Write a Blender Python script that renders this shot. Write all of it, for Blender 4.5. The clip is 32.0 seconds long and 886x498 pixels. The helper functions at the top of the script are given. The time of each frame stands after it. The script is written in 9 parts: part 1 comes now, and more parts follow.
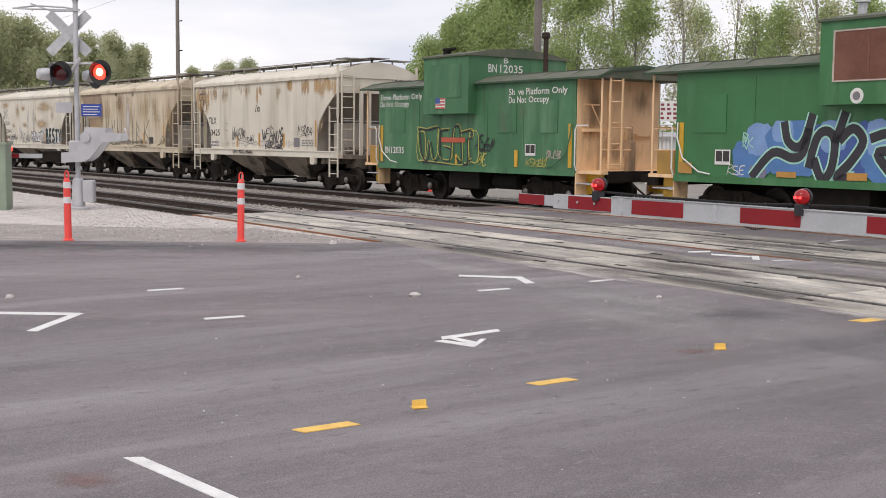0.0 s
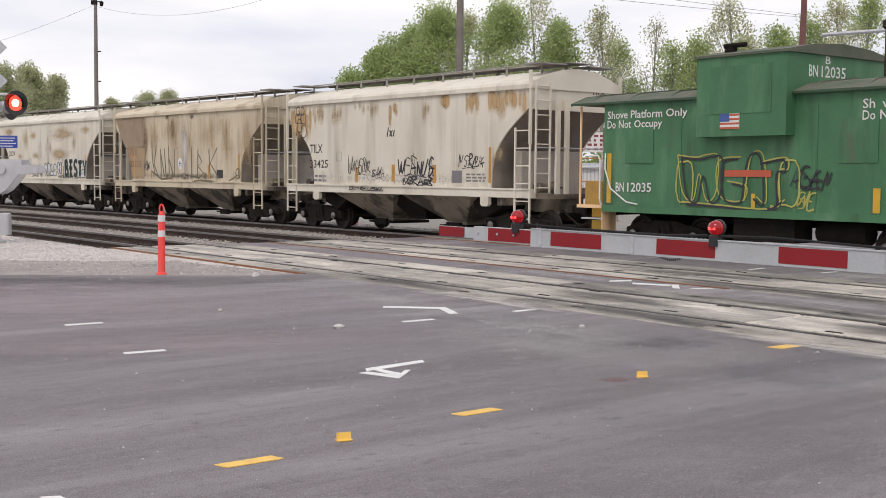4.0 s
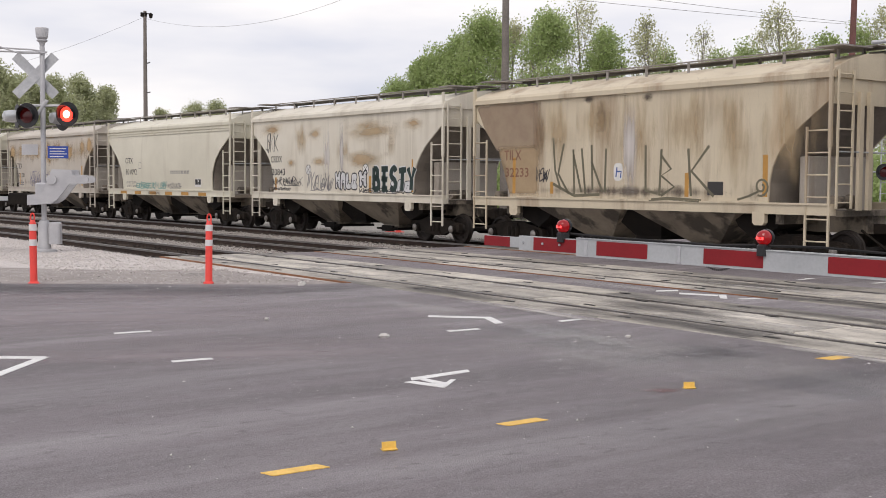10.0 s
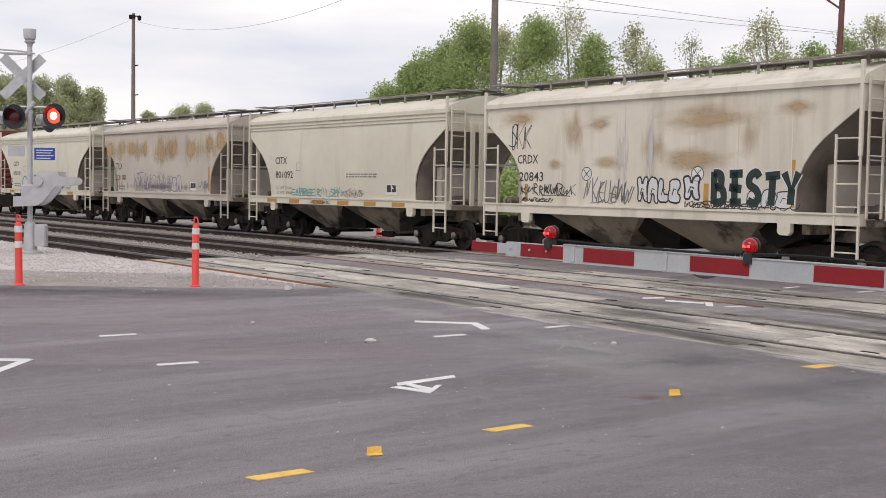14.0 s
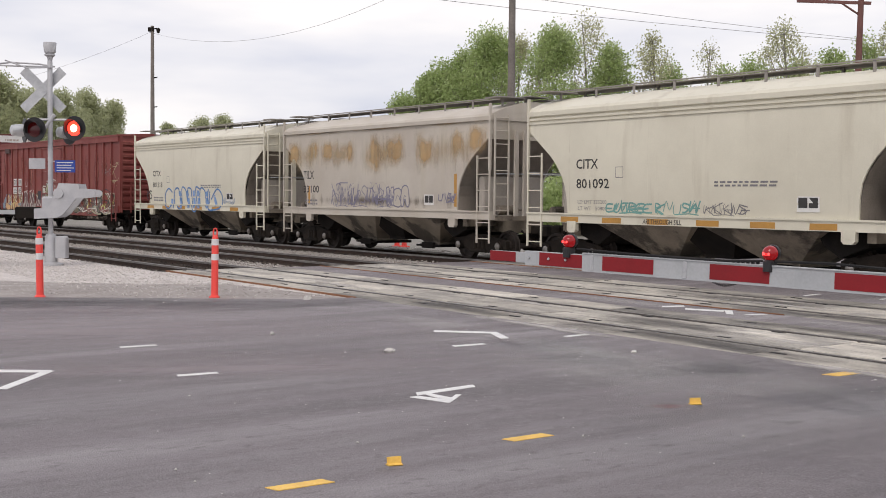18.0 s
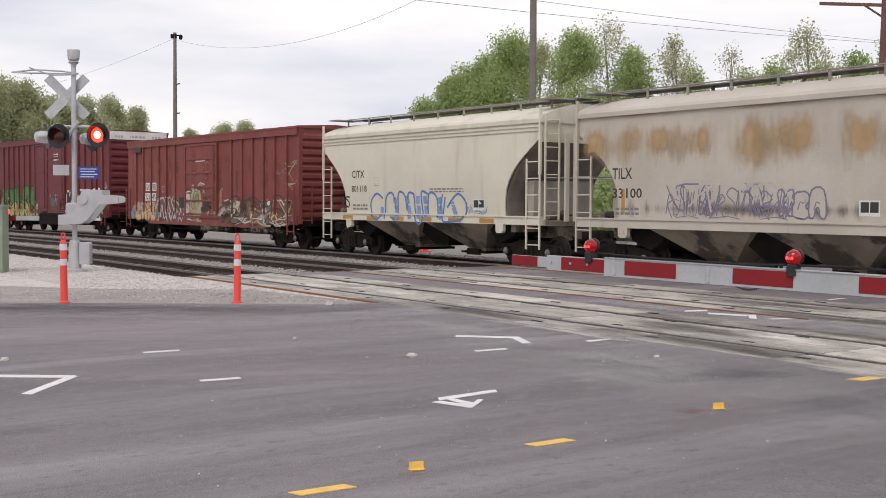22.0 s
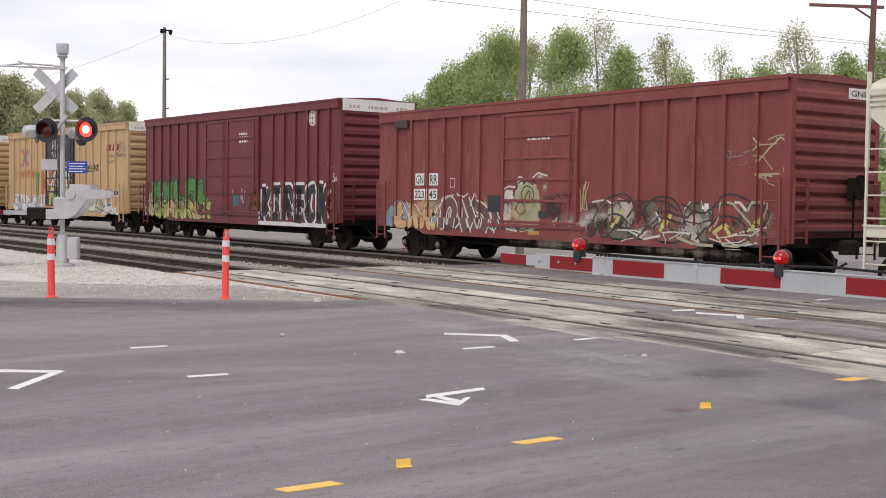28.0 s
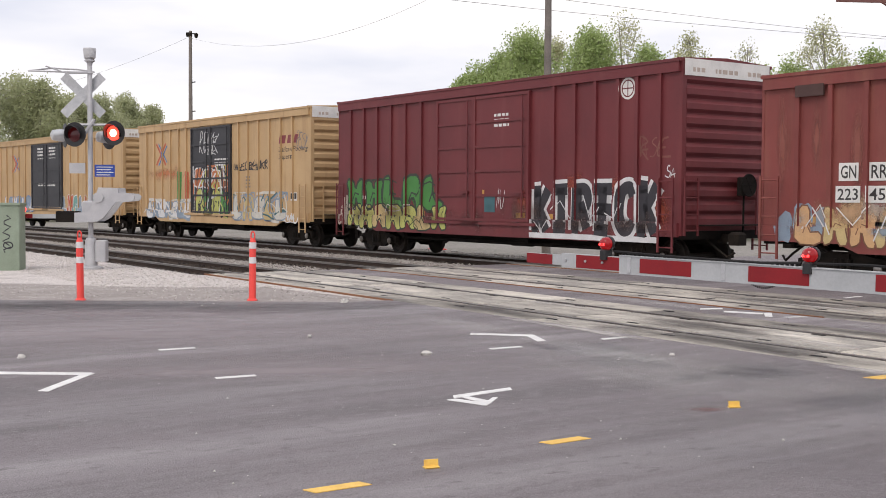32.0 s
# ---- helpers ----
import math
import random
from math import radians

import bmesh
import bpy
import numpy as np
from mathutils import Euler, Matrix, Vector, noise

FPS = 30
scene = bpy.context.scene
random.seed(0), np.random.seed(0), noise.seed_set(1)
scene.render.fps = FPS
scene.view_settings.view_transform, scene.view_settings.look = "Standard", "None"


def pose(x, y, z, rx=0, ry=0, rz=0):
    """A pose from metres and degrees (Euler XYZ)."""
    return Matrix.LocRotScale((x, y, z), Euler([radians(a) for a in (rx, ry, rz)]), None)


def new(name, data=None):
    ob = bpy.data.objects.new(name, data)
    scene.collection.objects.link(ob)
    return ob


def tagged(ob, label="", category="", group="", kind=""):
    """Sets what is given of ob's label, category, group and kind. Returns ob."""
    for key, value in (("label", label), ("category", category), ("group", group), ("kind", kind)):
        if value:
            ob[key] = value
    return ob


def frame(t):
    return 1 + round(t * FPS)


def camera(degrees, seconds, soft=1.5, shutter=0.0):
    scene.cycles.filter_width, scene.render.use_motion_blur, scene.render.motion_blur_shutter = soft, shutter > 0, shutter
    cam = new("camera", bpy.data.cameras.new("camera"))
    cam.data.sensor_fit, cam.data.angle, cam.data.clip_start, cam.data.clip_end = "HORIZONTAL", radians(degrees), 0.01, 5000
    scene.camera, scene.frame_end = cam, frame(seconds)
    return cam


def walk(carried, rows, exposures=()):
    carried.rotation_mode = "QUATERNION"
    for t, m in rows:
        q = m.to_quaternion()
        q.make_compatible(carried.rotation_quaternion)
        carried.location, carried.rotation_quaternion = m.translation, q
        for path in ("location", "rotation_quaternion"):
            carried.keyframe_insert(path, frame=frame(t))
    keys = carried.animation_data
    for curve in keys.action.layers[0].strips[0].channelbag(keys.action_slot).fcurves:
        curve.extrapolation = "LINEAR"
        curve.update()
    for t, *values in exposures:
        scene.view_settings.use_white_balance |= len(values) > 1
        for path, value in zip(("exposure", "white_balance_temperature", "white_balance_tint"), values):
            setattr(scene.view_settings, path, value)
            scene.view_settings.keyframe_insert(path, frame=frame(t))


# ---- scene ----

# ------------------------------------------------------------------ camera
EYE_Z = 1.757
cam = camera(41.32, 32.0, soft=0.9)
TURNS = [
    (0.0, -0.53, -5.22, -0.61), (0.5, -1.27, -4.82, -0.59), (1.0, -2.17, -4.43, -0.42), (1.5, -3.02, -4.22, -0.39),
    (2.0, -3.56, -4.15, -0.34), (2.5, -3.81, -3.90, -0.03), (3.0, -3.96, -3.76, -0.05), (3.5, -4.15, -3.70, -0.36),
    (5.5, -4.43, -3.66, -0.48), (6.0, -4.30, -3.76, -0.28), (6.5, -4.05, -3.72, -0.19), (7.0, -3.88, -3.59, -0.25),
    (7.5, -3.63, -3.48, -0.37), (8.0, -3.36, -3.39, -0.64), (8.5, -2.89, -3.32, -0.49), (9.0, -2.46, -3.24, -0.53),
    (9.5, -2.26, -3.25, -0.59), (10.0, -2.06, -3.23, -0.40), (10.5, -1.96, -2.98, -0.39), (11.0, -2.00, -2.80, -0.69),
    (11.5, -2.08, -2.63, -0.48), (12.0, -2.11, -2.58, -0.51), (12.5, -2.32, -2.60, -0.46), (13.0, -2.43, -2.77, -0.57),
    (13.5, -2.58, -2.89, -0.76), (14.0, -2.66, -2.96, -0.93), (14.5, -2.59, -2.91, -0.57), (16.5, -2.39, -2.39, -1.20),
    (17.0, -2.05, -2.37, -0.51), (17.5, -1.77, -2.44, -0.42), (18.0, -1.77, -2.51, -0.54), (18.5, -1.81, -2.59, -0.63),
    (19.0, -1.84, -2.63, -0.57), (19.5, -1.76, -2.70, -0.53), (20.0, -1.53, -2.60, -0.41), (20.5, -1.08, -2.51, -0.64),
    (21.0, -0.68, -2.44, -0.76), (21.5, -0.58, -2.35, -0.67), (22.0, -0.72, -2.28, -0.34), (22.5, -0.82, -2.24, -0.56),
    (23.0, -0.84, -2.20, -0.60), (23.5, -0.95, -2.20, -0.66), (24.0, -1.13, -2.22, -0.68), (24.5, -1.24, -2.22, -0.68),
    (25.0, -1.27, -2.30, -0.67), (25.5, -1.23, -2.36, -0.48), (27.5, -1.19, -2.39, -0.83), (28.0, -1.25, -2.39, -0.81),
    (28.5, -1.30, -2.37, -0.67), (29.0, -1.26, -2.37, -0.73), (29.5, -1.16, -2.44, -0.52), (30.0, -0.89, -2.45, -0.44),
    (30.5, -0.56, -2.41, -0.47), (31.0, -0.26, -2.38, -0.33), (31.5, -0.10, -2.38, -0.31), (32.0, 0.00, -2.39, -0.32)]
walk(cam, [(t, pose(0, 0, EYE_Z, 90 + p, r, y)) for t, y, p, r in TURNS], exposures=[(0.0, 0.50, 6900.0, 14.0), (8.0, 0.44, 6900.0, 14.0), (12.0, 0.40, 6900.0, 14.0), (20.0, 0.40, 6900.0, 14.0), (24.0, 0.44, 6900.0, 14.0), (28.0, 0.56, 6900.0, 14.0), (32.0, 0.56, 6900.0, 14.0)])

# the train's way along its track, metres from the start
TRAVEL = [(0.0, 0.0), (0.5, 1.62), (1.0, 3.23), (1.5, 4.85), (2.0, 6.47), (2.5, 8.10), (3.0, 9.73), (3.5, 11.34),
          (5.5, 17.92), (6.5, 21.27), (7.5, 24.67), (8.5, 28.09), (9.5, 31.42), (10.5, 34.73), (11.5, 38.10),
          (12.5, 41.51), (13.5, 44.99), (14.5, 48.50), (16.5, 55.46), (17.5, 58.97), (18.5, 62.49), (19.5, 66.02),
          (20.5, 69.49), (21.5, 72.88), (22.5, 76.39), (23.5, 79.94), (24.5, 83.53), (25.5, 87.09), (27.5, 94.20),
          (28.5, 97.73), (29.5, 101.24), (30.5, 104.75), (31.0, 106.50), (32.0, 110.04)]


# ------------------------------------------------------------------ light
SUN_UP, SUN_ROUND = 52.0, 205.0
world = bpy.data.worlds.new("overcast_sky")
scene.world = world
world.use_nodes = True
wn, wl = world.node_tree.nodes, world.node_tree.links
wn.clear()
w_out, w_bg = wn.new("ShaderNodeOutputWorld"), wn.new("ShaderNodeBackground")
w_sky = wn.new("ShaderNodeTexSky")
w_sky.sky_type, w_sky.sun_disc = "NISHITA", False
w_sky.sun_elevation, w_sky.sun_rotation = radians(SUN_UP), radians(SUN_ROUND)
w_co, w_map, w_noise = wn.new("ShaderNodeTexCoord"), wn.new("ShaderNodeMapping"), wn.new("ShaderNodeTexNoise")
w_map.inputs["Scale"].default_value = (1.6, 1.6, 7.0)
w_noise.inputs["Scale"].default_value, w_noise.inputs["Detail"].default_value = 1.5, 5.0
w_ramp = wn.new("ShaderNodeValToRGB")
w_ramp.color_ramp.elements[0].position, w_ramp.color_ramp.elements[0].color = 0.38, (4.85, 5.25, 6.2, 1)
w_ramp.color_ramp.elements[1].position, w_ramp.color_ramp.elements[1].color = 0.62, (7.4, 7.5, 7.7, 1)
w_mix = wn.new("ShaderNodeMixRGB")
w_mix.inputs["Fac"].default_value = 0.93
wl.new(w_co.outputs["Generated"], w_map.inputs["Vector"])
wl.new(w_map.outputs["Vector"], w_noise.inputs["Vector"])
wl.new(w_noise.outputs["Fac"], w_ramp.inputs["Fac"])
wl.new(w_sky.outputs["Color"], w_mix.inputs["Color1"])
wl.new(w_ramp.outputs["Color"], w_mix.inputs["Color2"])
wl.new(w_mix.outputs["Color"], w_bg.inputs["Color"])
w_bg.inputs["Strength"].default_value = 0.105
wl.new(w_bg.outputs["Background"], w_out.inputs["Surface"])
sun = new("sun", bpy.data.lights.new("sun", "SUN"))
sun.data.energy, sun.data.angle, sun.data.color = 0.9, radians(25), (1.0, 0.97, 0.93)
sun.matrix_world = Euler((radians(90 - SUN_UP), 0, radians(180 - SUN_ROUND)), "XYZ").to_matrix().to_4x4()

# ------------------------------------------------------------------ materials


def node(nt, kind, **values):
    n = nt.nodes.new(kind)
    for key, value in values.items():
        n.inputs[key.replace("_", " ")].default_value = value
    return n


def noise_fac(nt, vec, scale, detail=4.0, rough=0.6, stretch=(1, 1, 1), low=0.35, high=0.65, turn=0.0):
    if turn:
        r0 = node(nt, "ShaderNodeMapping")
        r0.inputs["Rotation"].default_value = (0, 0, radians(turn))
        nt.links.new(vec, r0.inputs["Vector"])
        vec = r0.outputs["Vector"]
    m = node(nt, "ShaderNodeMapping", Scale=stretch)
    nt.links.new(vec, m.inputs["Vector"])
    n = node(nt, "ShaderNodeTexNoise", Scale=scale, Detail=detail, Roughness=rough)
    nt.links.new(m.outputs["Vector"], n.inputs["Vector"])
    r = nt.nodes.new("ShaderNodeMapRange")
    r.inputs["From Min"].default_value, r.inputs["From Max"].default_value = low, high
    nt.links.new(n.outputs["Fac"], r.inputs["Value"])
    return r.outputs["Result"]


def blend(nt, fac, a, b, mode="MIX"):
    m = nt.nodes.new("ShaderNodeMixRGB")
    m.blend_type = mode
    for sock, v in (("Fac", fac), ("Color1", a), ("Color2", b)):
        if isinstance(v, (int, float)):
            m.inputs[sock].default_value = v
        elif isinstance(v, tuple):
            m.inputs[sock].default_value = (*v, 1)
        else:
            nt.links.new(v, m.inputs[sock])
    return m.outputs["Color"]


def times(nt, a, b):
    m = nt.nodes.new("ShaderNodeMath")
    m.operation = "MULTIPLY"
    for i, v in enumerate((a, b)):
        if isinstance(v, (int, float)):
            m.inputs[i].default_value = v
        else:
            nt.links.new(v, m.inputs[i])
    return m.outputs["Value"]


def surface(name, base, other=None, scale=2.0, rough=0.7, metal=0.0, grain=60.0, grain_amount=0.25, bump=0.25, stains=(), coat=0.0,
            per_object=0.0, emit=None, shift=True, turn=0.0):
    """A weathered surface: two tones at a large scale, a fine grain with relief, and stains = (colour, scale, stretch, low, high, z_from, z_to)."""
    m = bpy.data.materials.new(name)
    m.use_nodes = True
    nt = m.node_tree
    bsdf = nt.nodes["Principled BSDF"]
    co = nt.nodes.new("ShaderNodeTexCoord").outputs["Object"]
    info = nt.nodes.new("ShaderNodeObjectInfo")
    vec = co
    if shift:
        add = nt.nodes.new("ShaderNodeVectorMath")
        add.operation = "ADD"
        comb = nt.nodes.new("ShaderNodeCombineXYZ")
        k = times(nt, info.outputs["Random"], 37.0)
        for axis in "XYZ":
            nt.links.new(k, comb.inputs[axis])
        nt.links.new(co, add.inputs[0])
        nt.links.new(comb.outputs["Vector"], add.inputs[1])
        vec = add.outputs["Vector"]
    other = other or tuple(c * 0.72 for c in base)
    col = blend(nt, noise_fac(nt, vec, scale), base, other)
    for colour, sc, stretch, low, high, z0, z1 in stains:
        f = noise_fac(nt, vec, sc, 5.0, 0.6, stretch, low, high, turn)
        if z0 != z1:
            sep = nt.nodes.new("ShaderNodeSeparateXYZ")
            nt.links.new(co, sep.inputs["Vector"])
            r = nt.nodes.new("ShaderNodeMapRange")
            r.inputs["From Min"].default_value, r.inputs["From Max"].default_value = z0, z1
            nt.links.new(sep.outputs["Z"], r.inputs["Value"])
            f = times(nt, f, r.outputs["Result"])
        col = blend(nt, f, col, colour)
    fine = noise_fac(nt, vec, grain, 3.0, 0.7, low=0.3, high=0.7)
    col = blend(nt, grain_amount, col, blend(nt, fine, tuple(c * 0.45 for c in base), tuple(min(1.0, c * 1.5) for c in base)))
    if per_object:
        hsv = nt.nodes.new("ShaderNodeHueSaturation")
        r = nt.nodes.new("ShaderNodeMapRange")
        r.inputs["To Min"].default_value, r.inputs["To Max"].default_value = 1 - per_object, 1 + per_object
        nt.links.new(info.outputs["Random"], r.inputs["Value"])
        nt.links.new(r.outputs["Result"], hsv.inputs["Value"])
        nt.links.new(col, hsv.inputs["Color"])
        col = hsv.outputs["Color"]
    nt.links.new(col, bsdf.inputs["Base Color"])
    bsdf.inputs["Roughness"].default_value, bsdf.inputs["Metallic"].default_value = rough, metal
    bsdf.inputs["Coat Weight"].default_value = coat
    if bump:
        b = node(nt, "ShaderNodeBump", Strength=bump, Distance=0.01)
        nt.links.new(fine, b.inputs["Height"])
        nt.links.new(b.outputs["Normal"], bsdf.inputs["Normal"])
    if emit:
        bsdf.inputs["Emission Color"].default_value = (*emit[0], 1)
        bsdf.inputs["Emission Strength"].default_value = emit[1]
    return m


def plain(name, base, rough=0.5, metal=0.0, emit=None, grain_amount=0.12):
    return surface(name, base, tuple(c * 0.85 for c in base), 3.0, rough, metal, 40.0, grain_amount, 0.1, emit=emit)


STREAK = (1.6, 1.6, 0.16)
RUST, SOOT = (0.33, 0.14, 0.045), (0.06, 0.05, 0.045)
M = {}
M["asphalt"] = surface("asphalt", (0.219, 0.193, 0.203), (0.156, 0.136, 0.144), 0.22, 0.72, 0, 70, 0.6, 0.8,
                       [((0.45, 0.425, 0.436), 0.5, (0.09, 1.0, 1), 0.49, 0.60, 0, 0), ((0.085, 0.077, 0.079), 0.7, (0.12, 1, 1), 0.48, 0.62, 0, 0),
                        ((0.33, 0.317, 0.317), 2.0, (0.25, 1.0, 1), 0.54, 0.78, 0, 0), ((0.28, 0.268, 0.268), 4.5, (0.7, 1, 1), 0.52, 0.75, 0, 0), ((0.09, 0.083, 0.083), 9.0, (0.6, 1, 1), 0.56, 0.74, 0, 0), ((0.34, 0.327, 0.327), 14.0, (0.6, 1, 1), 0.58, 0.76, 0, 0),
                        ((0.42, 0.40, 0.40), 26.0, (1, 1, 1), 0.63, 0.70, 0, 0)], shift=False, turn=-36.0)
M["concrete"] = surface("concrete", (0.50, 0.462, 0.40), (0.29, 0.268, 0.24), 1.3, 0.85, 0, 30, 0.3, 0.4,
                        [((0.12, 0.115, 0.112), 0.7, (0.5, 1.4, 1), 0.46, 0.58, 0, 0), ((0.56, 0.53, 0.48), 2.0, (0.4, 1, 1), 0.58, 0.76, 0, 0), ((0.09, 0.083, 0.08), 5.0, (0.35, 1.2, 1), 0.56, 0.70, 0, 0)], per_object=0.36)
M["ballast"] = surface("ballast", (0.42, 0.39, 0.36), (0.22, 0.195, 0.175), 1.2, 0.95, 0, 14, 0.6, 1.0)
M["gravel"] = surface("gravel", (0.60, 0.555, 0.53), (0.44, 0.405, 0.38), 0.9, 0.95, 0, 16, 0.6, 1.0,
                      [((0.19, 0.165, 0.15), 1.3, (1, 1, 1), 0.50, 0.68, 0, 0)])
M["dirt"] = surface("dirt", (0.36, 0.325, 0.305), (0.235, 0.21, 0.197), 1.1, 0.95, 0, 25, 0.45, 0.8,
                    [((0.10, 0.09, 0.085), 1.6, (0.35, 1, 1), 0.58, 0.72, 0, 0), ((0.40, 0.37, 0.345), 0.8, (1, 1, 1), 0.56, 0.72, 0, 0)])
M["stone"] = surface("stone", (0.66, 0.615, 0.585), (0.46, 0.425, 0.40), 9.0, 0.95, 0, 30, 0.3, 0.3)
M["ballast_stone"] = surface("ballast_stone", (0.44, 0.405, 0.375), (0.24, 0.21, 0.19), 9.0, 0.95, 0, 30, 0.3, 0.3)
M["crumb"] = surface("crumb", (0.62, 0.60, 0.57), (0.40, 0.38, 0.36), 9.0, 0.95, 0, 30, 0.3, 0.3)
M["ground"] = surface("ground", (0.27, 0.25, 0.23), (0.17, 0.17, 0.14), 0.2, 0.95, 0, 8, 0.5, 0.8)
M["track_bed"] = surface("track_bed", (0.03, 0.025, 0.022), (0.06, 0.05, 0.045), 1.5, 0.95, 0, 14, 0.5, 1.0)
M["tie"] = surface("tie", (0.085, 0.065, 0.05), (0.045, 0.036, 0.03), 4, 0.95, 0, 30, 0.3, 0.6)
M["rail_side"] = surface("rail_side", (0.06, 0.036, 0.026), (0.03, 0.021, 0.018), 3, 0.8, 0.3, 40, 0.3, 0.4)
M["rail_head"] = surface("rail_head", (0.36, 0.34, 0.325), (0.20, 0.18, 0.165), 3, 0.45, 1.0, 40, 0.2, 0.1)
M["rust_steel"] = surface("rust_steel", (0.27, 0.12, 0.06), (0.15, 0.07, 0.04), 2, 0.9, 0.0, 30, 0.4, 0.4)
M["rubber"] = surface("rubber", (0.02, 0.02, 0.021), (0.035, 0.033, 0.032), 3, 0.7, 0, 30, 0.3, 0.2)
M["white_mark"] = surface("white_mark", (0.8, 0.8, 0.78), (0.62, 0.61, 0.6), 5, 0.6, 0, 60, 0.2, 0.2)
M["yellow_mark"] = surface("yellow_mark", (0.92, 0.56, 0.12), (0.76, 0.44, 0.09), 6, 0.55, 0, 60, 0.2, 0.2)
M["orange"] = plain("orange_plastic", (0.95, 0.078, 0.062), 0.45)
M["reflect_white"] = plain("reflective_white", (0.8, 0.78, 0.78), 0.35)
M["aluminium"] = surface("aluminium", (0.62, 0.63, 0.64), (0.47, 0.48, 0.49), 2, 0.42, 0.75, 60, 0.1, 0.08)
M["galvanised"] = surface("galvanised", (0.55, 0.56, 0.57), (0.42, 0.43, 0.45), 6, 0.55, 0.5, 40, 0.15, 0.1)
M["silver_paint"] = surface("silver_paint", (0.50, 0.50, 0.51), (0.40, 0.40, 0.42), 2, 0.5, 0.2, 40, 0.1, 0.1)
M["black"] = plain("black_paint", (0.018, 0.018, 0.02), 0.5)
M["arm_red"] = surface("arm_red", (0.26, 0.005, 0.010), (0.21, 0.004, 0.008), 3, 0.65, 0, 60, 0.1, 0.05)
M["arm_white"] = surface("arm_white", (0.44, 0.455, 0.465), (0.37, 0.385, 0.395), 3, 0.4, 0, 60, 0.1, 0.05)
M["red_glass"] = plain("red_glass", (0.13, 0.003, 0.006), 0.12, emit=((1, 0.012, 0.015), 0.14))
M["red_dark"] = plain("red_dark", (0.028, 0.004, 0.006), 0.15, emit=((1, 0.03, 0.02), 0.015))
M["dull_rail"] = surface("roof_rail_grime", (0.33, 0.31, 0.285), (0.22, 0.20, 0.185), 2, 0.8, 0.1, 30, 0.2, 0.2)
M["red_lit"] = plain("red_lit", (0.6, 0.03, 0.03), 0.3, emit=((1.0, 0.035, 0.02), 2.8))
M["hot_red"] = plain("hot_red", (0.9, 0.1, 0.1), 0.3, emit=((1.0, 0.025, 0.025), 3.0))
M["hot_lit"] = plain("hot_lit", (0.9, 0.5, 0.4), 0.3, emit=((1.0, 0.42, 0.26), 5.0))
M["blue_sign"] = plain("blue_sign", (0.02, 0.06, 0.33), 0.4)
M["sage"] = surface("sage_paint", (0.27, 0.33, 0.25), (0.22, 0.27, 0.2), 2, 0.6, 0, 40, 0.15, 0.1)
M["pole_wood"] = surface("pole_wood", (0.22, 0.195, 0.175), (0.15, 0.135, 0.12), 2, 0.9, 0, 20, 0.3, 0.4)
M["pole_rust"] = surface("pole_rust", (0.19, 0.085, 0.075), (0.14, 0.07, 0.06), 2, 0.9, 0, 20, 0.3, 0.4)
M["bark"] = surface("bark", (0.24, 0.22, 0.19), (0.36, 0.34, 0.31), 3, 0.95, 0, 20, 0.3, 0.6)
# leaf colours lightened beyond real leaves for haze, the far leaves greyest
M["leaf"] = surface("leaf", (0.46, 0.55, 0.25), (0.34, 0.43, 0.17), 0.7, 0.6, 0, 5, 0.3, 0)
M["leaf_pale"] = surface("leaf_pale", (0.58, 0.58, 0.37), (0.48, 0.49, 0.29), 0.7, 0.6, 0, 5, 0.3, 0)
M["leaf_far_haze"] = surface("leaf_far_haze", (0.52, 0.54, 0.34), (0.42, 0.45, 0.26), 0.5, 0.7, 0, 5, 0.3, 0)
for name in ("leaf", "leaf_pale", "leaf_far_haze"):
    nt = M[name].node_tree
    bsdf, out = nt.nodes["Principled BSDF"], nt.nodes["Material Output"]
    thin_leaf, both = nt.nodes.new("ShaderNodeBsdfTranslucent"), nt.nodes.new("ShaderNodeMixShader")
    nt.links.new(bsdf.inputs["Base Color"].links[0].from_socket, thin_leaf.inputs["Color"])
    both.inputs["Fac"].default_value = 0.5
    nt.links.new(bsdf.outputs["BSDF"], both.inputs[1])
    nt.links.new(thin_leaf.outputs["BSDF"], both.inputs[2])
    nt.links.new(both.outputs["Shader"], out.inputs["Surface"])


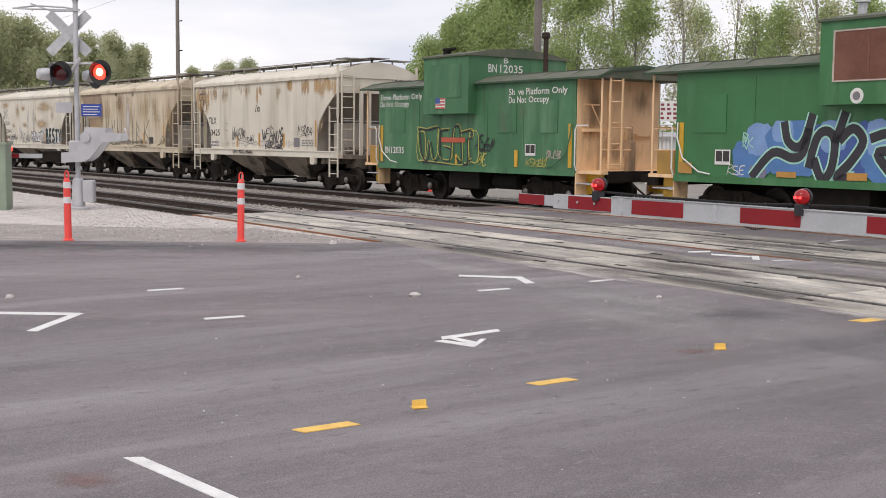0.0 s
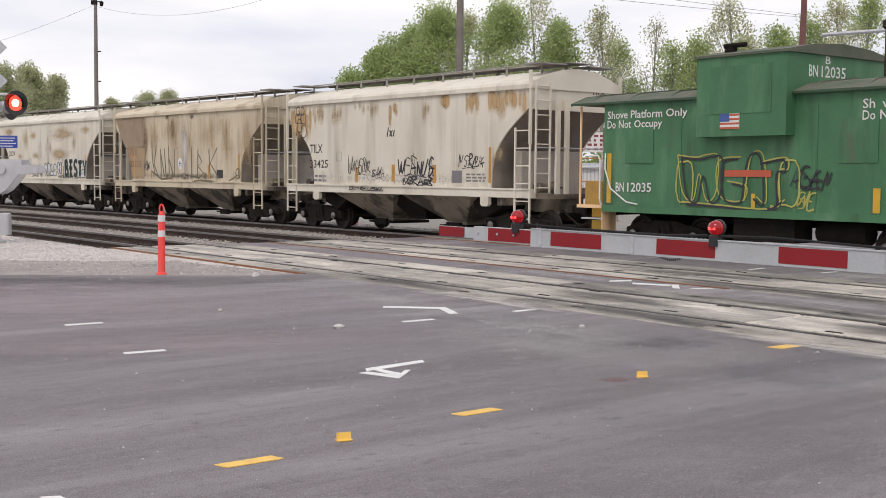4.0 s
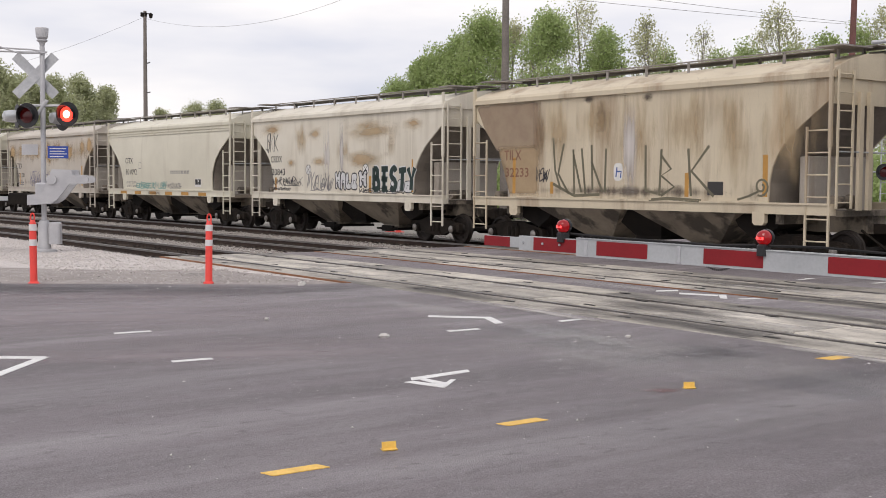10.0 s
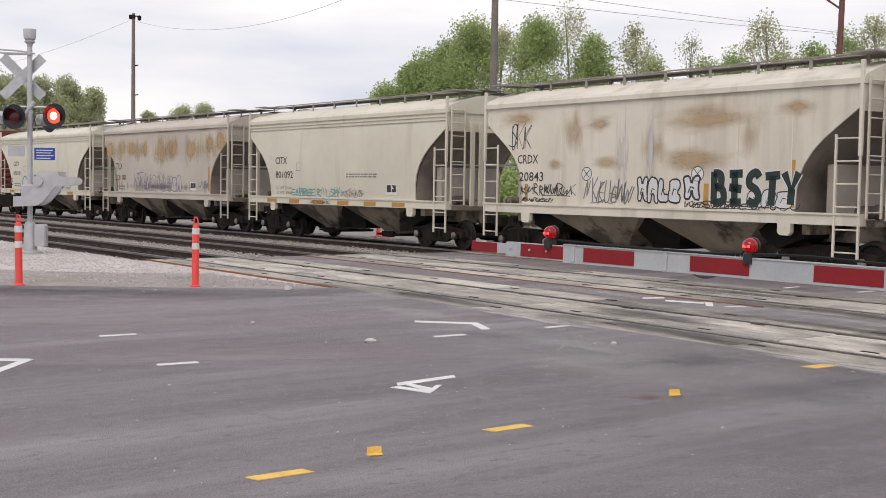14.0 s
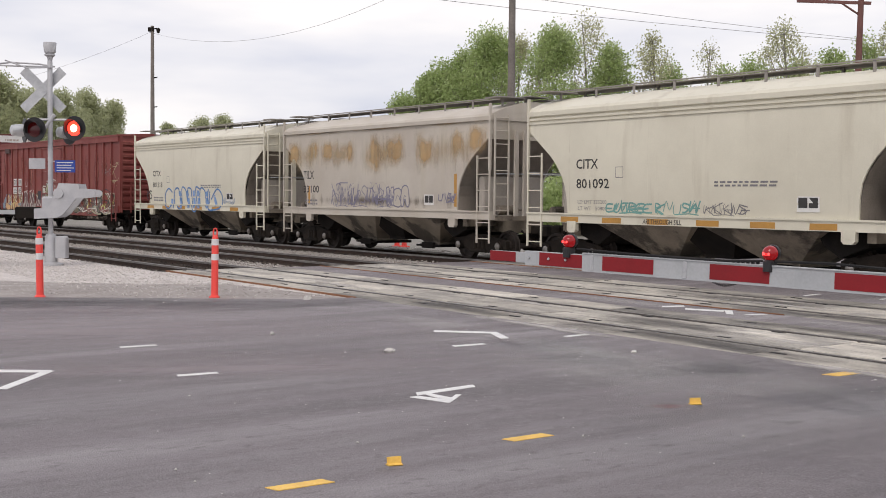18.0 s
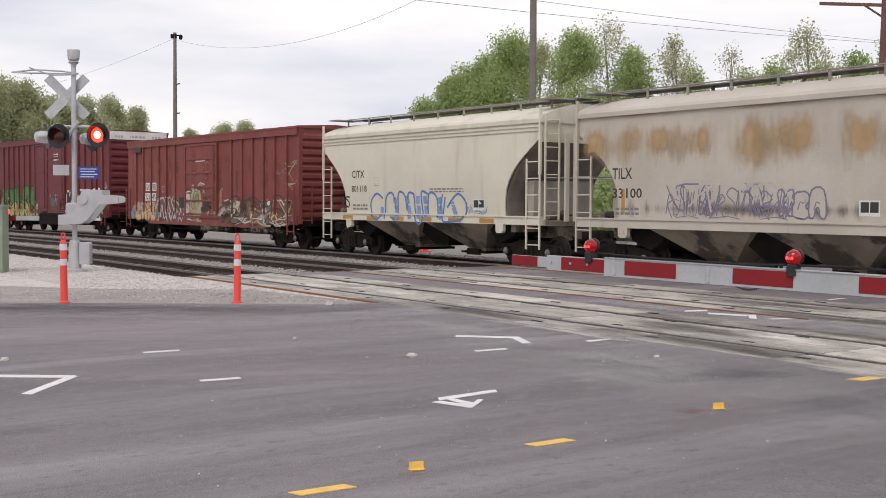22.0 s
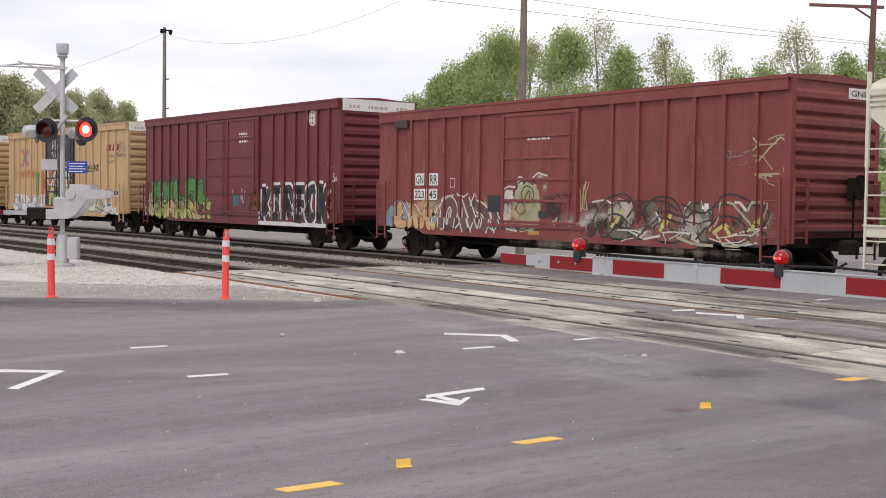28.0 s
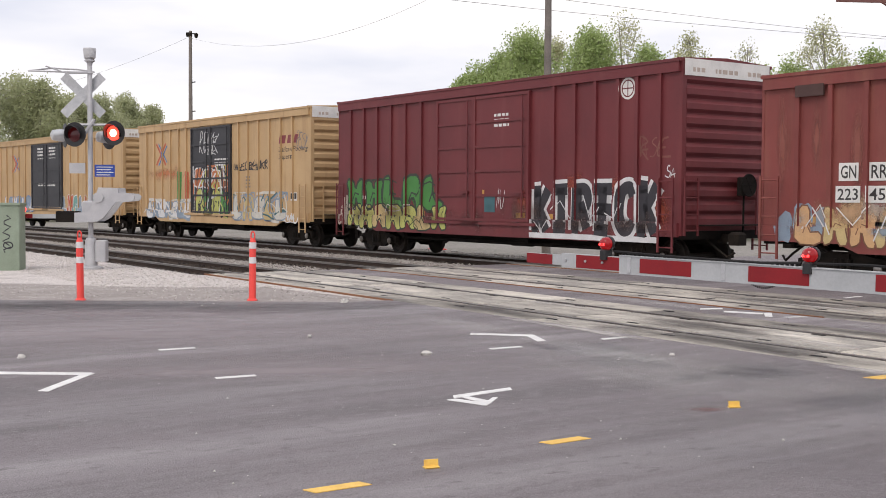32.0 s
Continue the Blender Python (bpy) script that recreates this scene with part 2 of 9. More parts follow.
def soft(name, base, other, scale, stretch, low, high, edge=0.35, strength=0.9, axes="XZ", gaps=False):
    """Thin paint, rust or dust whose edges fade out, with gaps."""
    m = surface(name, base, other, 2.0, 0.7, 0, 35, 0.1, 0)
    nt = m.node_tree
    co = nt.nodes.new("ShaderNodeTexCoord")
    sep = nt.nodes.new("ShaderNodeSeparateXYZ")
    nt.links.new(co.outputs["Generated"], sep.inputs["Vector"])
    fac = noise_fac(nt, co.outputs["Object"], scale, 4.0, 0.6, stretch, low, high)
    mask = None
    for axis in axes:
        for a, b in ((0.0, edge), (1.0, 1.0 - edge)):
            r = nt.nodes.new("ShaderNodeMapRange")
            r.inputs["From Min"].default_value, r.inputs["From Max"].default_value = a, b
            nt.links.new(sep.outputs[axis], r.inputs["Value"])
            mask = times(nt, mask, r.outputs["Result"]) if mask else r.outputs["Result"]
    add = nt.nodes.new("ShaderNodeMath")
    add.operation = "MULTIPLY_ADD"
    add.inputs[1].default_value = 0.9
    nt.links.new(fac, add.inputs[0])
    nt.links.new(mask, add.inputs[2])
    ragged = nt.nodes.new("ShaderNodeMapRange")
    ragged.interpolation_type = "SMOOTHSTEP"
    ragged.inputs["From Min"].default_value, ragged.inputs["From Max"].default_value = 0.55, 1.75
    nt.links.new(add.outputs["Value"], ragged.inputs["Value"])
    fac = times(nt, times(nt, fac, mask) if gaps else ragged.outputs["Result"], strength)
    clear, both = nt.nodes.new("ShaderNodeBsdfTransparent"), nt.nodes.new("ShaderNodeMixShader")
    nt.links.new(fac, both.inputs["Fac"])
    nt.links.new(clear.outputs["BSDF"], both.inputs[1])
    nt.links.new(nt.nodes["Principled BSDF"].outputs["BSDF"], both.inputs[2])
    nt.links.new(both.outputs["Shader"], nt.nodes["Material Output"].inputs["Surface"])
    return m


M["rust_patch"] = soft("rust_patch", (0.58, 0.40, 0.20), (0.49, 0.30, 0.125), 2.2, (1.3, 1, 0.5), 0.25, 0.75, 0.36, 0.75)
M["rust_faint"] = soft("faint_rust", (0.50, 0.38, 0.23), (0.44, 0.31, 0.17), 1.3, (2.2, 1, 0.35), 0.3, 0.7, 0.45, 0.55)
M["rust_smear"] = soft("rust_smear", (0.50, 0.37, 0.21), (0.46, 0.30, 0.15), 1.4, (0.5, 1, 1.8), 0.15, 0.75, 0.45, 0.7)
M["brown_field"] = soft("brown_stained_panel", (0.31, 0.22, 0.155), (0.38, 0.29, 0.20), 1.2, (1.2, 1, 0.3), 0.0, 0.5, 0.10, 0.8)
M["tan_field"] = soft("tan_stained_panel", (0.47, 0.34, 0.20), (0.40, 0.28, 0.165), 1.2, (1.2, 1, 0.3), 0.0, 0.5, 0.14, 0.7)
M["panel_tar"] = soft("tar_film_on_panels", (0.085, 0.079, 0.078), (0.13, 0.121, 0.118), 1.6, (0.5, 1.6, 1), 0.2, 0.65, 0.40, 0.6, "XY")
M["panel_dust"] = soft("dust_film_on_panels", (0.60, 0.57, 0.53), (0.50, 0.47, 0.44), 2.0, (0.5, 1.6, 1), 0.3, 0.75, 0.42, 0.7, "XY")
M["dirt_soft"] = soft("soft_dirt", (0.16, 0.125, 0.10), (0.10, 0.08, 0.065), 1.5, (2.4, 1, 0.35), 0.3, 0.7, 0.45, 0.8)
M["dust_soft"] = soft("soft_pale_dust", (0.70, 0.66, 0.60), (0.60, 0.56, 0.51), 1.5, (2.4, 1, 0.25), 0.3, 0.7, 0.45, 0.8)
M["box_fade"] = soft("faded_red", (0.32, 0.11, 0.085), (0.26, 0.08, 0.062), 1.5, (2.4, 1, 0.25), 0.3, 0.7, 0.45, 0.8)
M["dirt_brown"] = soft("soft_brown_stain", (0.30, 0.20, 0.12), (0.24, 0.15, 0.085), 1.2, (1.6, 1, 0.4), 0.25, 0.6, 0.40, 0.6)
M["chalk_soft"] = soft("soft_chalk_run", (0.70, 0.67, 0.66), (0.62, 0.59, 0.58), 1.5, (5.0, 1, 0.10), 0.25, 0.7, 0.45, 0.75)
M["dust_road"] = soft("road_dust", (0.76, 0.74, 0.70), (0.66, 0.64, 0.61), 2.5, (0.6, 1.6, 1), 0.25, 0.75, 0.48, 0.3, "XY")
M["dust_pink"] = soft("pinkish_road_dust", (0.36, 0.31, 0.32), (0.30, 0.255, 0.265), 0.9, (0.25, 1.6, 1), 0.25, 0.75, 0.42, 0.55, "XY")
M["tar_road"] = soft("fresh_tar", (0.075, 0.069, 0.069), (0.10, 0.093, 0.093), 2.0, (0.5, 1.5, 1), 0.1, 0.6, 0.45, 0.35, "XY")
M["tar_thin"] = soft("thin_tar", (0.085, 0.078, 0.079), (0.11, 0.101, 0.102), 1.2, (0.4, 1.5, 1), 0.1, 0.7, 0.45, 0.14, "XY")
M["oil_road"] = soft("oil_patch", (0.12, 0.113, 0.113), (0.14, 0.132, 0.132), 3.0, (1, 1, 1), 0.2, 0.6, 0.45, 0.28, "XY")
M["red_road"] = soft("red_dust", (0.24, 0.12, 0.11), (0.28, 0.16, 0.15), 4.0, (1, 1, 1), 0.3, 0.7, 0.4, 0.5, "XY")
M["dirt_end"] = soft("soft_end_grime", (0.26, 0.17, 0.10), (0.18, 0.115, 0.07), 1.6, (1, 1.6, 0.5), 0.25, 0.7, 0.45, 0.6, "YZ")
M["dirt_film"] = soft("thin_grime", (0.13, 0.075, 0.06), (0.09, 0.055, 0.045), 1.8, (1.4, 1, 0.6), 0.35, 0.7, 0.45, 0.55)
for name, colour in (("over_pale", (0.62, 0.58, 0.52)), ("over_peach", (0.66, 0.42, 0.24)), ("over_dark", (0.06, 0.045, 0.045)), ("over_slate", (0.30, 0.38, 0.46)), ("over_orange", (0.66, 0.24, 0.11)), ("over_red", (0.42, 0.09, 0.05)), ("over_khaki", (0.42, 0.40, 0.27)), ("over_sand", (0.50, 0.44, 0.26))):
    M[name] = soft(name, colour, tuple(v * 0.75 for v in colour), 2.2, (1.2, 1, 0.8), 0.25, 0.75, 0.45, 0.75)
M["wire"] = plain("wire", (0.16, 0.16, 0.17), 0.6)
# rolling stock
for name in ("rubber", "track_bed", "tie", "panel_tar"):
    M[name].node_tree.nodes["Principled BSDF"].inputs["Specular IOR Level"].default_value = 0.15
# nearly black base colours that include the deep shade below the cars
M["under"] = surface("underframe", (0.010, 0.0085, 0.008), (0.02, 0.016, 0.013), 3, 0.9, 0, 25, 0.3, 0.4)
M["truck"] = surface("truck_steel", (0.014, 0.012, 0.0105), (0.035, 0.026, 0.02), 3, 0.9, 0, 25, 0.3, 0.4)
M["wheel"] = surface("wheel_steel", (0.02, 0.016, 0.014), (0.04, 0.028, 0.022), 3, 0.7, 0.3, 25, 0.3, 0.2)
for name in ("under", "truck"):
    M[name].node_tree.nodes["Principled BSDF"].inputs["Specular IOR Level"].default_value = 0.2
M["bearing_steel"] = surface("bearing_steel", (0.34, 0.32, 0.30), (0.12, 0.10, 0.085), 4, 0.35, 0.8, 30, 0.2, 0.1)
HOPPER_STAINS = [((0.46, 0.41, 0.33), 0.9, STREAK, 0.50, 0.72, 0, 0), (SOOT, 1.4, (2.2, 2.2, 0.25), 0.66, 0.95, 3.0, 1.2)]
M["hopper_grey"] = surface("hopper_grey_paint", (0.70, 0.655, 0.56), (0.62, 0.57, 0.475), 0.6, 0.6, 0, 35, 0.08, 0.1,
                           HOPPER_STAINS)
M["hopper_tan"] = surface("hopper_tan_paint", (0.61, 0.53, 0.395), (0.54, 0.465, 0.345), 0.6, 0.65, 0, 35, 0.1, 0.1,
                          HOPPER_STAINS + [((0.32, 0.22, 0.13), 0.9, STREAK, 0.52, 0.75, 0, 0), ((0.40, 0.22, 0.09), 0.6, (1.2, 1.2, 0.2), 0.62, 0.8, 0, 0)])
M["hopper_rusty"] = surface("hopper_rusty_paint", (0.54, 0.495, 0.43), (0.45, 0.40, 0.345), 0.6, 0.65, 0, 35, 0.1, 0.1,
                            HOPPER_STAINS)
M["hopper_cream"] = surface("hopper_cream_paint", (0.675, 0.64, 0.525), (0.605, 0.57, 0.465), 0.6, 0.5, 0, 35, 0.06, 0.08,
                            [((0.45, 0.40, 0.31), 1.0, STREAK, 0.55, 0.8, 0, 0)])
# grime on slope sheets and panels, darkened further for the shaded car ends
M["slope"] = surface("slope_sheet_grime_shade", (0.30, 0.262, 0.225), (0.20, 0.172, 0.145), 0.9, 0.85, 0, 30, 0.2, 0.2,
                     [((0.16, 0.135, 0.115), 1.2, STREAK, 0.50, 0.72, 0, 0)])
M["panel_grime_shade"] = surface("panel_grime_shade", (0.448, 0.408, 0.360), (0.352, 0.312, 0.268), 0.9, 0.8, 0, 30, 0.15, 0.15, [((0.25, 0.205, 0.165), 1.2, STREAK, 0.52, 0.75, 0, 0)])
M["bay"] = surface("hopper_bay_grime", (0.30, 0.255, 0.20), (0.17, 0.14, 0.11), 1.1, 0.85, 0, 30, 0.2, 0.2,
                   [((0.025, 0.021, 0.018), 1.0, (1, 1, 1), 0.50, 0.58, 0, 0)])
M["box_red"] = surface("boxcar_red_paint", (0.225, 0.049, 0.042), (0.175, 0.039, 0.034), 0.6, 0.65, 0, 35, 0.12, 0.1,
                       [((0.24, 0.085, 0.06), 1.0, STREAK, 0.5, 0.75, 0, 0), (SOOT, 1.2, (2, 2, 0.3), 0.55, 0.8, 2.2, 0.8)])
M["box_maroon"] = surface("boxcar_maroon_paint", (0.155, 0.024, 0.028), (0.12, 0.019, 0.023), 0.6, 0.6, 0, 35, 0.1, 0.1,
                          [((0.18, 0.04, 0.04), 1.0, STREAK, 0.55, 0.8, 0, 0)])
M["box_yellow"] = surface("boxcar_yellow_paint", (0.53, 0.355, 0.185), (0.45, 0.295, 0.15), 0.6, 0.6, 0, 35, 0.1, 0.1,
                          [((0.30, 0.17, 0.07), 1.0, STREAK, 0.55, 0.78, 0, 0)])
M["door_black"] = surface("door_black_paint", (0.025, 0.025, 0.03), (0.04, 0.04, 0.045), 1, 0.6, 0, 35, 0.1, 0.1)
M["cab_green"] = surface("caboose_green_paint", (0.040, 0.175, 0.058), (0.031, 0.135, 0.046), 0.7, 0.55, 0, 35, 0.08, 0.08,
                         [((0.085, 0.215, 0.10), 0.9, (1.6, 1.6, 0.3), 0.52, 0.75, 0, 0), ((0.02, 0.055, 0.025), 1.3, STREAK, 0.60, 0.80, 0, 0), (SOOT, 1.5, (2, 2, 0.4), 0.6, 0.85, 2.0, 0.8)])
M["cab_faded"] = surface("caboose_faded_green", (0.055, 0.180, 0.080), (0.040, 0.135, 0.060), 0.7, 0.6, 0, 35, 0.08, 0.08,
                         [((0.12, 0.25, 0.14), 0.8, (1.6, 1.6, 0.4), 0.50, 0.72, 0, 0), ((0.03, 0.06, 0.03), 1.2, STREAK, 0.55, 0.78, 0, 0), ((0.10, 0.09, 0.06), 1.6, (1.2, 1.2, 0.5), 0.62, 0.8, 0, 0)])
M["cab_roof"] = surface("caboose_roof_paint", (0.075, 0.10, 0.065), (0.15, 0.14, 0.11), 1.6, 0.85, 0, 35, 0.2, 0.2)
M["tan"] = surface("tan_paint", (0.86, 0.58, 0.34), (0.76, 0.50, 0.285), 0.8, 0.6, 0, 35, 0.1, 0.1,
                   [((0.28, 0.16, 0.08), 1.1, STREAK, 0.55, 0.8, 0, 0)])
M["stand_grime"] = surface("stand_grime", (0.50, 0.33, 0.20), (0.22, 0.14, 0.09), 1.5, 0.8, 0, 30, 0.2, 0.2, [((0.05, 0.038, 0.03), 1.5, STREAK, 0.45, 0.65, 2.2, 1.2)])
M["safety_yellow"] = plain("safety_yellow", (0.62, 0.36, 0.03), 0.5)
M["safety_ochre"] = surface("safety_ochre", (0.42, 0.24, 0.05), (0.26, 0.15, 0.05), 2.5, 0.7, 0, 30, 0.2, 0.2)
M["white_paint"] = plain("white_paint", (0.74, 0.73, 0.70), 0.5)
M["letter_black"] = plain("letter_black", (0.04, 0.037, 0.036), 0.7)
M["spray_black"] = plain("spray_black", (0.035, 0.033, 0.04), 0.7)
M["spray_grey"] = plain("spray_grey", (0.20, 0.19, 0.20), 0.7)
M["spray_white"] = plain("spray_white", (0.66, 0.66, 0.66), 0.6)
M["spray_blue"] = plain("spray_blue", (0.08, 0.20, 0.44), 0.6)
M["spray_deep"] = plain("spray_deep_blue", (0.05, 0.10, 0.30), 0.6)
M["spray_mint"] = plain("spray_mint", (0.36, 0.66, 0.55), 0.6)
M["spray_green"] = plain("spray_green", (0.055, 0.23, 0.05), 0.6)
M["spray_lime"] = plain("spray_lime", (0.46, 0.47, 0.13), 0.6)
M["spray_peach"] = plain("spray_peach", (0.60, 0.36, 0.18), 0.6)
M["spray_red"] = plain("spray_red", (0.50, 0.10, 0.05), 0.6)
M["spray_bottle"] = plain("spray_bottle_green", (0.012, 0.032, 0.027), 0.6)
M["spray_teal"] = plain("spray_teal", (0.045, 0.13, 0.15), 0.6)
M["brown_board"] = surface("brown_board", (0.14, 0.055, 0.035), (0.2, 0.09, 0.06), 1.5, 0.8, 0, 20, 0.2, 0.2)
for name, colour in (("spray_ochre", (0.50, 0.26, 0.06)), ("spray_brown", (0.20, 0.09, 0.05)), ("spray_moss", (0.15, 0.135, 0.09)), ("spray_teal2", (0.16, 0.36, 0.33)), ("spray_violet", (0.20, 0.19, 0.27)),
                     ("spray_buff", (0.55, 0.42, 0.20)), ("spray_slate", (0.25, 0.32, 0.40)), ("spray_dkbrown", (0.075, 0.035, 0.03)), ("spray_khaki", (0.38, 0.36, 0.25)), ("spray_palebrown", (0.50, 0.42, 0.36)),
                     ("spray_dkgreen", (0.035, 0.05, 0.035)), ("spray_sand", (0.42, 0.36, 0.22)), ("spray_haze", (0.24, 0.045, 0.03)), ("spray_orange", (0.52, 0.17, 0.07)), ("spray_pale", (0.60, 0.58, 0.52)),
                     ("spray_yellow", (0.42, 0.40, 0.10)), ("spray_sky", (0.20, 0.33, 0.58)), ("spray_maroon", (0.24, 0.05, 0.06)), ("spray_celadon", (0.40, 0.39, 0.25)), ("spray_mauve", (0.155, 0.078, 0.078)), ("hopper_white_run", (0.58, 0.56, 0.53))):
    M[name] = surface(name, colour, tuple(c * 0.8 for c in colour), 2.5, 0.65, 0, 30, 0.15, 0.1)
for name, a, b in (("hopper_stain", (0.30, 0.205, 0.13), (0.38, 0.30, 0.21)), ("hopper_rust_band", (0.42, 0.30, 0.16), (0.50, 0.42, 0.31)), ("hopper_rust_patch", (0.40, 0.22, 0.08), (0.44, 0.33, 0.20)), ("box_stain", (0.22, 0.085, 0.065), (0.17, 0.06, 0.05))):
    M[name] = surface(name, a, b, 2.0, 0.75, 0, 14, 0.25, 0.1)
M["cab_rim"] = surface("caboose_rim_paint", (0.03, 0.075, 0.035), (0.045, 0.07, 0.04), 1, 0.7, 0, 35, 0.15, 0.1)

# ------------------------------------------------------------------ building helpers
MESHES = {}


def box(bm, x0, x1, y0, y1, z0, z1):
    v = [bm.verts.new((x, y, z)) for x in (x0, x1) for y in (y0, y1) for z in (z0, z1)]
    for f in ((0, 1, 3, 2), (4, 6, 7, 5), (0, 4, 5, 1), (2, 3, 7, 6), (0, 2, 6, 4), (1, 5, 7, 3)):
        bm.faces.new([v[i] for i in f])
    return bm


def chamfer_box(bm, x0, x1, y0, y1, z0, z1, c):
    """A box whose upright edges and top edges are cut off by c."""
    def ring(z, d):
        return [bm.verts.new(p) for p in ((x0 + c + d, y0 + d, z), (x1 - c - d, y0 + d, z), (x1 - d, y0 + c + d, z), (x1 - d, y1 - c - d, z),
                                          (x1 - c - d, y1 - d, z), (x0 + c + d, y1 - d, z), (x0 + d, y1 - c - d, z), (x0 + d, y0 + c + d, z))]
    loft(bm, [ring(z0, 0), ring(z1 - c, 0), ring(z1, c)])
    return bm


def loft(bm, rings, caps=True, closed=True):
    n = len(rings[0])
    for a, b in zip(rings, rings[1:]):
        for i in range(n if closed else n - 1):
            bm.faces.new((a[i], a[(i + 1) % n], b[(i + 1) % n], b[i]))
    if caps:
        bm.faces.new(rings[0][::-1])
        bm.faces.new(rings[-1])


def prism(bm, pts, y0, y1):
    """pts: an outline in x and z, pushed from y0 to y1."""
    loft(bm, [[bm.verts.new((x, y, z)) for x, z in pts] for y in (y0, y1)])
    return bm


def prism_x(bm, pts, x0, x1):
    """pts: an outline in y and z, pushed from x0 to x1."""
    loft(bm, [[bm.verts.new((x, y, z)) for y, z in pts] for x in (x0, x1)])
    return bm


def rod(bm, a, b, r, n=8, r2=None):
    a, b = Vector(a), Vector(b)
    d = (b - a).normalized()
    u = d.orthogonal().normalized()
    w = d.cross(u)
    r2 = r if r2 is None else r2
    loft(bm, [[bm.verts.new(p + (u * math.cos(i * math.tau / n) + w * math.sin(i * math.tau / n)) * q) for i in range(n)] for p, q in ((a, r), (b, r2))])
    return bm


def pipe(bm, pts, r, n=6):
    pts = [Vector(p) for p in pts]
    rings = []
    u = None
    for i, p in enumerate(pts):
        d = (pts[min(i + 1, len(pts) - 1)] - pts[max(i - 1, 0)]).normalized()
        u = d.orthogonal().normalized() if u is None else (u - d * u.dot(d)).normalized()
        w = d.cross(u)
        rings.append([bm.verts.new(p + (u * math.cos(k * math.tau / n) + w * math.sin(k * math.tau / n)) * r) for k in range(n)])
    loft(bm, rings)
    return bm


def turned(bm, prof, axis="z", n=20, at=(0, 0, 0)):
    """A turned body: prof = (radius, along) pairs about an axis through at."""
    rings = []
    for r, h in prof:
        ring = []
        for i in range(n):
            c, s = math.cos(i * math.tau / n) * r, math.sin(i * math.tau / n) * r
            p = {"z": (c, s, h), "y": (s, h, c), "x": (h, c, s)}[axis]
            ring.append(bm.verts.new((p[0] + at[0], p[1] + at[1], p[2] + at[2])))
        rings.append(ring)
    loft(bm, rings)
    return bm


def link(name, mesh, material, parent=None, label="", at=None):
    ob = new(name, mesh)
    if not mesh.materials:
        mesh.materials.append(M[material])
    if parent is not None:
        ob.parent = parent
    if at is not None:
        ob.matrix_basis = at
    if label:
        ob["label"] = label
    return ob


def finish(name, bm, smooth=False):
    bmesh.ops.recalc_face_normals(bm, faces=bm.faces)
    mesh = bpy.data.meshes.new(name)
    bm.to_mesh(mesh)
    bm.free()
    if smooth:
        mesh.shade_smooth()
        mesh.set_sharp_from_angle(angle=radians(35))
    return mesh


def part(name, bm, material, parent=None, label="", at=None, smooth=False):
    """Links a bmesh as one mesh object under a thing or under a part."""
    return link(name, finish(name, bm, smooth), material, parent, label, at)


def shared(key, name, make, material, parent=None, label="", at=None, smooth=False):
    """Like part(), but alike pieces share one mesh."""
    if key not in MESHES:
        MESHES[key] = finish(name, make(), smooth)
    return link(name, MESHES[key], material, parent, label, at)


def thing(name, label, category, group="", m=None):
    ob = new(name)
    ob.empty_display_size = 0.3
    if m is not None:
        ob.matrix_basis = m
    return tagged(ob, label, category, group)


B = bmesh.new

# ------------------------------------------------------------------ the tracks' plan
TH, CURVE, NEAR = radians(32.207), -0.00151, 11.277
TRACKS = (0.753, 4.896, 9.684)          # middle lines, metres beyond the nearest rail
GAUGE = 1.507
CROSS_FROM = -26.3


def along(s, off):
    """The ground point at s metres along the tracks and off metres beyond the nearest rail, and the tracks' heading there."""
    a = TH + CURVE * s
    x = math.cos(TH) * NEAR + (math.cos(TH) - math.cos(a)) / CURVE
    y = math.sin(TH) * NEAR + (math.sin(TH) - math.sin(a)) / CURVE
    return x + math.cos(a) * off, y + math.sin(a) * off, a


def on_track(s, off, z=0.0):
    x, y, a = along(s, off)
    return pose(x, y, z, 0, 0, math.degrees(a) - 90)


def ribbon(bm, s0, s1, o0, o1, z0, z1, step=4.0):
    """A long bar of rectangular section that follows the tracks."""
    n = max(1, int(math.ceil((s1 - s0) / step)))
    rings = []
    for i in range(n + 1):
        s = s0 + (s1 - s0) * i / n
        rings.append([bm.verts.new((*along(s, o)[:2], z)) for o, z in ((o0, z0), (o1, z0), (o1, z1), (o0, z1))])
    loft(bm, rings)
    return bm


def flat(bm, pts, z0, z1):
    """A slab with the outline pts."""
    loft(bm, [[bm.verts.new((x, y, z)) for x, y in pts] for z in (z0, z1)])
    return bm


# ------------------------------------------------------------------ ground
tagged(part("ground", flat(B(), [(-2500, -2500), (2500, -2500), (2500, 2500), (-2500, 2500)], -0.6, -0.26), "ground"),
       "grey gravel and dirt ground of the rail yard", "ground", kind="structure")
ROAD_EDGE = [(-60, 21.4), (-22, 20.6), (-7.1, 20.25), (-3.3, 20.2), (-1.7, 20.25), (-0.95, 20.6)]
near_edge = [along(s, -0.80)[:2] for s in np.linspace(-18.0, 45, 24)]
tagged(part("road", flat(B(), ROAD_EDGE + near_edge + [(80, -60), (-60, -60)], -0.25, -0.012), "asphalt"),
       "dark grey asphalt road with pale worn streaks", "road", kind="structure")
verge_back = [along(s, -1.0)[:2] for s in np.linspace(-75, -26.4, 10)] + [along(s, -0.835)[:2] for s in np.linspace(-26.25, -18.1, 5)]
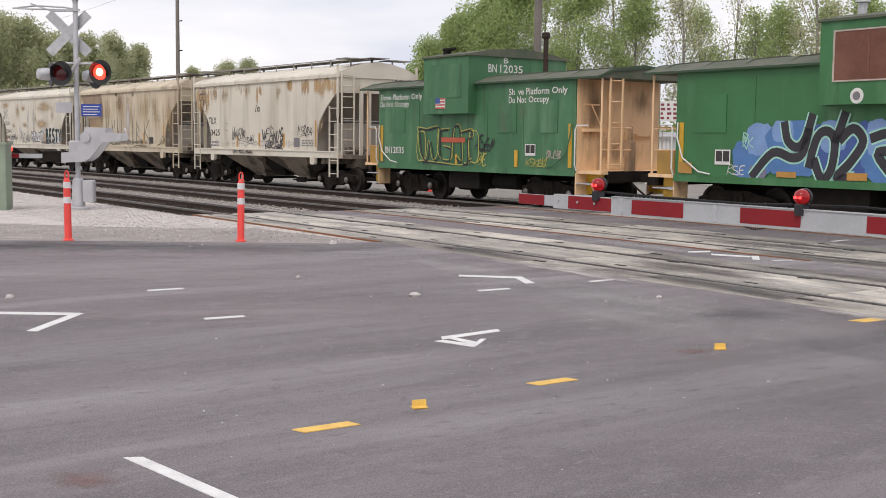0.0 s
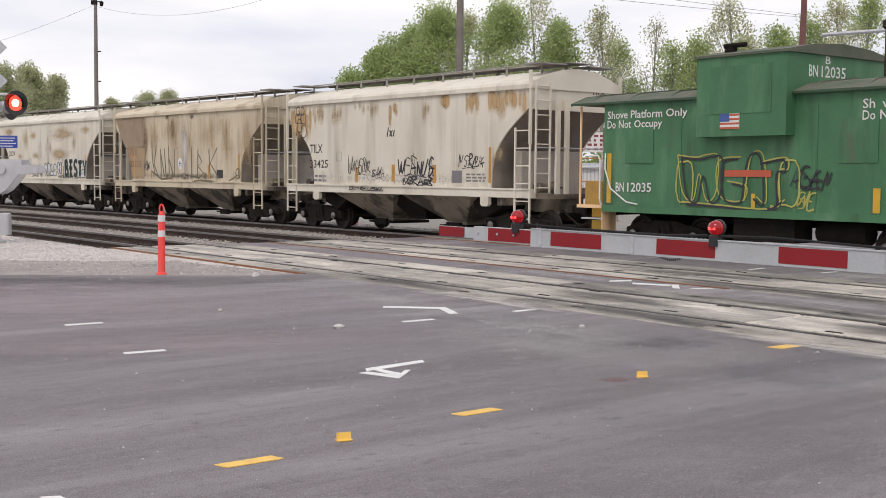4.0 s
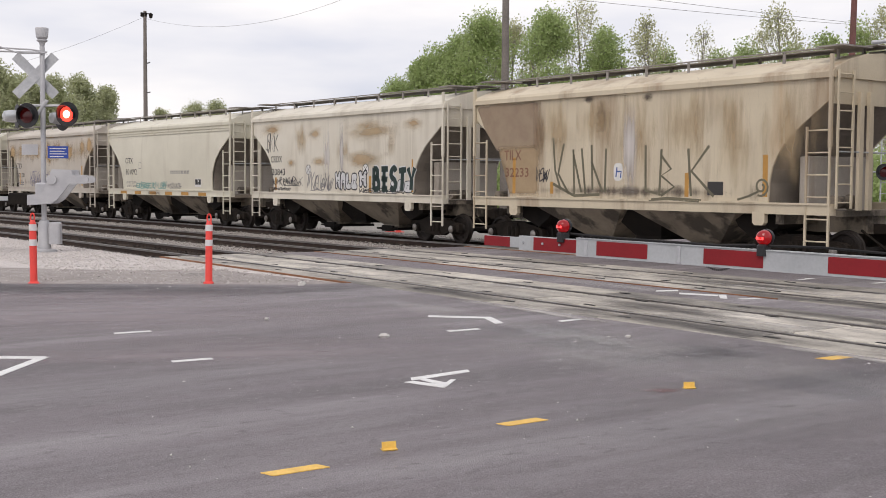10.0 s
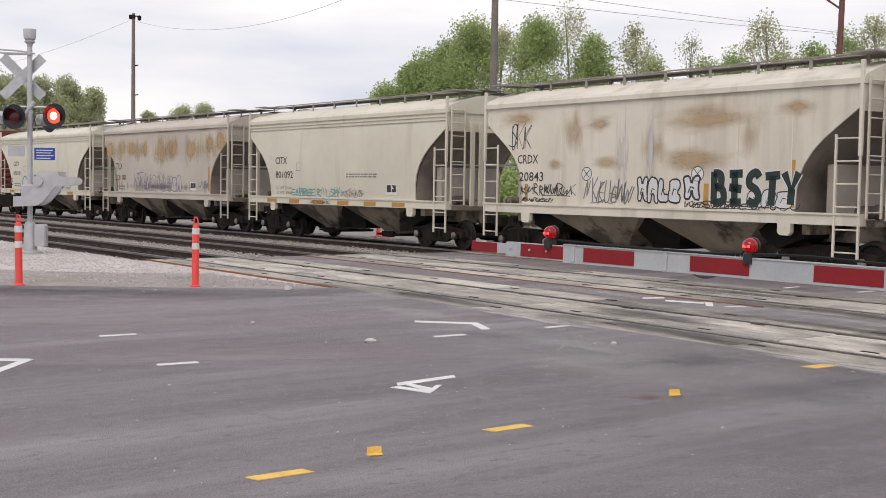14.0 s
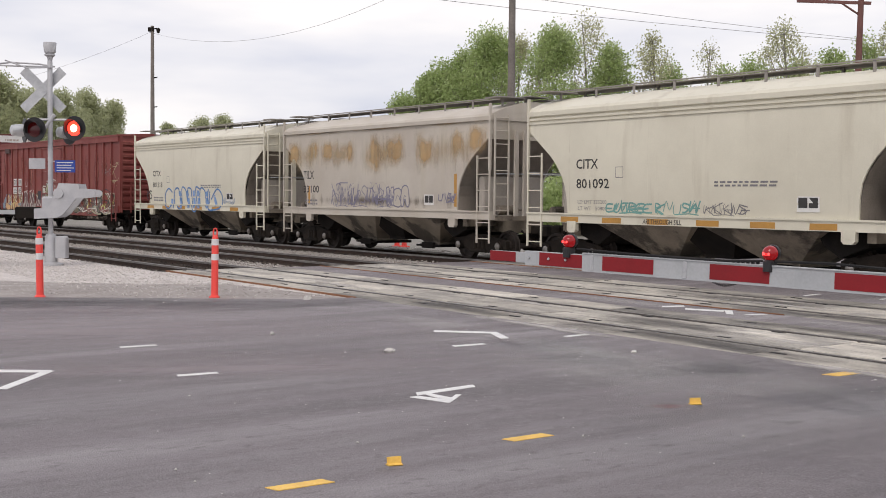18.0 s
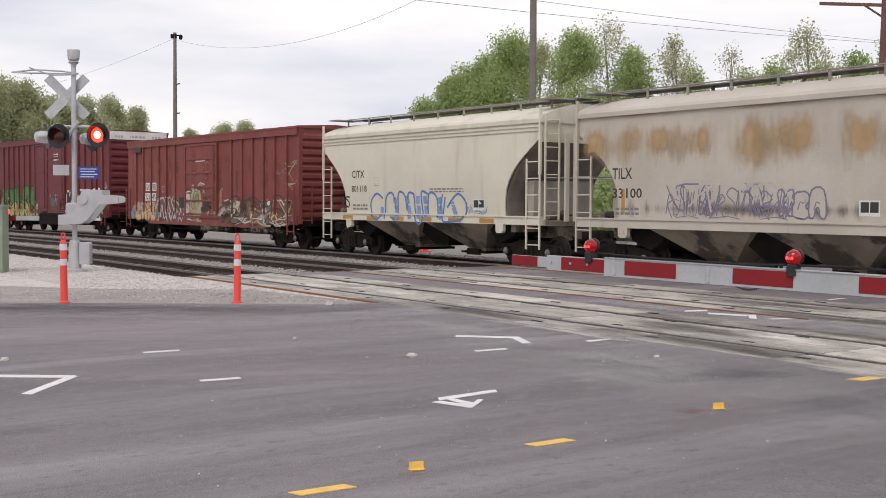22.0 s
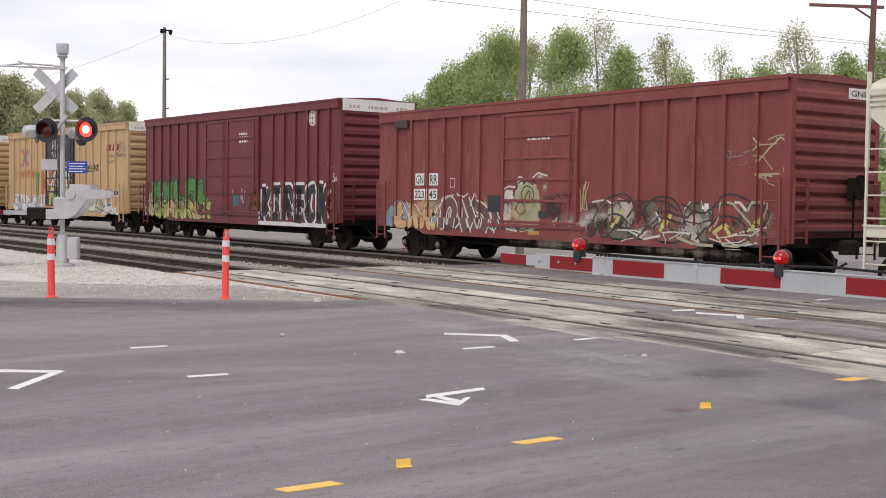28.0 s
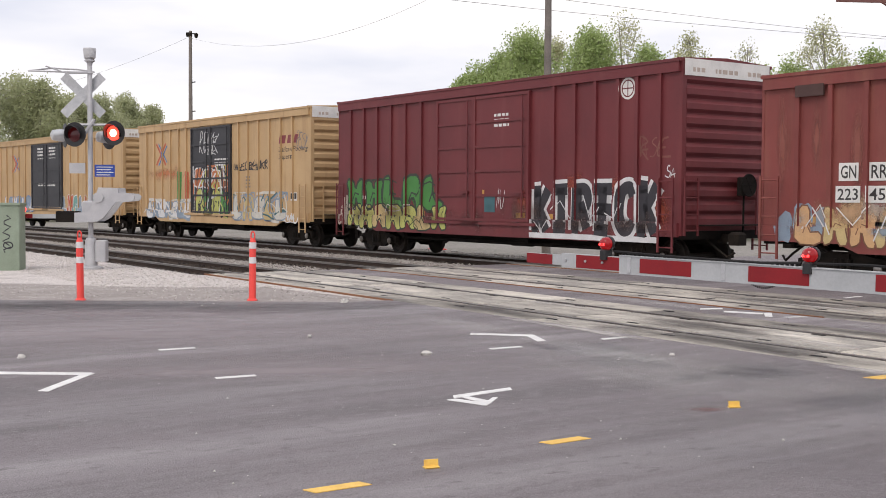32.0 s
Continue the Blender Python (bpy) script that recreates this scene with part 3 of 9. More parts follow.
tagged(part("gravel_verge", flat(B(), verge_back + [(-1.0, 20.62), (-1.7, 20.27), (-3.3, 20.22), (-7.1, 20.27), (-22, 20.62), (-60, 21.42)], -0.25, -0.03), "gravel"),
       "light grey crushed gravel verge beside the tracks", "gravel", kind="structure")
for i, (a, b) in enumerate(((2.25, 3.40), (6.40, 8.19), (11.18, 60.0))):
    rim = [along(s, a)[:2] for s in np.linspace(CROSS_FROM, 45, 24)] + [along(s, b)[:2] for s in np.linspace(45, CROSS_FROM, 24)]
    tagged(part("road_strip", flat(B(), rim, -0.25, -0.014), "asphalt"), "grey asphalt between the tracks of the crossing", "road", kind="structure")
tagged(part("dirt_apron", flat(B(), [(-60, 21.43), (-22, 20.63), (-7.1, 20.28), (-3.3, 20.23), (-1.7, 20.28), (-1.0, 20.63), (-1.9, 21.7), (-3.6, 23.7), (-6.2, 23.6), (-9.0, 24.3), (-14, 24.4), (-25, 25.6), (-60, 27)], -0.25, -0.022), "dirt"),
       "brown-grey dirt apron along the asphalt", "dirt", kind="structure")
tagged(part("ballast", ribbon(B(), -420, 300, -1.3, 12.0, -0.30, -0.155), "ballast"), "grey stone ballast under the tracks", "ballast", kind="structure")
for i, c in enumerate(TRACKS):
    track = tagged(new("railway_track"), "steel railway track with dark timber ties in ballast", "track", "parallel tracks", kind="structure")
    for side in (-1, 1):
        o = c + side * GAUGE / 2
        part("rail", ribbon(B(), -420, 300, o - 0.036, o + 0.036, -0.05, -0.002), "rail_head", track, "worn steel rail head")
        bm = ribbon(B(), -420, 300, o - 0.022, o + 0.022, -0.14, -0.05)
        ribbon(bm, -420, 300, o - 0.07, o + 0.07, -0.155, -0.135)
        part("rail_web", bm, "rail_side", track, "rusty brown rail web and foot")

    part("track_bed", ribbon(B(), -420, CROSS_FROM, c - 1.35, c + 1.35, -0.20, -0.150), "track_bed", track, "dark ballast between the rails")

    def tie_mesh():
        return chamfer_box(B(), -0.115, 0.115, -1.3, 1.3, -0.16, -0.005, 0.012)
    for k in range(90):
        s = CROSS_FROM - 0.4 - k * 0.53
        shared("tie", "tie", tie_mesh, "tie", track, at=on_track(s, c, -0.135))

# concrete crossing panels
PANEL = 2.44
for i, c in enumerate(TRACKS):
    crossing = tagged(new("crossing_panels"), "weathered concrete crossing panels with rubber flangeways", "crossing", "crossing panels", kind="structure")
    for k in range(17):
        s = CROSS_FROM + PANEL * k
        for j, (a, b) in enumerate(((-1.55, -0.865), (-0.60, 0.60), (0.865, 1.50))):
            def panel_mesh(a=a, b=b):
                return chamfer_box(B(), 0.012, PANEL - 0.012, a, b, -0.2, 0.0, 0.015)
            shared(f"panel{j}", "concrete_panel", panel_mesh, "concrete", crossing, at=on_track(s, c, -0.004 - 0.003 * ((k * 7 + j * 3) % 3)))
            if i < 2:
                for e in ((a + 0.07, b - 0.07) if j == 1 else ((a + b) / 2,)):
                    shared("slot", "lifting_slot", lambda: box(B(), -0.11, 0.11, -0.022, 0.022, -0.006, 0.0015), "rubber", crossing, "dark lifting slot", on_track(s + PANEL * (0.5 if j == 1 else 0.08), c + e, 0.0))
    for o, w in ((-0.828, 0.035), (-0.658, 0.056), (0.658, 0.056), (0.828, 0.035)):
        part("flangeway", ribbon(B(), CROSS_FROM, 15, c + o - w, c + o + w, -0.15, -0.022 if w < 0.04 else -0.06), "rubber", crossing, "black rubber flangeway strip")
    part("edge_angle", ribbon(B(), CROSS_FROM, -17.9 if i == 0 else -12.0, c - 1.585, c - 1.552, -0.2, 0.004), "rust_steel", crossing, "rusty steel edge angle")


def near_paint(name, pts, material, label):
    return tagged(part(name, flat(B(), pts, -0.012, -0.007), material), label, "marking", kind="structure")


def bar(name, a, b, width, material, label, skew=None):
    """A painted bar on the road from a to b; skew: the way of its ends."""
    a, b = Vector(a), Vector(b)
    side = Vector(skew).normalized() * width if skew else Vector((-(b - a).y, (b - a).x)).normalized() * width
    return near_paint(name, [tuple(a), tuple(b), tuple(b + side), tuple(a + side)], material, label)


WHITE = "white painted survey mark on the asphalt"
YELLOW = "yellow painted lane dash on the asphalt"

# ------------------------------------------------------------------ running gear


def wheelset_mesh():
    bm = B()
    for sgn in (-1, 1):
        turned(bm, [(0.05, sgn * 0.60), (0.20, sgn * 0.68), (0.36, sgn * 0.68), (0.445, sgn * 0.675), (0.445, sgn * 0.70), (0.42, sgn * 0.715), (0.418, sgn * 0.81),
                    (0.36, sgn * 0.815), (0.33, sgn * 0.77), (0.18, sgn * 0.76), (0.15, sgn * 0.82), (0.05, sgn * 0.84)], "y", 24)
    turned(bm, [(0.075, -1.02), (0.09, -0.6), (0.07, 0), (0.09, 0.6), (0.075, 1.02)], "y", 10)
    for k in range(6):
        a = k * math.tau / 6
        for sgn in (-1, 1):
            turned(bm, [(0.035, sgn * 0.755), (0.03, sgn * 0.782)], "y", 6, (math.cos(a) * 0.25, 0, math.sin(a) * 0.25))
    return bm


def frame_mesh():
    bm = B()
    for sgn in (-1, 1):
        outline = [(-1.16, 0.36), (-1.16, 0.56), (-0.95, 0.62), (-0.62, 0.66), (-0.32, 0.74), (0.32, 0.74), (0.62, 0.66), (0.95, 0.62), (1.16, 0.56), (1.16, 0.36),
                   (1.03, 0.34), (1.0, 0.50), (0.78, 0.50), (0.72, 0.36), (0.40, 0.22), (-0.40, 0.22), (-0.72, 0.36), (-0.78, 0.50), (-1.0, 0.50), (-1.03, 0.34)]
        prism(bm, outline, sgn * 0.93, sgn * 1.06)
        prism(bm, [(-0.30, 0.26), (0.30, 0.26), (0.30, 0.33), (-0.30, 0.33)], sgn * 1.06, sgn * 1.10)
        for x in (-0.89, 0.89):
            turned(bm, [(0.13, sgn * 0.98), (0.13, sgn * 1.12), (0.09, sgn * 1.15)], "y", 12, (x, 0, 0.42))
        for x in (-0.17, 0, 0.17):
            turned(bm, [(0.065, 0.33), (0.065, 0.60)], "z", 8, (x, sgn * 1.075, 0))
    box(bm, -0.17, 0.17, -1.1, 1.1, 0.52, 0.70)
    for x in (-0.42, 0.42):
        box(bm, x - 0.05, x + 0.05, -0.85, 0.85, 0.34, 0.46)
    return bm


WHEELS = []


def bogie(car, x):
    """A two-axle truck: side frames with bolster, and two wheelsets that turn."""
    b = shared("bogie", "bogie", frame_mesh, "truck", car, "grimy cast steel freight truck", pose(x, 0, 0))
    for dx in (-0.89, 0.89):
        w = shared("wheelset", "wheelset", wheelset_mesh, "wheel", b, "worn steel wheels on an axle", pose(dx, 0, 0.42), smooth=True)
        WHEELS.append((w, dx))
        shared("bearing", "bearing_cap", lambda: turned(B(), [(0.10, -1.10), (0.10, -1.165), (0.06, -1.19), (0.02, -1.195)], "y", 14), "bearing_steel", b, "worn steel bearing cap", pose(dx, 0, 0.42), smooth=True)


def ladder(car, x0, x1, y, z0, z1, material, rungs=None, along_y=None, label="steel grab-iron ladder"):
    """Two stiles and rungs, in the side's plane or, with along_y = (y0, y1), across the end at x0."""
    bm = B()
    n = rungs or int((z1 - z0) / 0.38) + 1
    if along_y:
        for y1 in along_y:
            box(bm, x0 - 0.02, x0 + 0.02, y1 - 0.022, y1 + 0.022, z0, z1)
        for k in range(n):
            z = z0 + 0.12 + (z1 - z0 - 0.2) * k / max(1, n - 1)
            rod(bm, (x0, along_y[0], z), (x0, along_y[1], z), 0.016, 6)
    else:
        for x in (x0, x1):
            box(bm, x - 0.022, x + 0.022, y - 0.02, y + 0.02, z0, z1)
        for k in range(n):
            z = z0 + 0.12 + (z1 - z0 - 0.2) * k / max(1, n - 1)
            rod(bm, (x0, y, z), (x1, y, z), 0.016, 6)
    return part("ladder", bm, material, car, label)


def coupler(car, x, sgn):
    bm = B()
    box(bm, min(x, x + sgn * 0.45), max(x, x + sgn * 0.45), -0.09, 0.09, 0.78, 0.98)
    chamfer_box(bm, min(x + sgn * 0.40, x + sgn * 0.72), max(x + sgn * 0.40, x + sgn * 0.72), -0.2, 0.17, 0.72, 1.03, 0.05)
    pipe(bm, [(x - sgn * 0.1, -0.35, 0.85), (x + sgn * 0.25, -0.35, 0.62), (x + sgn * 0.5, -0.3, 0.45), (x + sgn * 0.66, -0.2, 0.55)], 0.028)
    return part("coupler", bm, "truck", car, "knuckle coupler with an air hose")


# ------------------------------------------------------------------ lettering and spray paint


def letters(body, size, bold=0.0, shear=0.0, spacing=1.0, lines=1.0):
    cu = bpy.data.curves.new("letters", "FONT")
    cu.body, cu.size, cu.offset, cu.shear, cu.extrude = body, size, bold, shear, 0.002
    cu.space_character, cu.space_line, cu.resolution_u = spacing, lines, 2
    ob = new("letters", cu)
    dg = bpy.context.evaluated_depsgraph_get()
    mesh = bpy.data.meshes.new_from_object(ob.evaluated_get(dg))
    bpy.data.objects.remove(ob)
    bpy.data.curves.remove(cu)
    return mesh


def stroke(bm, pts, width, y, closed=False):
    """A flat brush line on the side: pts in x and z."""
    pts = [Vector((p[0], p[1])) for p in pts]
    n = len(pts)
    rows = []
    for i, p in enumerate(pts):
        d = (pts[min(i + 1, n - 1)] - pts[max(i - 1, 0)])
        d = d.normalized() if d.length > 1e-6 else Vector((1, 0))
        o = Vector((-d.y, d.x)) * width * 0.5
        rows.append((bm.verts.new((p.x + o.x, y, p.y + o.y)), bm.verts.new((p.x - o.x, y, p.y - o.y))))
    for a, b in zip(rows, rows[1:]):
        bm.faces.new((a[0], a[1], b[1], b[0]))


def blob_outline(x, z, w, h, seed, n=22, rough=0.12):
    rng = random.Random(seed)
    return [(x + w * (0.5 + 0.5 * math.copysign(abs(math.cos(a)) ** 0.6, math.cos(a)) * (1 - rough * rng.random())),
             z + h * (0.5 + 0.5 * math.copysign(abs(math.sin(a)) ** 0.6, math.sin(a)) * (1 - rough * rng.random()))) for a in np.linspace(0, math.tau, n, endpoint=False)]


CARS = []


def car_thing(name, label, category, s_mid, group="cars of the train"):
    car = thing(name, label, category, group)
    CARS.append((car, s_mid))
    return car

# ------------------------------------------------------------------ covered hoppers
HALF = 5.72


def hopper_side_mesh(sgn, bulge):
    """One side sheet with its cut-away ends, between the sill and the eave."""
    limits = [(1.40, 4.20), (1.80, 4.22), (2.10, 4.28), (2.35, 4.40), (2.60, 4.58), (2.82, 4.80), (3.05, 5.10), (3.28, 5.42), (3.50, 5.72), (3.70, 5.72), (3.86, 5.70), (3.97, 5.70)]
    bm = B()
    rings = []
    for z, x in limits:
        y = 1.555 + (bulge * math.sin((z - 1.4) / 2.57 * math.pi) if bulge else 0)
        rings.append([bm.verts.new((px, sgn * py, z)) for px, py in ((-x, y), (x, y), (x, y - 0.04), (-x, y - 0.04))])
    loft(bm, rings)
    return bm


def hopper(name, label, s_mid, paint, ribbed=False, bulge=0.0):
    car = car_thing(name, label, "hopper car", s_mid)
    key = f"{paint}{ribbed}"
    for sgn in (-1, 1):
        shared(f"hside{key}{sgn}", "side_sheet", lambda: hopper_side_mesh(sgn, bulge), paint, car)
        # weld seams and the sill
        shared(f"hsill{key}{sgn}", "side_sill", lambda: box(box(B(), -5.74, 5.74, sgn * 1.60, sgn * 1.42, 1.16, 1.395), -5.74, 5.74, sgn * 1.63, sgn * 1.58, 1.36, 1.40), paint, car)
        for x in (-4.0, 4.0):
            shared(f"pad{key}{sgn}", "jacking_pad", lambda: prism(prism(B(), [(-0.16, 1.2), (0.16, 1.2), (0.16, 0.98), (0.10, 0.92), (-0.10, 0.92), (-0.16, 0.98)], sgn * 1.61, sgn * 1.5),
                   [(-0.05, 1.02), (0.05, 1.02), (0.05, 1.12), (-0.05, 1.12)], sgn * 1.62, sgn * 1.61), paint, car, at=pose(x, 0, 0))

        def seams():
            bm = B()
            for x in (0.0,):
                prev = None
                for z in np.linspace(1.42, 3.95, 9):
                    y = sgn * (1.5553 + (bulge * math.sin((z - 1.4) / 2.57 * math.pi) if bulge else 0))
                    row = [bm.verts.new((x - 0.012, y, z)), bm.verts.new((x, y + sgn * 0.0004, z)), bm.verts.new((x + 0.012, y, z))]
                    if prev:
                        bm.faces.new((prev[0], prev[1], row[1], row[0]))
                        bm.faces.new((prev[1], prev[2], row[2], row[1]))
                    prev = row
            return bm
        for k, x in enumerate((-4.1, -2.75, -1.4, 0.0, 1.4, 2.75, 4.1)):
            shared(f"seam{key}{sgn}", "weld_seam", seams, paint, car, at=pose(x, 0, 0))

    # roof with its lip, arched end walls
    def roof():
        bm = B()
        sect = [(-1.62, 3.87), (-1.62, 3.98), (-1.57, 4.05), (-1.1, 4.24), (-0.55, 4.38), (0, 4.43), (0.55, 4.38), (1.1, 4.24), (1.57, 4.05), (1.62, 3.98), (1.62, 3.87)]
        prism_x(bm, sect, -5.76, 5.76)
        return bm
    if ribbed:
        for z in (3.68, 3.78, 3.88):
            for sgn in (-1, 1):
                shared(f"eaverib{sgn}", "eave_rib", lambda: box(B(), -5.7, 5.7, sgn * 1.555, sgn * 1.61, -0.025, 0.025), paint, car, at=pose(0, 0, z))
    shared(f"hroof{key}", "roof", roof, paint, car)
    for sgn in (-1, 1):
        def end_wall():
            bm = B()
            sect = [(-1.53, 3.36), (-1.53, 3.95), (-1.1, 4.22), (-0.55, 4.36), (0, 4.41), (0.55, 4.36), (1.1, 4.22), (1.53, 3.95), (1.53, 3.36)]
            return prism_x(bm, sect, sgn * 5.66, sgn * 5.72)
        shared(f"hend{key}{sgn}", "end_wall", end_wall, paint, car)
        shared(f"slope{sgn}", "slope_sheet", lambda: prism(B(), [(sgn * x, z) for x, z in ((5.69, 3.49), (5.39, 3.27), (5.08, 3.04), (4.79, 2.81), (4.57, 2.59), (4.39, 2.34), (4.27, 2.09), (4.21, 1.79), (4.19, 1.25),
                                                                           (4.12, 1.25), (4.14, 1.8), (4.20, 2.12), (4.32, 2.38), (4.5, 2.63), (4.72, 2.86), (5.01, 3.09), (5.32, 3.32), (5.6, 3.54))], -1.51, 1.51), "slope", car, "grimy sloped end sheet with shade in its colour")

        def platform():
            bm = B()
            box(bm, sgn * 5.30, sgn * 5.74, -1.42, 1.42, 1.14, 1.26)
            box(bm, sgn * 3.4, sgn * 5.7, -0.30, 0.30, 0.78, 1.2)
            box(bm, sgn * 4.3, sgn * 4.5, -1.42, 1.42, 0.95, 1.2)
            return bm
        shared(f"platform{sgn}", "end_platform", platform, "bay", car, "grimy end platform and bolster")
        shared(f"shear{paint}{sgn}", "shear_panel", lambda: chamfer_box(B(), min(sgn * 4.62, sgn * 4.86), max(sgn * 4.62, sgn * 4.86), -1.12, 1.12, 1.2, 2.36, 0.03), "panel_grime_shade", car, "pale upright panel under the slope sheet")
        for y in (-0.72, -0.40):
            shared(f"endpost{paint}{sgn}", "end_post", lambda: box(box(B(), -0.035, 0.035, -0.05, 0.05, 1.26, 3.62), 0.035, 0.05, -0.065, 0.065, 1.26, 3.62), paint, car, "upright channel on the car end", pose(sgn * 5.755, y * sgn, 0))
        shared("endbrake", "brake_cylinder", lambda: rod(rod(rod(B(), (-0.30, 0, 0), (0.30, 0, 0), 0.13, 14), (0.30, 0, 0), (0.36, 0, 0), 0.16, 14), (0.36, 0, 0), (0.62, 0, 0), 0.025, 8), "bay", car, "grimy brake cylinder under the slope sheet", pose(sgn * 5.36, -0.75, 1.42, 0, 0, 90))
        # bay between the slope sheets
        def bay():
            bm = B()
            c = sgn * 1.72
            rings = [[bm.verts.new((c + dx, dy, z)) for dx, dy in ((-hx, -hy), (hx, -hy), (hx, hy), (-hx, hy))] for z, hx, hy in ((1.36, 1.66, 1.48), (1.16, 1.55, 1.44), (0.42, 0.42, 0.62), (0.34, 0.42, 0.62))]
            loft(bm, rings)
            return bm
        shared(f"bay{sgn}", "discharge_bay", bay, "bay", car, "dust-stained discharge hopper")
        # a dark filler body where the slope sheet's underside lies in shade
        shared(f"pan{sgn}", "under_pan", lambda: prism(B(), [(sgn * 2.9, 1.2), (sgn * 4.15, 1.2), (sgn * 4.15, 0.86), (sgn * 3.5, 0.62), (sgn * 3.1, 0.86)], -1.15, 1.15), "under", car, "added dark pan for the shade under the slope sheet")
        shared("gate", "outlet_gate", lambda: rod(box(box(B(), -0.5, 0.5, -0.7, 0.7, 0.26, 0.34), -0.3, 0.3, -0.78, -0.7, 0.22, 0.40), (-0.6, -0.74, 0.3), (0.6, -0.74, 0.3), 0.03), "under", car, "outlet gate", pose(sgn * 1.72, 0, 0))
        # corner ladders, near side and far side
        for sy in (-1, 1):
            ladder(car, sgn * 5.70, sgn * 5.16, sy * 1.60, 0.52, 2.92, paint, 6)
            bm = B()
            box(bm, sgn * 5.70 - 0.035, sgn * 5.70 + 0.035, sy * 1.57, sy * 1.63, 2.5, 4.32)
            part("corner_post", bm, paint, car)
        ladder(car, sgn * 5.80, 0, 0, 1.3, 4.02, paint, 8, along_y=(-1.5, -1.02) if sgn > 0 else (1.02, 1.5))
        bm = B()
        rod(bm, (sgn * 5.78, -1.5, 2.42), (sgn * 5.78, 1.5, 2.42), 0.018, 6)
        part("grab_rail", bm, "galvanised", car, "cross grab rail")
        coupler(car, sgn * 5.7, sgn)
        bogie(car, sgn * 4.62)
    def middle_bay():
        bm = B()
        loft(bm, [[bm.verts.new((dx * hx, dy * hy, z)) for dx, dy in ((-1, -1), (1, -1), (1, 1), (-1, 1))] for z, hx, hy in ((1.2, 0.95, 1.25), (0.52, 0.42, 0.70), (0.44, 0.42, 0.70))])
        return bm
    # recessed bay, its shade given by the near-black underframe colour
    shared("midbay", "discharge_bay", middle_bay, "under", car, "middle discharge hopper with shade in its dark colour")
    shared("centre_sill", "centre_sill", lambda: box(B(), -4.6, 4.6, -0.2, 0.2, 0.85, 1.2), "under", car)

    # running board along the roof
    def board():
        bm = B()
        box(bm, -5.86, 5.86, -0.38, 0.38, 4.555, 4.575)
        for k in range(5):
            box(bm, -5.33 + k * 2.65, -5.27 + k * 2.65, -0.03, 0.03, 4.40, 4.56)
        for sgn in (-1, 1):
            box(bm, sgn * 5.15, sgn * 5.78, -1.35, -0.40, 4.50, 4.53)
            box(bm, sgn * 5.15, sgn * 5.78, 0.40, 1.35, 4.50, 4.53)
        return bm
    shared("runboard", "running_board", board, "dull_rail", car, "grimy metal roof walkway")

    def posts():
        bm = B()
        for k in range(9):
            x = -5.3 + k * 1.325
            for y in (-0.85, 0.85):
                box(bm, x - 0.035, x + 0.035, y - 0.01, y + 0.01, 4.26, 4.54)
        for y in (-0.85, 0.85):
            box(bm, -5.6, 5.6, y - 0.03, y + 0.03, 4.53, 4.555)
        return bm
    shared("hatchrail", "hatch_rail", posts, "dull_rail", car, "roof rail on short posts")
    return car


h1 = hopper("covered_hopper", "dirty pale grey covered hopper car with rust stains and tags", -39.2, "hopper_grey")
h2 = hopper("covered_hopper", "tan covered hopper car, rust-streaked, with brown tags", -51.98, "hopper_tan")
h3 = hopper("covered_hopper", "pale grey covered hopper car with faded rust bands and tags", -64.8, "hopper_grey")
h4 = hopper("covered_hopper", "clean cream covered hopper car with a ribbed eave", -77.58, "hopper_cream", True, 0.06)
h5 = hopper("covered_hopper", "grey covered hopper car with orange rust along the top", -90.4, "hopper_rusty")
h6 = hopper("covered_hopper", "clean cream covered hopper car with a blue outline piece", -103.2, "hopper_cream", True, 0.06)

# ------------------------------------------------------------------ boxcars


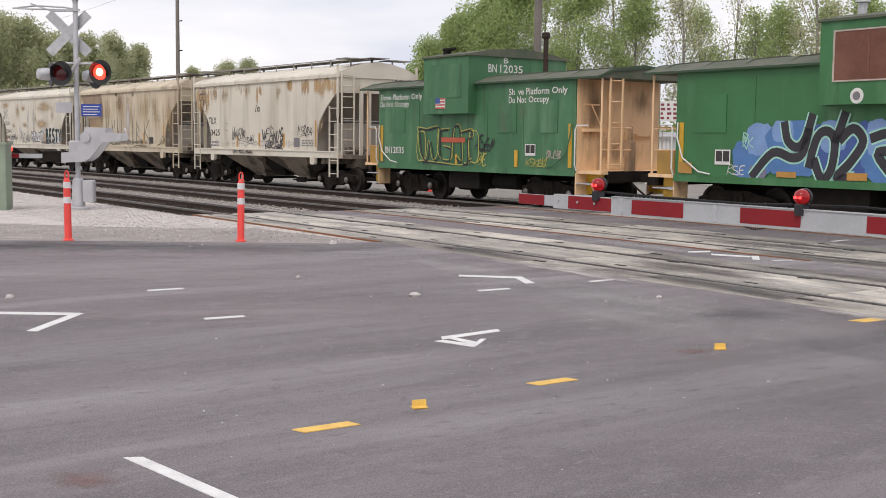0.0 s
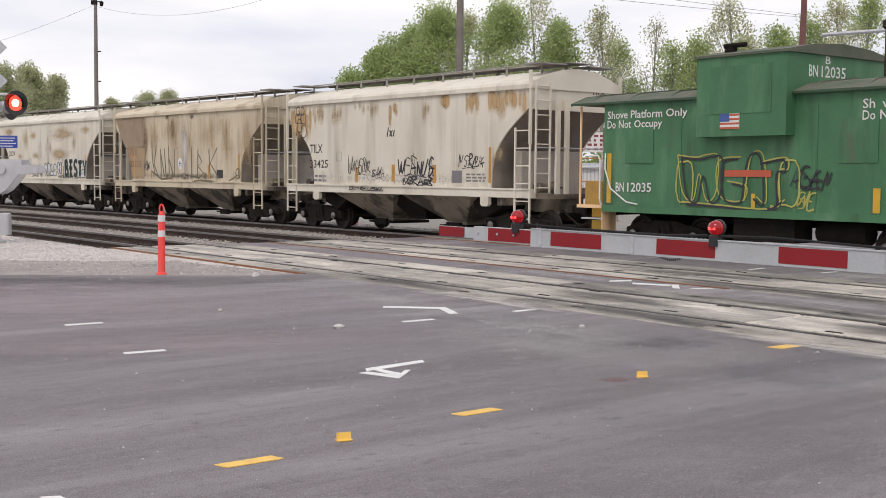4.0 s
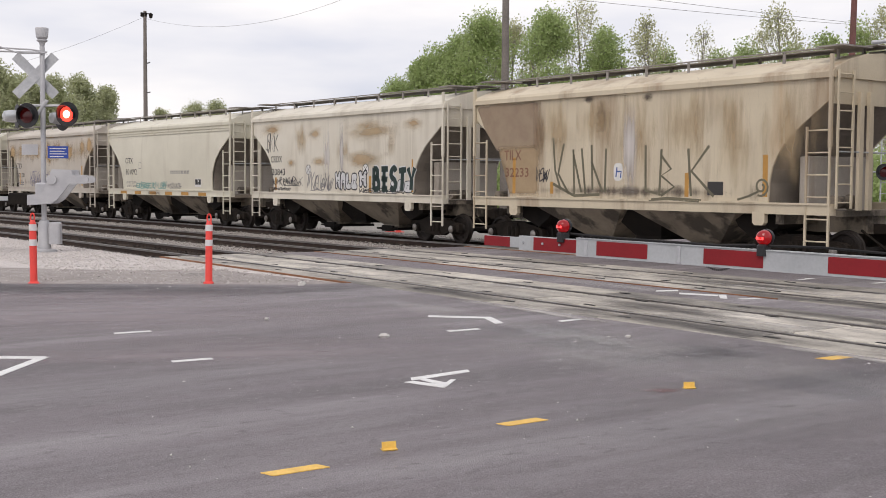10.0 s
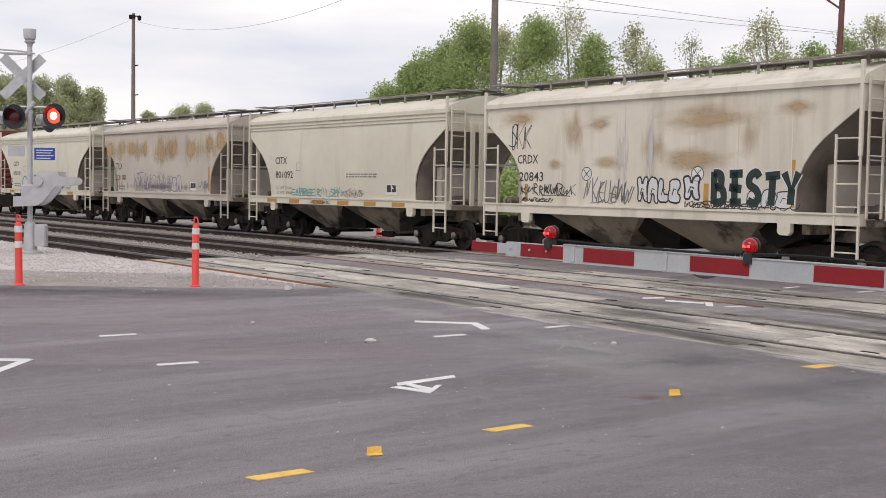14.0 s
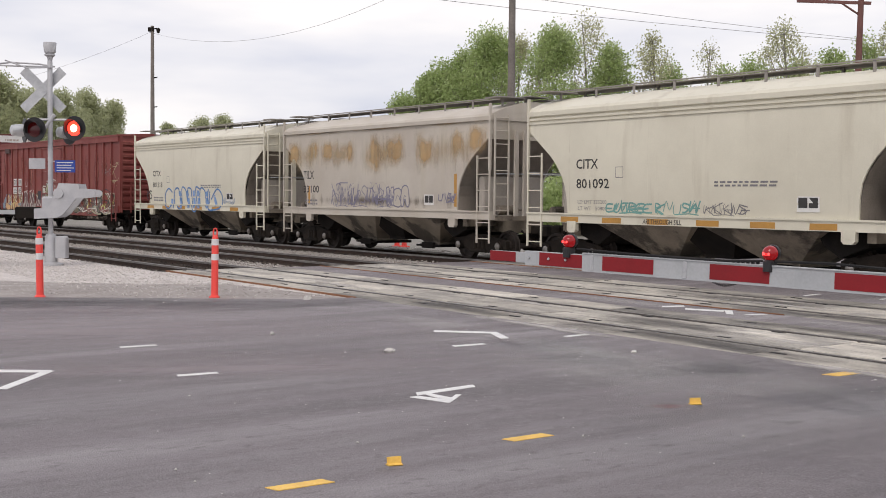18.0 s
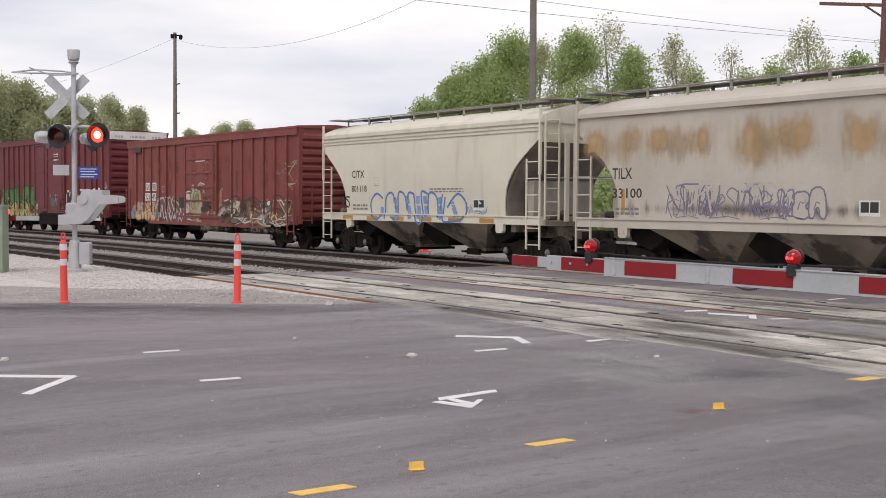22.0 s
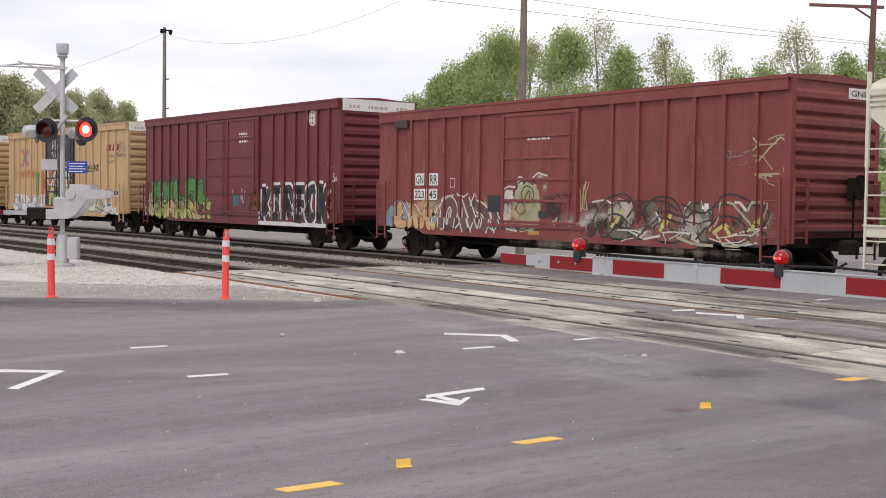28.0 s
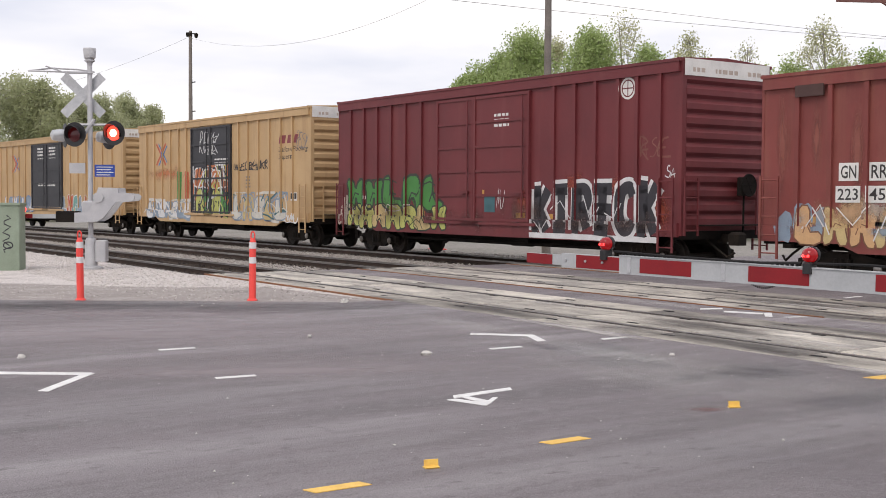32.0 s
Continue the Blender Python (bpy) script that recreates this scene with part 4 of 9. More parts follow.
def boxcar(name, label, s_mid, length, top, paint, ribs, doors, door_paint=None, sill=0.84, group="cars of the train"):
    """ribs: where the side posts stand; doors: (from, to) pairs of the sliding panels."""
    car = car_thing(name, label, "boxcar", s_mid, group)
    hl = length / 2
    eave = top - 0.16
    bm = box(B(), -hl, hl, -1.50, 1.50, 1.02, eave)
    part("body", bm, paint, car)
    # side rails, drop sill, posts
    for sgn in (-1, 1):
        bm = B()
        prism(bm, [(-hl, 1.25), (hl, 1.25), (hl, sill + 0.08), (hl - 2.0, sill + 0.08), (hl - 2.5, sill - 0.10), (-hl + 2.5, sill - 0.10), (-hl + 2.0, sill + 0.08), (-hl, sill + 0.08)], sgn * 1.575, sgn * 1.50)
        part("side_sill", bm, paint, car)
        bm = box(B(), -hl, hl, sgn * 1.58, sgn * 1.50, eave - 0.26, eave)
        part("top_rail", bm, paint, car)
        for x in ribs:
            shared(f"rib{top}{paint}{sgn}", "side_post", lambda: prism_x(B(), [(sgn * 1.495, 1.25), (sgn * 1.565, 1.25), (sgn * 1.565, eave - 0.26), (sgn * 1.495, eave - 0.26)], -0.055, 0.055), paint, car, at=pose(x, 0, 0))
        for x0, x1 in doors:
            bm = box(B(), x0 + 0.01, x1 - 0.01, sgn * 1.505, sgn * 1.56, 1.16, eave - 0.30)
            door = part("door", bm, door_paint or paint, car, "sliding door panel")
            bm = B()
            for z in np.linspace(1.2, eave - 0.35, 6):
                box(bm, x0 + 0.03, x1 - 0.03, sgn * 1.55, sgn * 1.59, z - 0.035, z + 0.035)
            for x in (x0 + 0.05, x1 - 0.05):
                box(bm, x - 0.045, x + 0.045, sgn * 1.55, sgn * 1.60, 1.17, eave - 0.31)
            part("door_rib", bm, door_paint or paint, door)
            bm = B()
            rod(bm, (x1 - 0.25, sgn * 1.63, 1.3), (x1 - 0.25, sgn * 1.63, eave - 0.4), 0.022)
            box(bm, x1 - 0.55, x1 - 0.2, sgn * 1.60, sgn * 1.65, 1.95, 2.02)
            part("lock_rod", bm, door_paint or paint, door)
            bm = box(B(), x0 - 0.6, x1 + 0.3, sgn * 1.56, sgn * 1.62, 1.06, 1.14)
            part("door_track", bm, paint, car)
    # roof: shallow ridge with cross seams
    bm = B()
    prism_x(bm, [(-1.60, eave - 0.02), (-1.60, eave + 0.05), (0, eave + 0.13), (1.60, eave + 0.05), (1.60, eave - 0.02)], -hl - 0.05, hl + 0.05)
    n = int(length / 1.2)
    roof = part("roof", bm, paint, car)
    for k in range(n + 1):
        x = -hl + length * k / n
        shared(f"roofrib{top}{paint}", "roof_rib", lambda: prism_x(B(), [(-1.605, eave + 0.02), (-1.605, eave + 0.06), (0, eave + 0.145), (1.605, eave + 0.06), (1.605, eave + 0.02)], -0.03, 0.03), paint, roof, at=pose(x, 0, 0))
    # corrugated ends
    for sgn in (-1, 1):
        bm = B()
        n = 11
        sect = [(sgn * (hl - 0.02), 1.0)]
        for k in range(n):
            z0 = 1.12 + (eave - 1.3) * k / n
            dz = (eave - 1.3) / n
            sect += [(sgn * (hl + 0.01), z0), (sgn * (hl + 0.08), z0 + dz * 0.25), (sgn * (hl + 0.08), z0 + dz * 0.65), (sgn * (hl + 0.01), z0 + dz * 0.9)]
        sect.append((sgn * (hl - 0.02), eave))
        prism(bm, sect, -1.38, 1.38)
        for y in (-1.44, 1.44):
            box(bm, min(sgn * hl, sgn * (hl + 0.07)), max(sgn * hl, sgn * (hl + 0.07)), y - 0.07, y + 0.07, 0.95, eave)
        part("corrugated_end", bm, paint, car)
        bm = box(B(), sgn * (hl - 0.3), sgn * (hl + 0.02), -1.45, 1.45, 0.86, 1.06)
        part("end_sill", bm, "under", car)
        coupler(car, sgn * (hl - 0.1), sgn)
        for sy in (-1, 1):
            ladder(car, sgn * (hl - 0.06), sgn * (hl - 0.52), sy * 1.66, 0.55, 2.3, paint, 5)
            ladder(car, sgn * (hl + 0.14), 0, 0, 0.95, 2.3, paint, 4, along_y=(sy * 1.46, sy * 1.02))
        bogie(car, sgn * (hl - 1.75))
        gear = part("brake_housing", chamfer_box(B(), min(sgn * (hl + 0.08), sgn * (hl + 0.26)), max(sgn * (hl + 0.08), sgn * (hl + 0.26)), 0.35, 0.75, 1.9, 2.35, 0.03), "under", car, "sooty hand brake housing")
        rim = turned(B(), [(0.26, -0.015), (0.28, 0.0), (0.26, 0.015), (0.245, 0.0)], "x", 18, (sgn * (hl + 0.30), 0.55, 2.15))
        for k in range(3):
            a = k * math.pi / 3
            rod(rim, (sgn * (hl + 0.30), 0.55 + 0.25 * math.cos(a), 2.15 + 0.25 * math.sin(a)), (sgn * (hl + 0.30), 0.55 - 0.25 * math.cos(a), 2.15 - 0.25 * math.sin(a)), 0.012)
        part("brake_wheel", rim, "under", gear)
        part("brake_rod", rod(B(), (sgn * (hl + 0.14), 0.55, 0.9), (sgn * (hl + 0.14), 0.55, 1.9), 0.025), "under", car)
        part("end_walkway", box(B(), min(sgn * (hl + 0.08), sgn * (hl + 0.34)), max(sgn * (hl + 0.08), sgn * (hl + 0.34)), -1.0, 1.0, 1.18, 1.21), "under", car, "sooty crossover step")
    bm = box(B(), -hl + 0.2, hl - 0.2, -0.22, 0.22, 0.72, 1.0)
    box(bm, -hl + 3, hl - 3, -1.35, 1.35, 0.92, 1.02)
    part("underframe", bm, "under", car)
    # rods, and a deep box added to darken the see-through gap below the floor
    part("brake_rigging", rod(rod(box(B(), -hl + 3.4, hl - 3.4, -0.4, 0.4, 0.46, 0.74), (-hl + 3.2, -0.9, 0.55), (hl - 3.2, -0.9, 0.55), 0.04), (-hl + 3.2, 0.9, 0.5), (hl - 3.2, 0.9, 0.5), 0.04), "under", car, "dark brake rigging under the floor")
    bm = turned(B(), [(0.02, -0.5), (0.2, -0.46), (0.2, 0.46), (0.02, 0.5)], "x", 12, (1.2, -0.75, 0.66))
    part("air_tank", bm, "under", car, smooth=True)
    return car


GN_MID = -118.6
gn = boxcar("boxcar", "faded red steel boxcar with pale graffiti along the bottom", GN_MID, 15.6, 4.55, "box_red",
            [s - GN_MID for s in (-125.49, -124.66, -123.80, -122.96, -122.16, -121.27, -115.98, -115.11, -114.22, -113.35, -112.50, -111.61)],
            [(-120.2 - GN_MID, -117.15 - GN_MID)])
BN_MID = -136.43
bn = boxcar("boxcar", "maroon high-cube boxcar with green and black graffiti", BN_MID, 15.9, 5.18, "box_maroon",
            [s - BN_MID for s in (-143.6, -142.75, -141.9, -141.05, -140.2, -139.3, -132.99, -132.16, -131.37, -130.54, -129.88, -129.11)],
            [(-138.4 - BN_MID, -136.5 - BN_MID), (-136.5 - BN_MID, -133.95 - BN_MID)])
TX_MID = -154.3
tx = boxcar("boxcar", "yellow high-cube boxcar with black doors and bright graffiti", TX_MID, 15.9, 5.2, "box_yellow",
            [s - TX_MID for s in (-161.4, -160.5, -159.6, -158.7, -157.8, -157.0, -152.0, -151.2, -150.3, -149.4, -148.5, -147.6)],
            [(-156.4 - TX_MID, -154.5 - TX_MID), (-154.5 - TX_MID, -152.61 - TX_MID)], "door_black")
TY_MID = -174.4
ty = boxcar("boxcar", "yellow high-cube boxcar with black doors at the train's rear", TY_MID, 20.4, 5.2, "box_yellow",
            [-9.2, -8.2, -7.1, -6.0, -4.9, -3.8, 3.3, 4.4, 5.5, 6.6, 7.7, 8.9], [(-2.6, -0.2), (-0.2, 2.2)], "door_black")

# ------------------------------------------------------------------ cabooses


def caboose(name, label, s_mid, cupola, board=False, paint="cab_green"):
    car = car_thing(name, label, "caboose", s_mid)
    hl = 4.70
    part("body", box(B(), -hl, hl, -1.50, 1.50, 0.95, 3.42), paint, car)
    for sgn in (-1, 1):
        part("side_sill", box(B(), -hl - 0.02, hl + 0.02, sgn * 1.53, sgn * 1.46, 0.91, 1.06), paint, car)
        for x in (-2.4, 1.0, 2.6):
            part("wall_seam", box(B(), x - 0.02, x + 0.02, sgn * 1.50, sgn * 1.512, 1.06, 3.2), paint, car)
        # blanked windows
        for x in (-3.6, 1.9, 3.6):
            part("window_plate", box(B(), x - 0.42, x + 0.42, sgn * 1.50, sgn * 1.518, 2.02, 2.86), paint, car, "welded-over window plate")
        part("end_wall", box(B(), min(sgn * hl, sgn * (hl + 0.02)), max(sgn * hl, sgn * (hl + 0.02)), -1.46, 1.46, 0.95, 3.38), "tan", car, "tan painted end wall")
        door = part("end_door", box(B(), min(sgn * (hl + 0.02), sgn * (hl + 0.05)), max(sgn * (hl + 0.02), sgn * (hl + 0.05)), -0.42, 0.42, 1.1, 3.1), "tan", car)
        part("door_window", box(B(), min(sgn * (hl + 0.05), sgn * (hl + 0.06)), max(sgn * (hl + 0.05), sgn * (hl + 0.06)), -0.26, 0.26, 2.2, 2.85), "tan", door)
        for y0, y1, z0, z1 in ((-1.5, 1.5, 0.9, 2.1), (-1.4, -0.3, 1.8, 3.5), (0.2, 1.4, 2.2, 3.5), (-0.6, 0.6, 1.0, 2.0)):
            bm = B()
            bm.faces.new([bm.verts.new((sgn * (hl + 0.0215 + (0.032 if abs(y0) < 0.7 and y1 < 0.7 else 0)), y, z)) for y, z in ((y0, z0), (y1, z0), (y1, z1), (y0, z1))])
            part("end_grime", bm, "dirt_end", car, "brown grime on the end wall")
        part("wall_shelf", box(B(), min(sgn * hl, sgn * (hl + 0.16)), max(sgn * hl, sgn * (hl + 0.16)), -1.3, -0.62, 2.05, 2.13), "tan", car)
        part("platform", box(B(), sgn * hl, sgn * (hl + 0.92), -1.45, 1.45, 0.98, 1.06), "tan", car, "tan end platform")
        part("end_beam", box(B(), sgn * (hl + 0.84), sgn * (hl + 0.94), -1.2, 1.2, 0.78, 1.06), "under", car)
        if sgn < 0:
            part("side_plate", box(B(), -hl - 0.66, -hl - 0.10, -1.43, -1.40, 1.06, 1.60), "safety_ochre", car, "grimy ochre plate beside the steps")
        for sy in (-1, 1):
            bm = B()
            for k, z in enumerate((0.42, 0.72)):
                box(bm, sgn * (hl + 0.05), sgn * (hl + 0.72), sy * 1.5, sy * (1.28 - 0.16 * k), z, z + 0.03)
            part("step", bm, "galvanised", car, "worn metal step treads")
            bm = B()
            for z in (0.46, 0.76):
                box(bm, sgn * (hl + 0.05), sgn * (hl + 0.72), sy * 1.14, sy * 1.12, z, z + 0.22)
            part("step_riser", bm, "safety_yellow", car, "yellow step risers")
            part("step_side", prism(B(), [(sgn * (hl + 0.02), 1.0), (sgn * (hl + 0.02), 0.40), (sgn * (hl + 0.05), 0.40), (sgn * (hl + 0.05), 1.0)], sy * 1.5, sy * 1.05), "tan", car)
            # corner posts and hoop handrails
            part("corner_post", rod(B(), (sgn * (hl + 0.86), sy * 1.40, 1.05), (sgn * (hl + 0.86), sy * 1.40, 3.36), 0.028), "tan", car)
            bm = B()
            pipe(bm, [(sgn * (hl + 0.06), sy * 1.50, 1.05), (sgn * (hl + 0.06), sy * 1.56, 1.2), (sgn * (hl + 0.06), sy * 1.56, 2.1), (sgn * (hl + 0.12), sy * 1.56, 2.2), (sgn * (hl + 0.5), sy * 1.52, 2.2)], 0.02)
            part("handrail", bm, "white_paint", car, "cream curved handrail")
            bm = B()
            pipe(bm, [(sgn * (hl - 0.1), sy * 1.55, 2.25), (sgn * (hl - 0.12), sy * 1.58, 1.9), (sgn * (hl - 0.3), sy * 1.58, 1.45), (sgn * (hl - 0.8), sy * 1.58, 1.15), (sgn * (hl - 1.1), sy * 1.53, 1.1)], 0.018)
            part("grab_iron", bm, "white_paint" if sgn < 0 else paint, car, "curved grab iron")
            part("yellow_stripe", box(B(), sgn * (hl - 0.25), sgn * (hl - 0.12), sy * 1.50, sy * 1.515, 1.12, 2.25), "safety_yellow", car, "yellow upright stripe")
            for z in (1.6, 2.15):
                part("railing", rod(B(), (sgn * (hl + 0.88), sy * 1.40, z), (sgn * (hl + 0.88), sy * 0.4, z), 0.018), "tan", car)
        ladder(car, sgn * (hl + 0.92), 0, 0, 1.1, 3.4, "tan", 5, along_y=(-1.18, -0.76) if sgn > 0 else (0.76, 1.18))
        wheel = turned(B(), [(0.15, -0.02), (0.17, 0.0), (0.15, 0.02), (0.13, 0.0)], "x", 16, (sgn * (hl + 0.62), -0.30, 1.98))
        for k in range(3):
            a = k * math.pi / 3
            rod(wheel, (sgn * (hl + 0.62), -0.30 + 0.15 * math.cos(a), 1.98 + 0.15 * math.sin(a)), (sgn * (hl + 0.62), -0.30 - 0.15 * math.cos(a), 1.98 - 0.15 * math.sin(a)), 0.012)
        part("brake_wheel", wheel, "tan", car, "small hand brake wheel")
        part("brake_stand", chamfer_box(chamfer_box(B(), min(sgn * (hl + 0.66), sgn * (hl + 0.84)), max(sgn * (hl + 0.66), sgn * (hl + 0.84)), -0.42, -0.18, 1.06, 1.82, 0.02), min(sgn * (hl + 0.70), sgn * (hl + 0.80)), max(sgn * (hl + 0.70), sgn * (hl + 0.80)), -0.36, -0.24, 1.82, 2.2, 0.02), "stand_grime", car, "grimy tan brake stand")
        for y0, z0, y1, z1 in ((-0.1, 1.6, 0.5, 2.3), (-0.55, 1.95, -1.05, 2.75)):
            part("wall_lever", rod(B(), (sgn * (hl + 0.09), y0, z0), (sgn * (hl + 0.09), y1, z1), 0.018), "tan", car, "lever on the end wall")
        part("wall_shelf", box(B(), min(sgn * hl, sgn * (hl + 0.14)), max(sgn * hl, sgn * (hl + 0.14)), 0.55, 1.15, 1.95, 2.02), "tan", car)
        part("wall_shelf", box(B(), min(sgn * hl, sgn * (hl + 0.08)), max(sgn * hl, sgn * (hl + 0.08)), -1.25, -0.75, 2.72, 2.76), "tan", car)
        coupler(car, sgn * (hl + 0.85), sgn)
        bogie(car, sgn * 3.2)
    # roof with thick rim
    bm = B()
    prism_x(bm, [(-1.60, 3.38), (-1.62, 3.42), (-1.1, 3.60), (0, 3.72), (1.1, 3.60), (1.62, 3.42), (1.60, 3.38)], -hl - 0.95, hl + 0.95)
    roof = part("roof", bm, "cab_roof", car, "weathered dark roof")
    for x in np.arange(-hl - 0.5, hl + 0.9, 1.2):
        shared("cabseam", "roof_seam", lambda: prism_x(B(), [(-1.63, 3.40), (-1.1, 3.63), (0, 3.75), (1.1, 3.63), (1.63, 3.40), (1.6, 3.36)], -0.025, 0.025), "cab_roof", roof, at=pose(x, 0, 0))
    for sgn in (-1, 1):
        part("roof_rim", box(B(), -hl - 0.96, hl + 0.96, sgn * 1.622, sgn * 1.605, 3.37, 3.42), "cab_rim", car, "green roof rim")
        part("roof_rim", prism_x(B(), [(-1.62, 3.36), (-1.63, 3.42), (-1.1, 3.61), (0, 3.73), (1.1, 3.61), (1.63, 3.42), (1.62, 3.36), (1.1, 3.54), (0, 3.66), (-1.1, 3.54)], sgn * (hl + 0.955), sgn * (hl + 0.985)), "cab_rim", car, "green arched roof rim")
    # wide-vision cupola
    c0, c1 = cupola
    bm = B()
    sect = [(-1.80, 2.56), (-1.80, 4.20), (-1.0, 4.34), (0, 4.40), (1.0, 4.34), (1.80, 4.20), (1.80, 2.56)]
    prism_x(bm, sect, c0, c1)
    cup = part("cupola", bm, paint, car, "green wide cupola")
    part("cupola_roof", prism_x(B(), [(-1.85, 4.18), (-1.85, 4.23), (-1.0, 4.38), (0, 4.44), (1.0, 4.38), (1.85, 4.23), (1.85, 4.18)], c0 - 0.05, c1 + 0.05), "cab_roof", cup)
    for sgn in (-1, 1):
        pane = part("window_plate", box(B(), c0 + 0.35, c1 - 0.35, sgn * 1.80, sgn * 1.812, 3.02, 3.98), "brown_board" if board else paint, cup, "boarded cupola window")
        if board:
            for a, b, z0, z1 in ((c0 + 0.32, c0 + 0.36, 3.0, 4.0), (c1 - 0.36, c1 - 0.32, 3.0, 4.0), (c0 + 0.36, c1 - 0.36, 3.0, 3.03), (c0 + 0.36, c1 - 0.36, 3.97, 4.0)):
                part("window_trim", box(B(), a, b, sgn * 1.80, sgn * 1.822, z0, z1), "spray_palebrown", cup, "pale window trim")
            part("board_joint", box(B(), (c0 + c1) / 2 - 0.02, (c0 + c1) / 2 + 0.02, sgn * 1.80, sgn * 1.818, 3.03, 3.97), "brown_board", cup)
    if board:
        vent = turned(B(), [(0.09, 4.36), (0.09, 4.58), (0.15, 4.60), (0.13, 4.70), (0.05, 4.76)], "z", 14, (c0 + 0.35, -1.0, 0))
        part("roof_vent", vent, "galvanised", cup, "silver roof vent", smooth=True)
    else:
        part("horn", rod(box(B(), c0 + 0.35, c0 + 0.55, -1.35, -1.2, 4.30, 4.42), (c0 + 0.3, -1.3, 4.46), (c0 + 0.85, -1.3, 4.46), 0.05), "under", cup, "dark roof horn")
    bm = B()
    rod(bm, (c1 + 0.85, 0.3, 3.6), (c1 + 0.85, 0.3, 4.75), 0.07, 12)
    turned(bm, [(0.09, 4.7), (0.12, 4.74), (0.12, 4.86), (0.09, 4.88)], "z", 12, (c1 + 0.85, 0.3, 0))
    part("stove_pipe", bm, "rail_side", car, "rusty stove pipe", smooth=True)
    bm = box(B(), -hl, hl, -0.25, 0.25, 0.7, 0.96)
    box(bm, -1.1, 0.4, -1.3, -0.7, 0.42, 0.9)
    part("underframe", bm, "under", car)
    part("air_tank", turned(B(), [(0.02, -0.6), (0.22, -0.55), (0.22, 0.55), (0.02, 0.6)], "x", 12, (1.3, -0.9, 0.66)), "under", car, smooth=True)
    return car


C1 = -27.8
cab1 = caboose("caboose", "green caboose with tan ends, a wide cupola and faded tags", C1, (-29.54 - C1, -27.31 - C1), paint="cab_faded")
C2 = -15.05
cab2 = caboose("caboose", "green caboose with a large blue and black graffiti piece", C2, (-15.57 - C2, -13.3 - C2), True)
# ------------------------------------------------------------------ paint and lettering on the cars


def flat_text(body, bold=0.0, shear=0.0, lines=1.0):
    mesh = letters(body, 1.0, bold, shear, 1.0, lines)
    bm = B()
    bm.from_mesh(mesh)
    bpy.data.meshes.remove(mesh)
    # keep the front alone
    top = max(v.co.z for v in bm.verts)
    bmesh.ops.delete(bm, geom=[f for f in bm.faces if min(v.co.z for v in f.verts) < top - 1e-5], context="FACES")
    for v in [v for v in bm.verts if not v.link_faces]:
        bm.verts.remove(v)
    return bm


def words(car, name, body, x0, x1, z0, z1, material, surf, bold=0.0, shear=0.0, lift=0.001, label="", lines=1.0, lean=0.0):
    """Words that fill the cell x0..x1, z0..z1 on the side."""
    bm = flat_text(body, bold, shear, lines)
    lo = [min(v.co[i] for v in bm.verts) for i in (0, 1)]
    hi = [max(v.co[i] for v in bm.verts) for i in (0, 1)]
    for v in bm.verts:
        u, w = (v.co.x - lo[0]) / (hi[0] - lo[0]), (v.co.y - lo[1]) / (hi[1] - lo[1])
        v.co = (x0 + (x1 - x0) * u, 0, z0 + (z1 - z0) * w + lean * (u - 0.5))
    return drape(car, name, bm, material, surf, lift, label)


def drape(car, name, bm, material, surf, lift=0.001, label=""):
    """Lays a flat shape onto the side, over posts, doors and sills. surf: (cuts along x, cuts along z, depth at x and z)."""
    xs, zs, depth = surf
    bmesh.ops.triangulate(bm, faces=bm.faces)
    lo, hi = min(v.co.x for v in bm.verts), max(v.co.x for v in bm.verts)
    for axis, cuts in ((0, xs), (2, zs)):
        for c in cuts:
            if axis == 0 and not lo < c < hi:
                continue
            p = [0, 0, 0]
            n = [0, 0, 0]
            p[axis], n[axis] = c, 1
            bmesh.ops.bisect_plane(bm, geom=bm.verts[:] + bm.edges[:] + bm.faces[:], plane_co=p, plane_no=n, dist=1e-5)
    faces, index = [], {}
    for f in bm.faces:
        m = f.calc_center_median()
        y = depth(m.x, m.z)
        keys = [(round(v.co.x, 4), round(-(y + lift), 5), round(v.co.z, 4)) for v in f.verts]
        if len(set(keys)) == len(keys):
            faces.append(tuple(index.setdefault(k, len(index)) for k in keys))
    verts = list(index)
    bm.free()
    mesh = bpy.data.meshes.new(name)
    mesh.from_pydata(verts, [], faces)
    return link(name, mesh, material, car, label)


def box_surf(ribs, doors, eave, sill=0.84, hl=7.9):
    xs = sorted([r + d for r in ribs for d in (-0.055, 0.055)] + [d for pair in doors for d in pair])

    def depth(x, z):
        if z < 1.25:
            return 1.577
        if any(a < x < b for a, b in doors):
            return 1.562
        if any(abs(x - r) < 0.055 for r in ribs):
            return 1.566
        return 1.501
    return xs, [1.25], depth


def flat_surf(y, z_sill=None, y_sill=None):
    return [], ([z_sill] if z_sill else []), lambda x, z: y_sill if z_sill and z < z_sill else y


def bulge_surf(bulge):
    return [], list(np.linspace(1.40, 3.9, 9)), lambda x, z: 1.604 if z < 1.40 else 1.557 + bulge * math.sin((z - 1.4) / 2.57 * math.pi)


HOP = flat_surf(1.556, 1.40, 1.632)
HOPC = bulge_surf(0.06)
CAB = flat_surf(1.520)


def shape(pts):
    bm = B()
    bm.faces.new([bm.verts.new((x, 0, z)) for x, z in pts])
    return bm


def rect(x0, x1, z0, z1):
    return shape([(x0, z0), (x1, z0), (x1, z1), (x0, z1)])


def brush(lines, width):
    bm = B()
    for pts in lines:
        stroke(bm, pts, width, 0)
    return bm


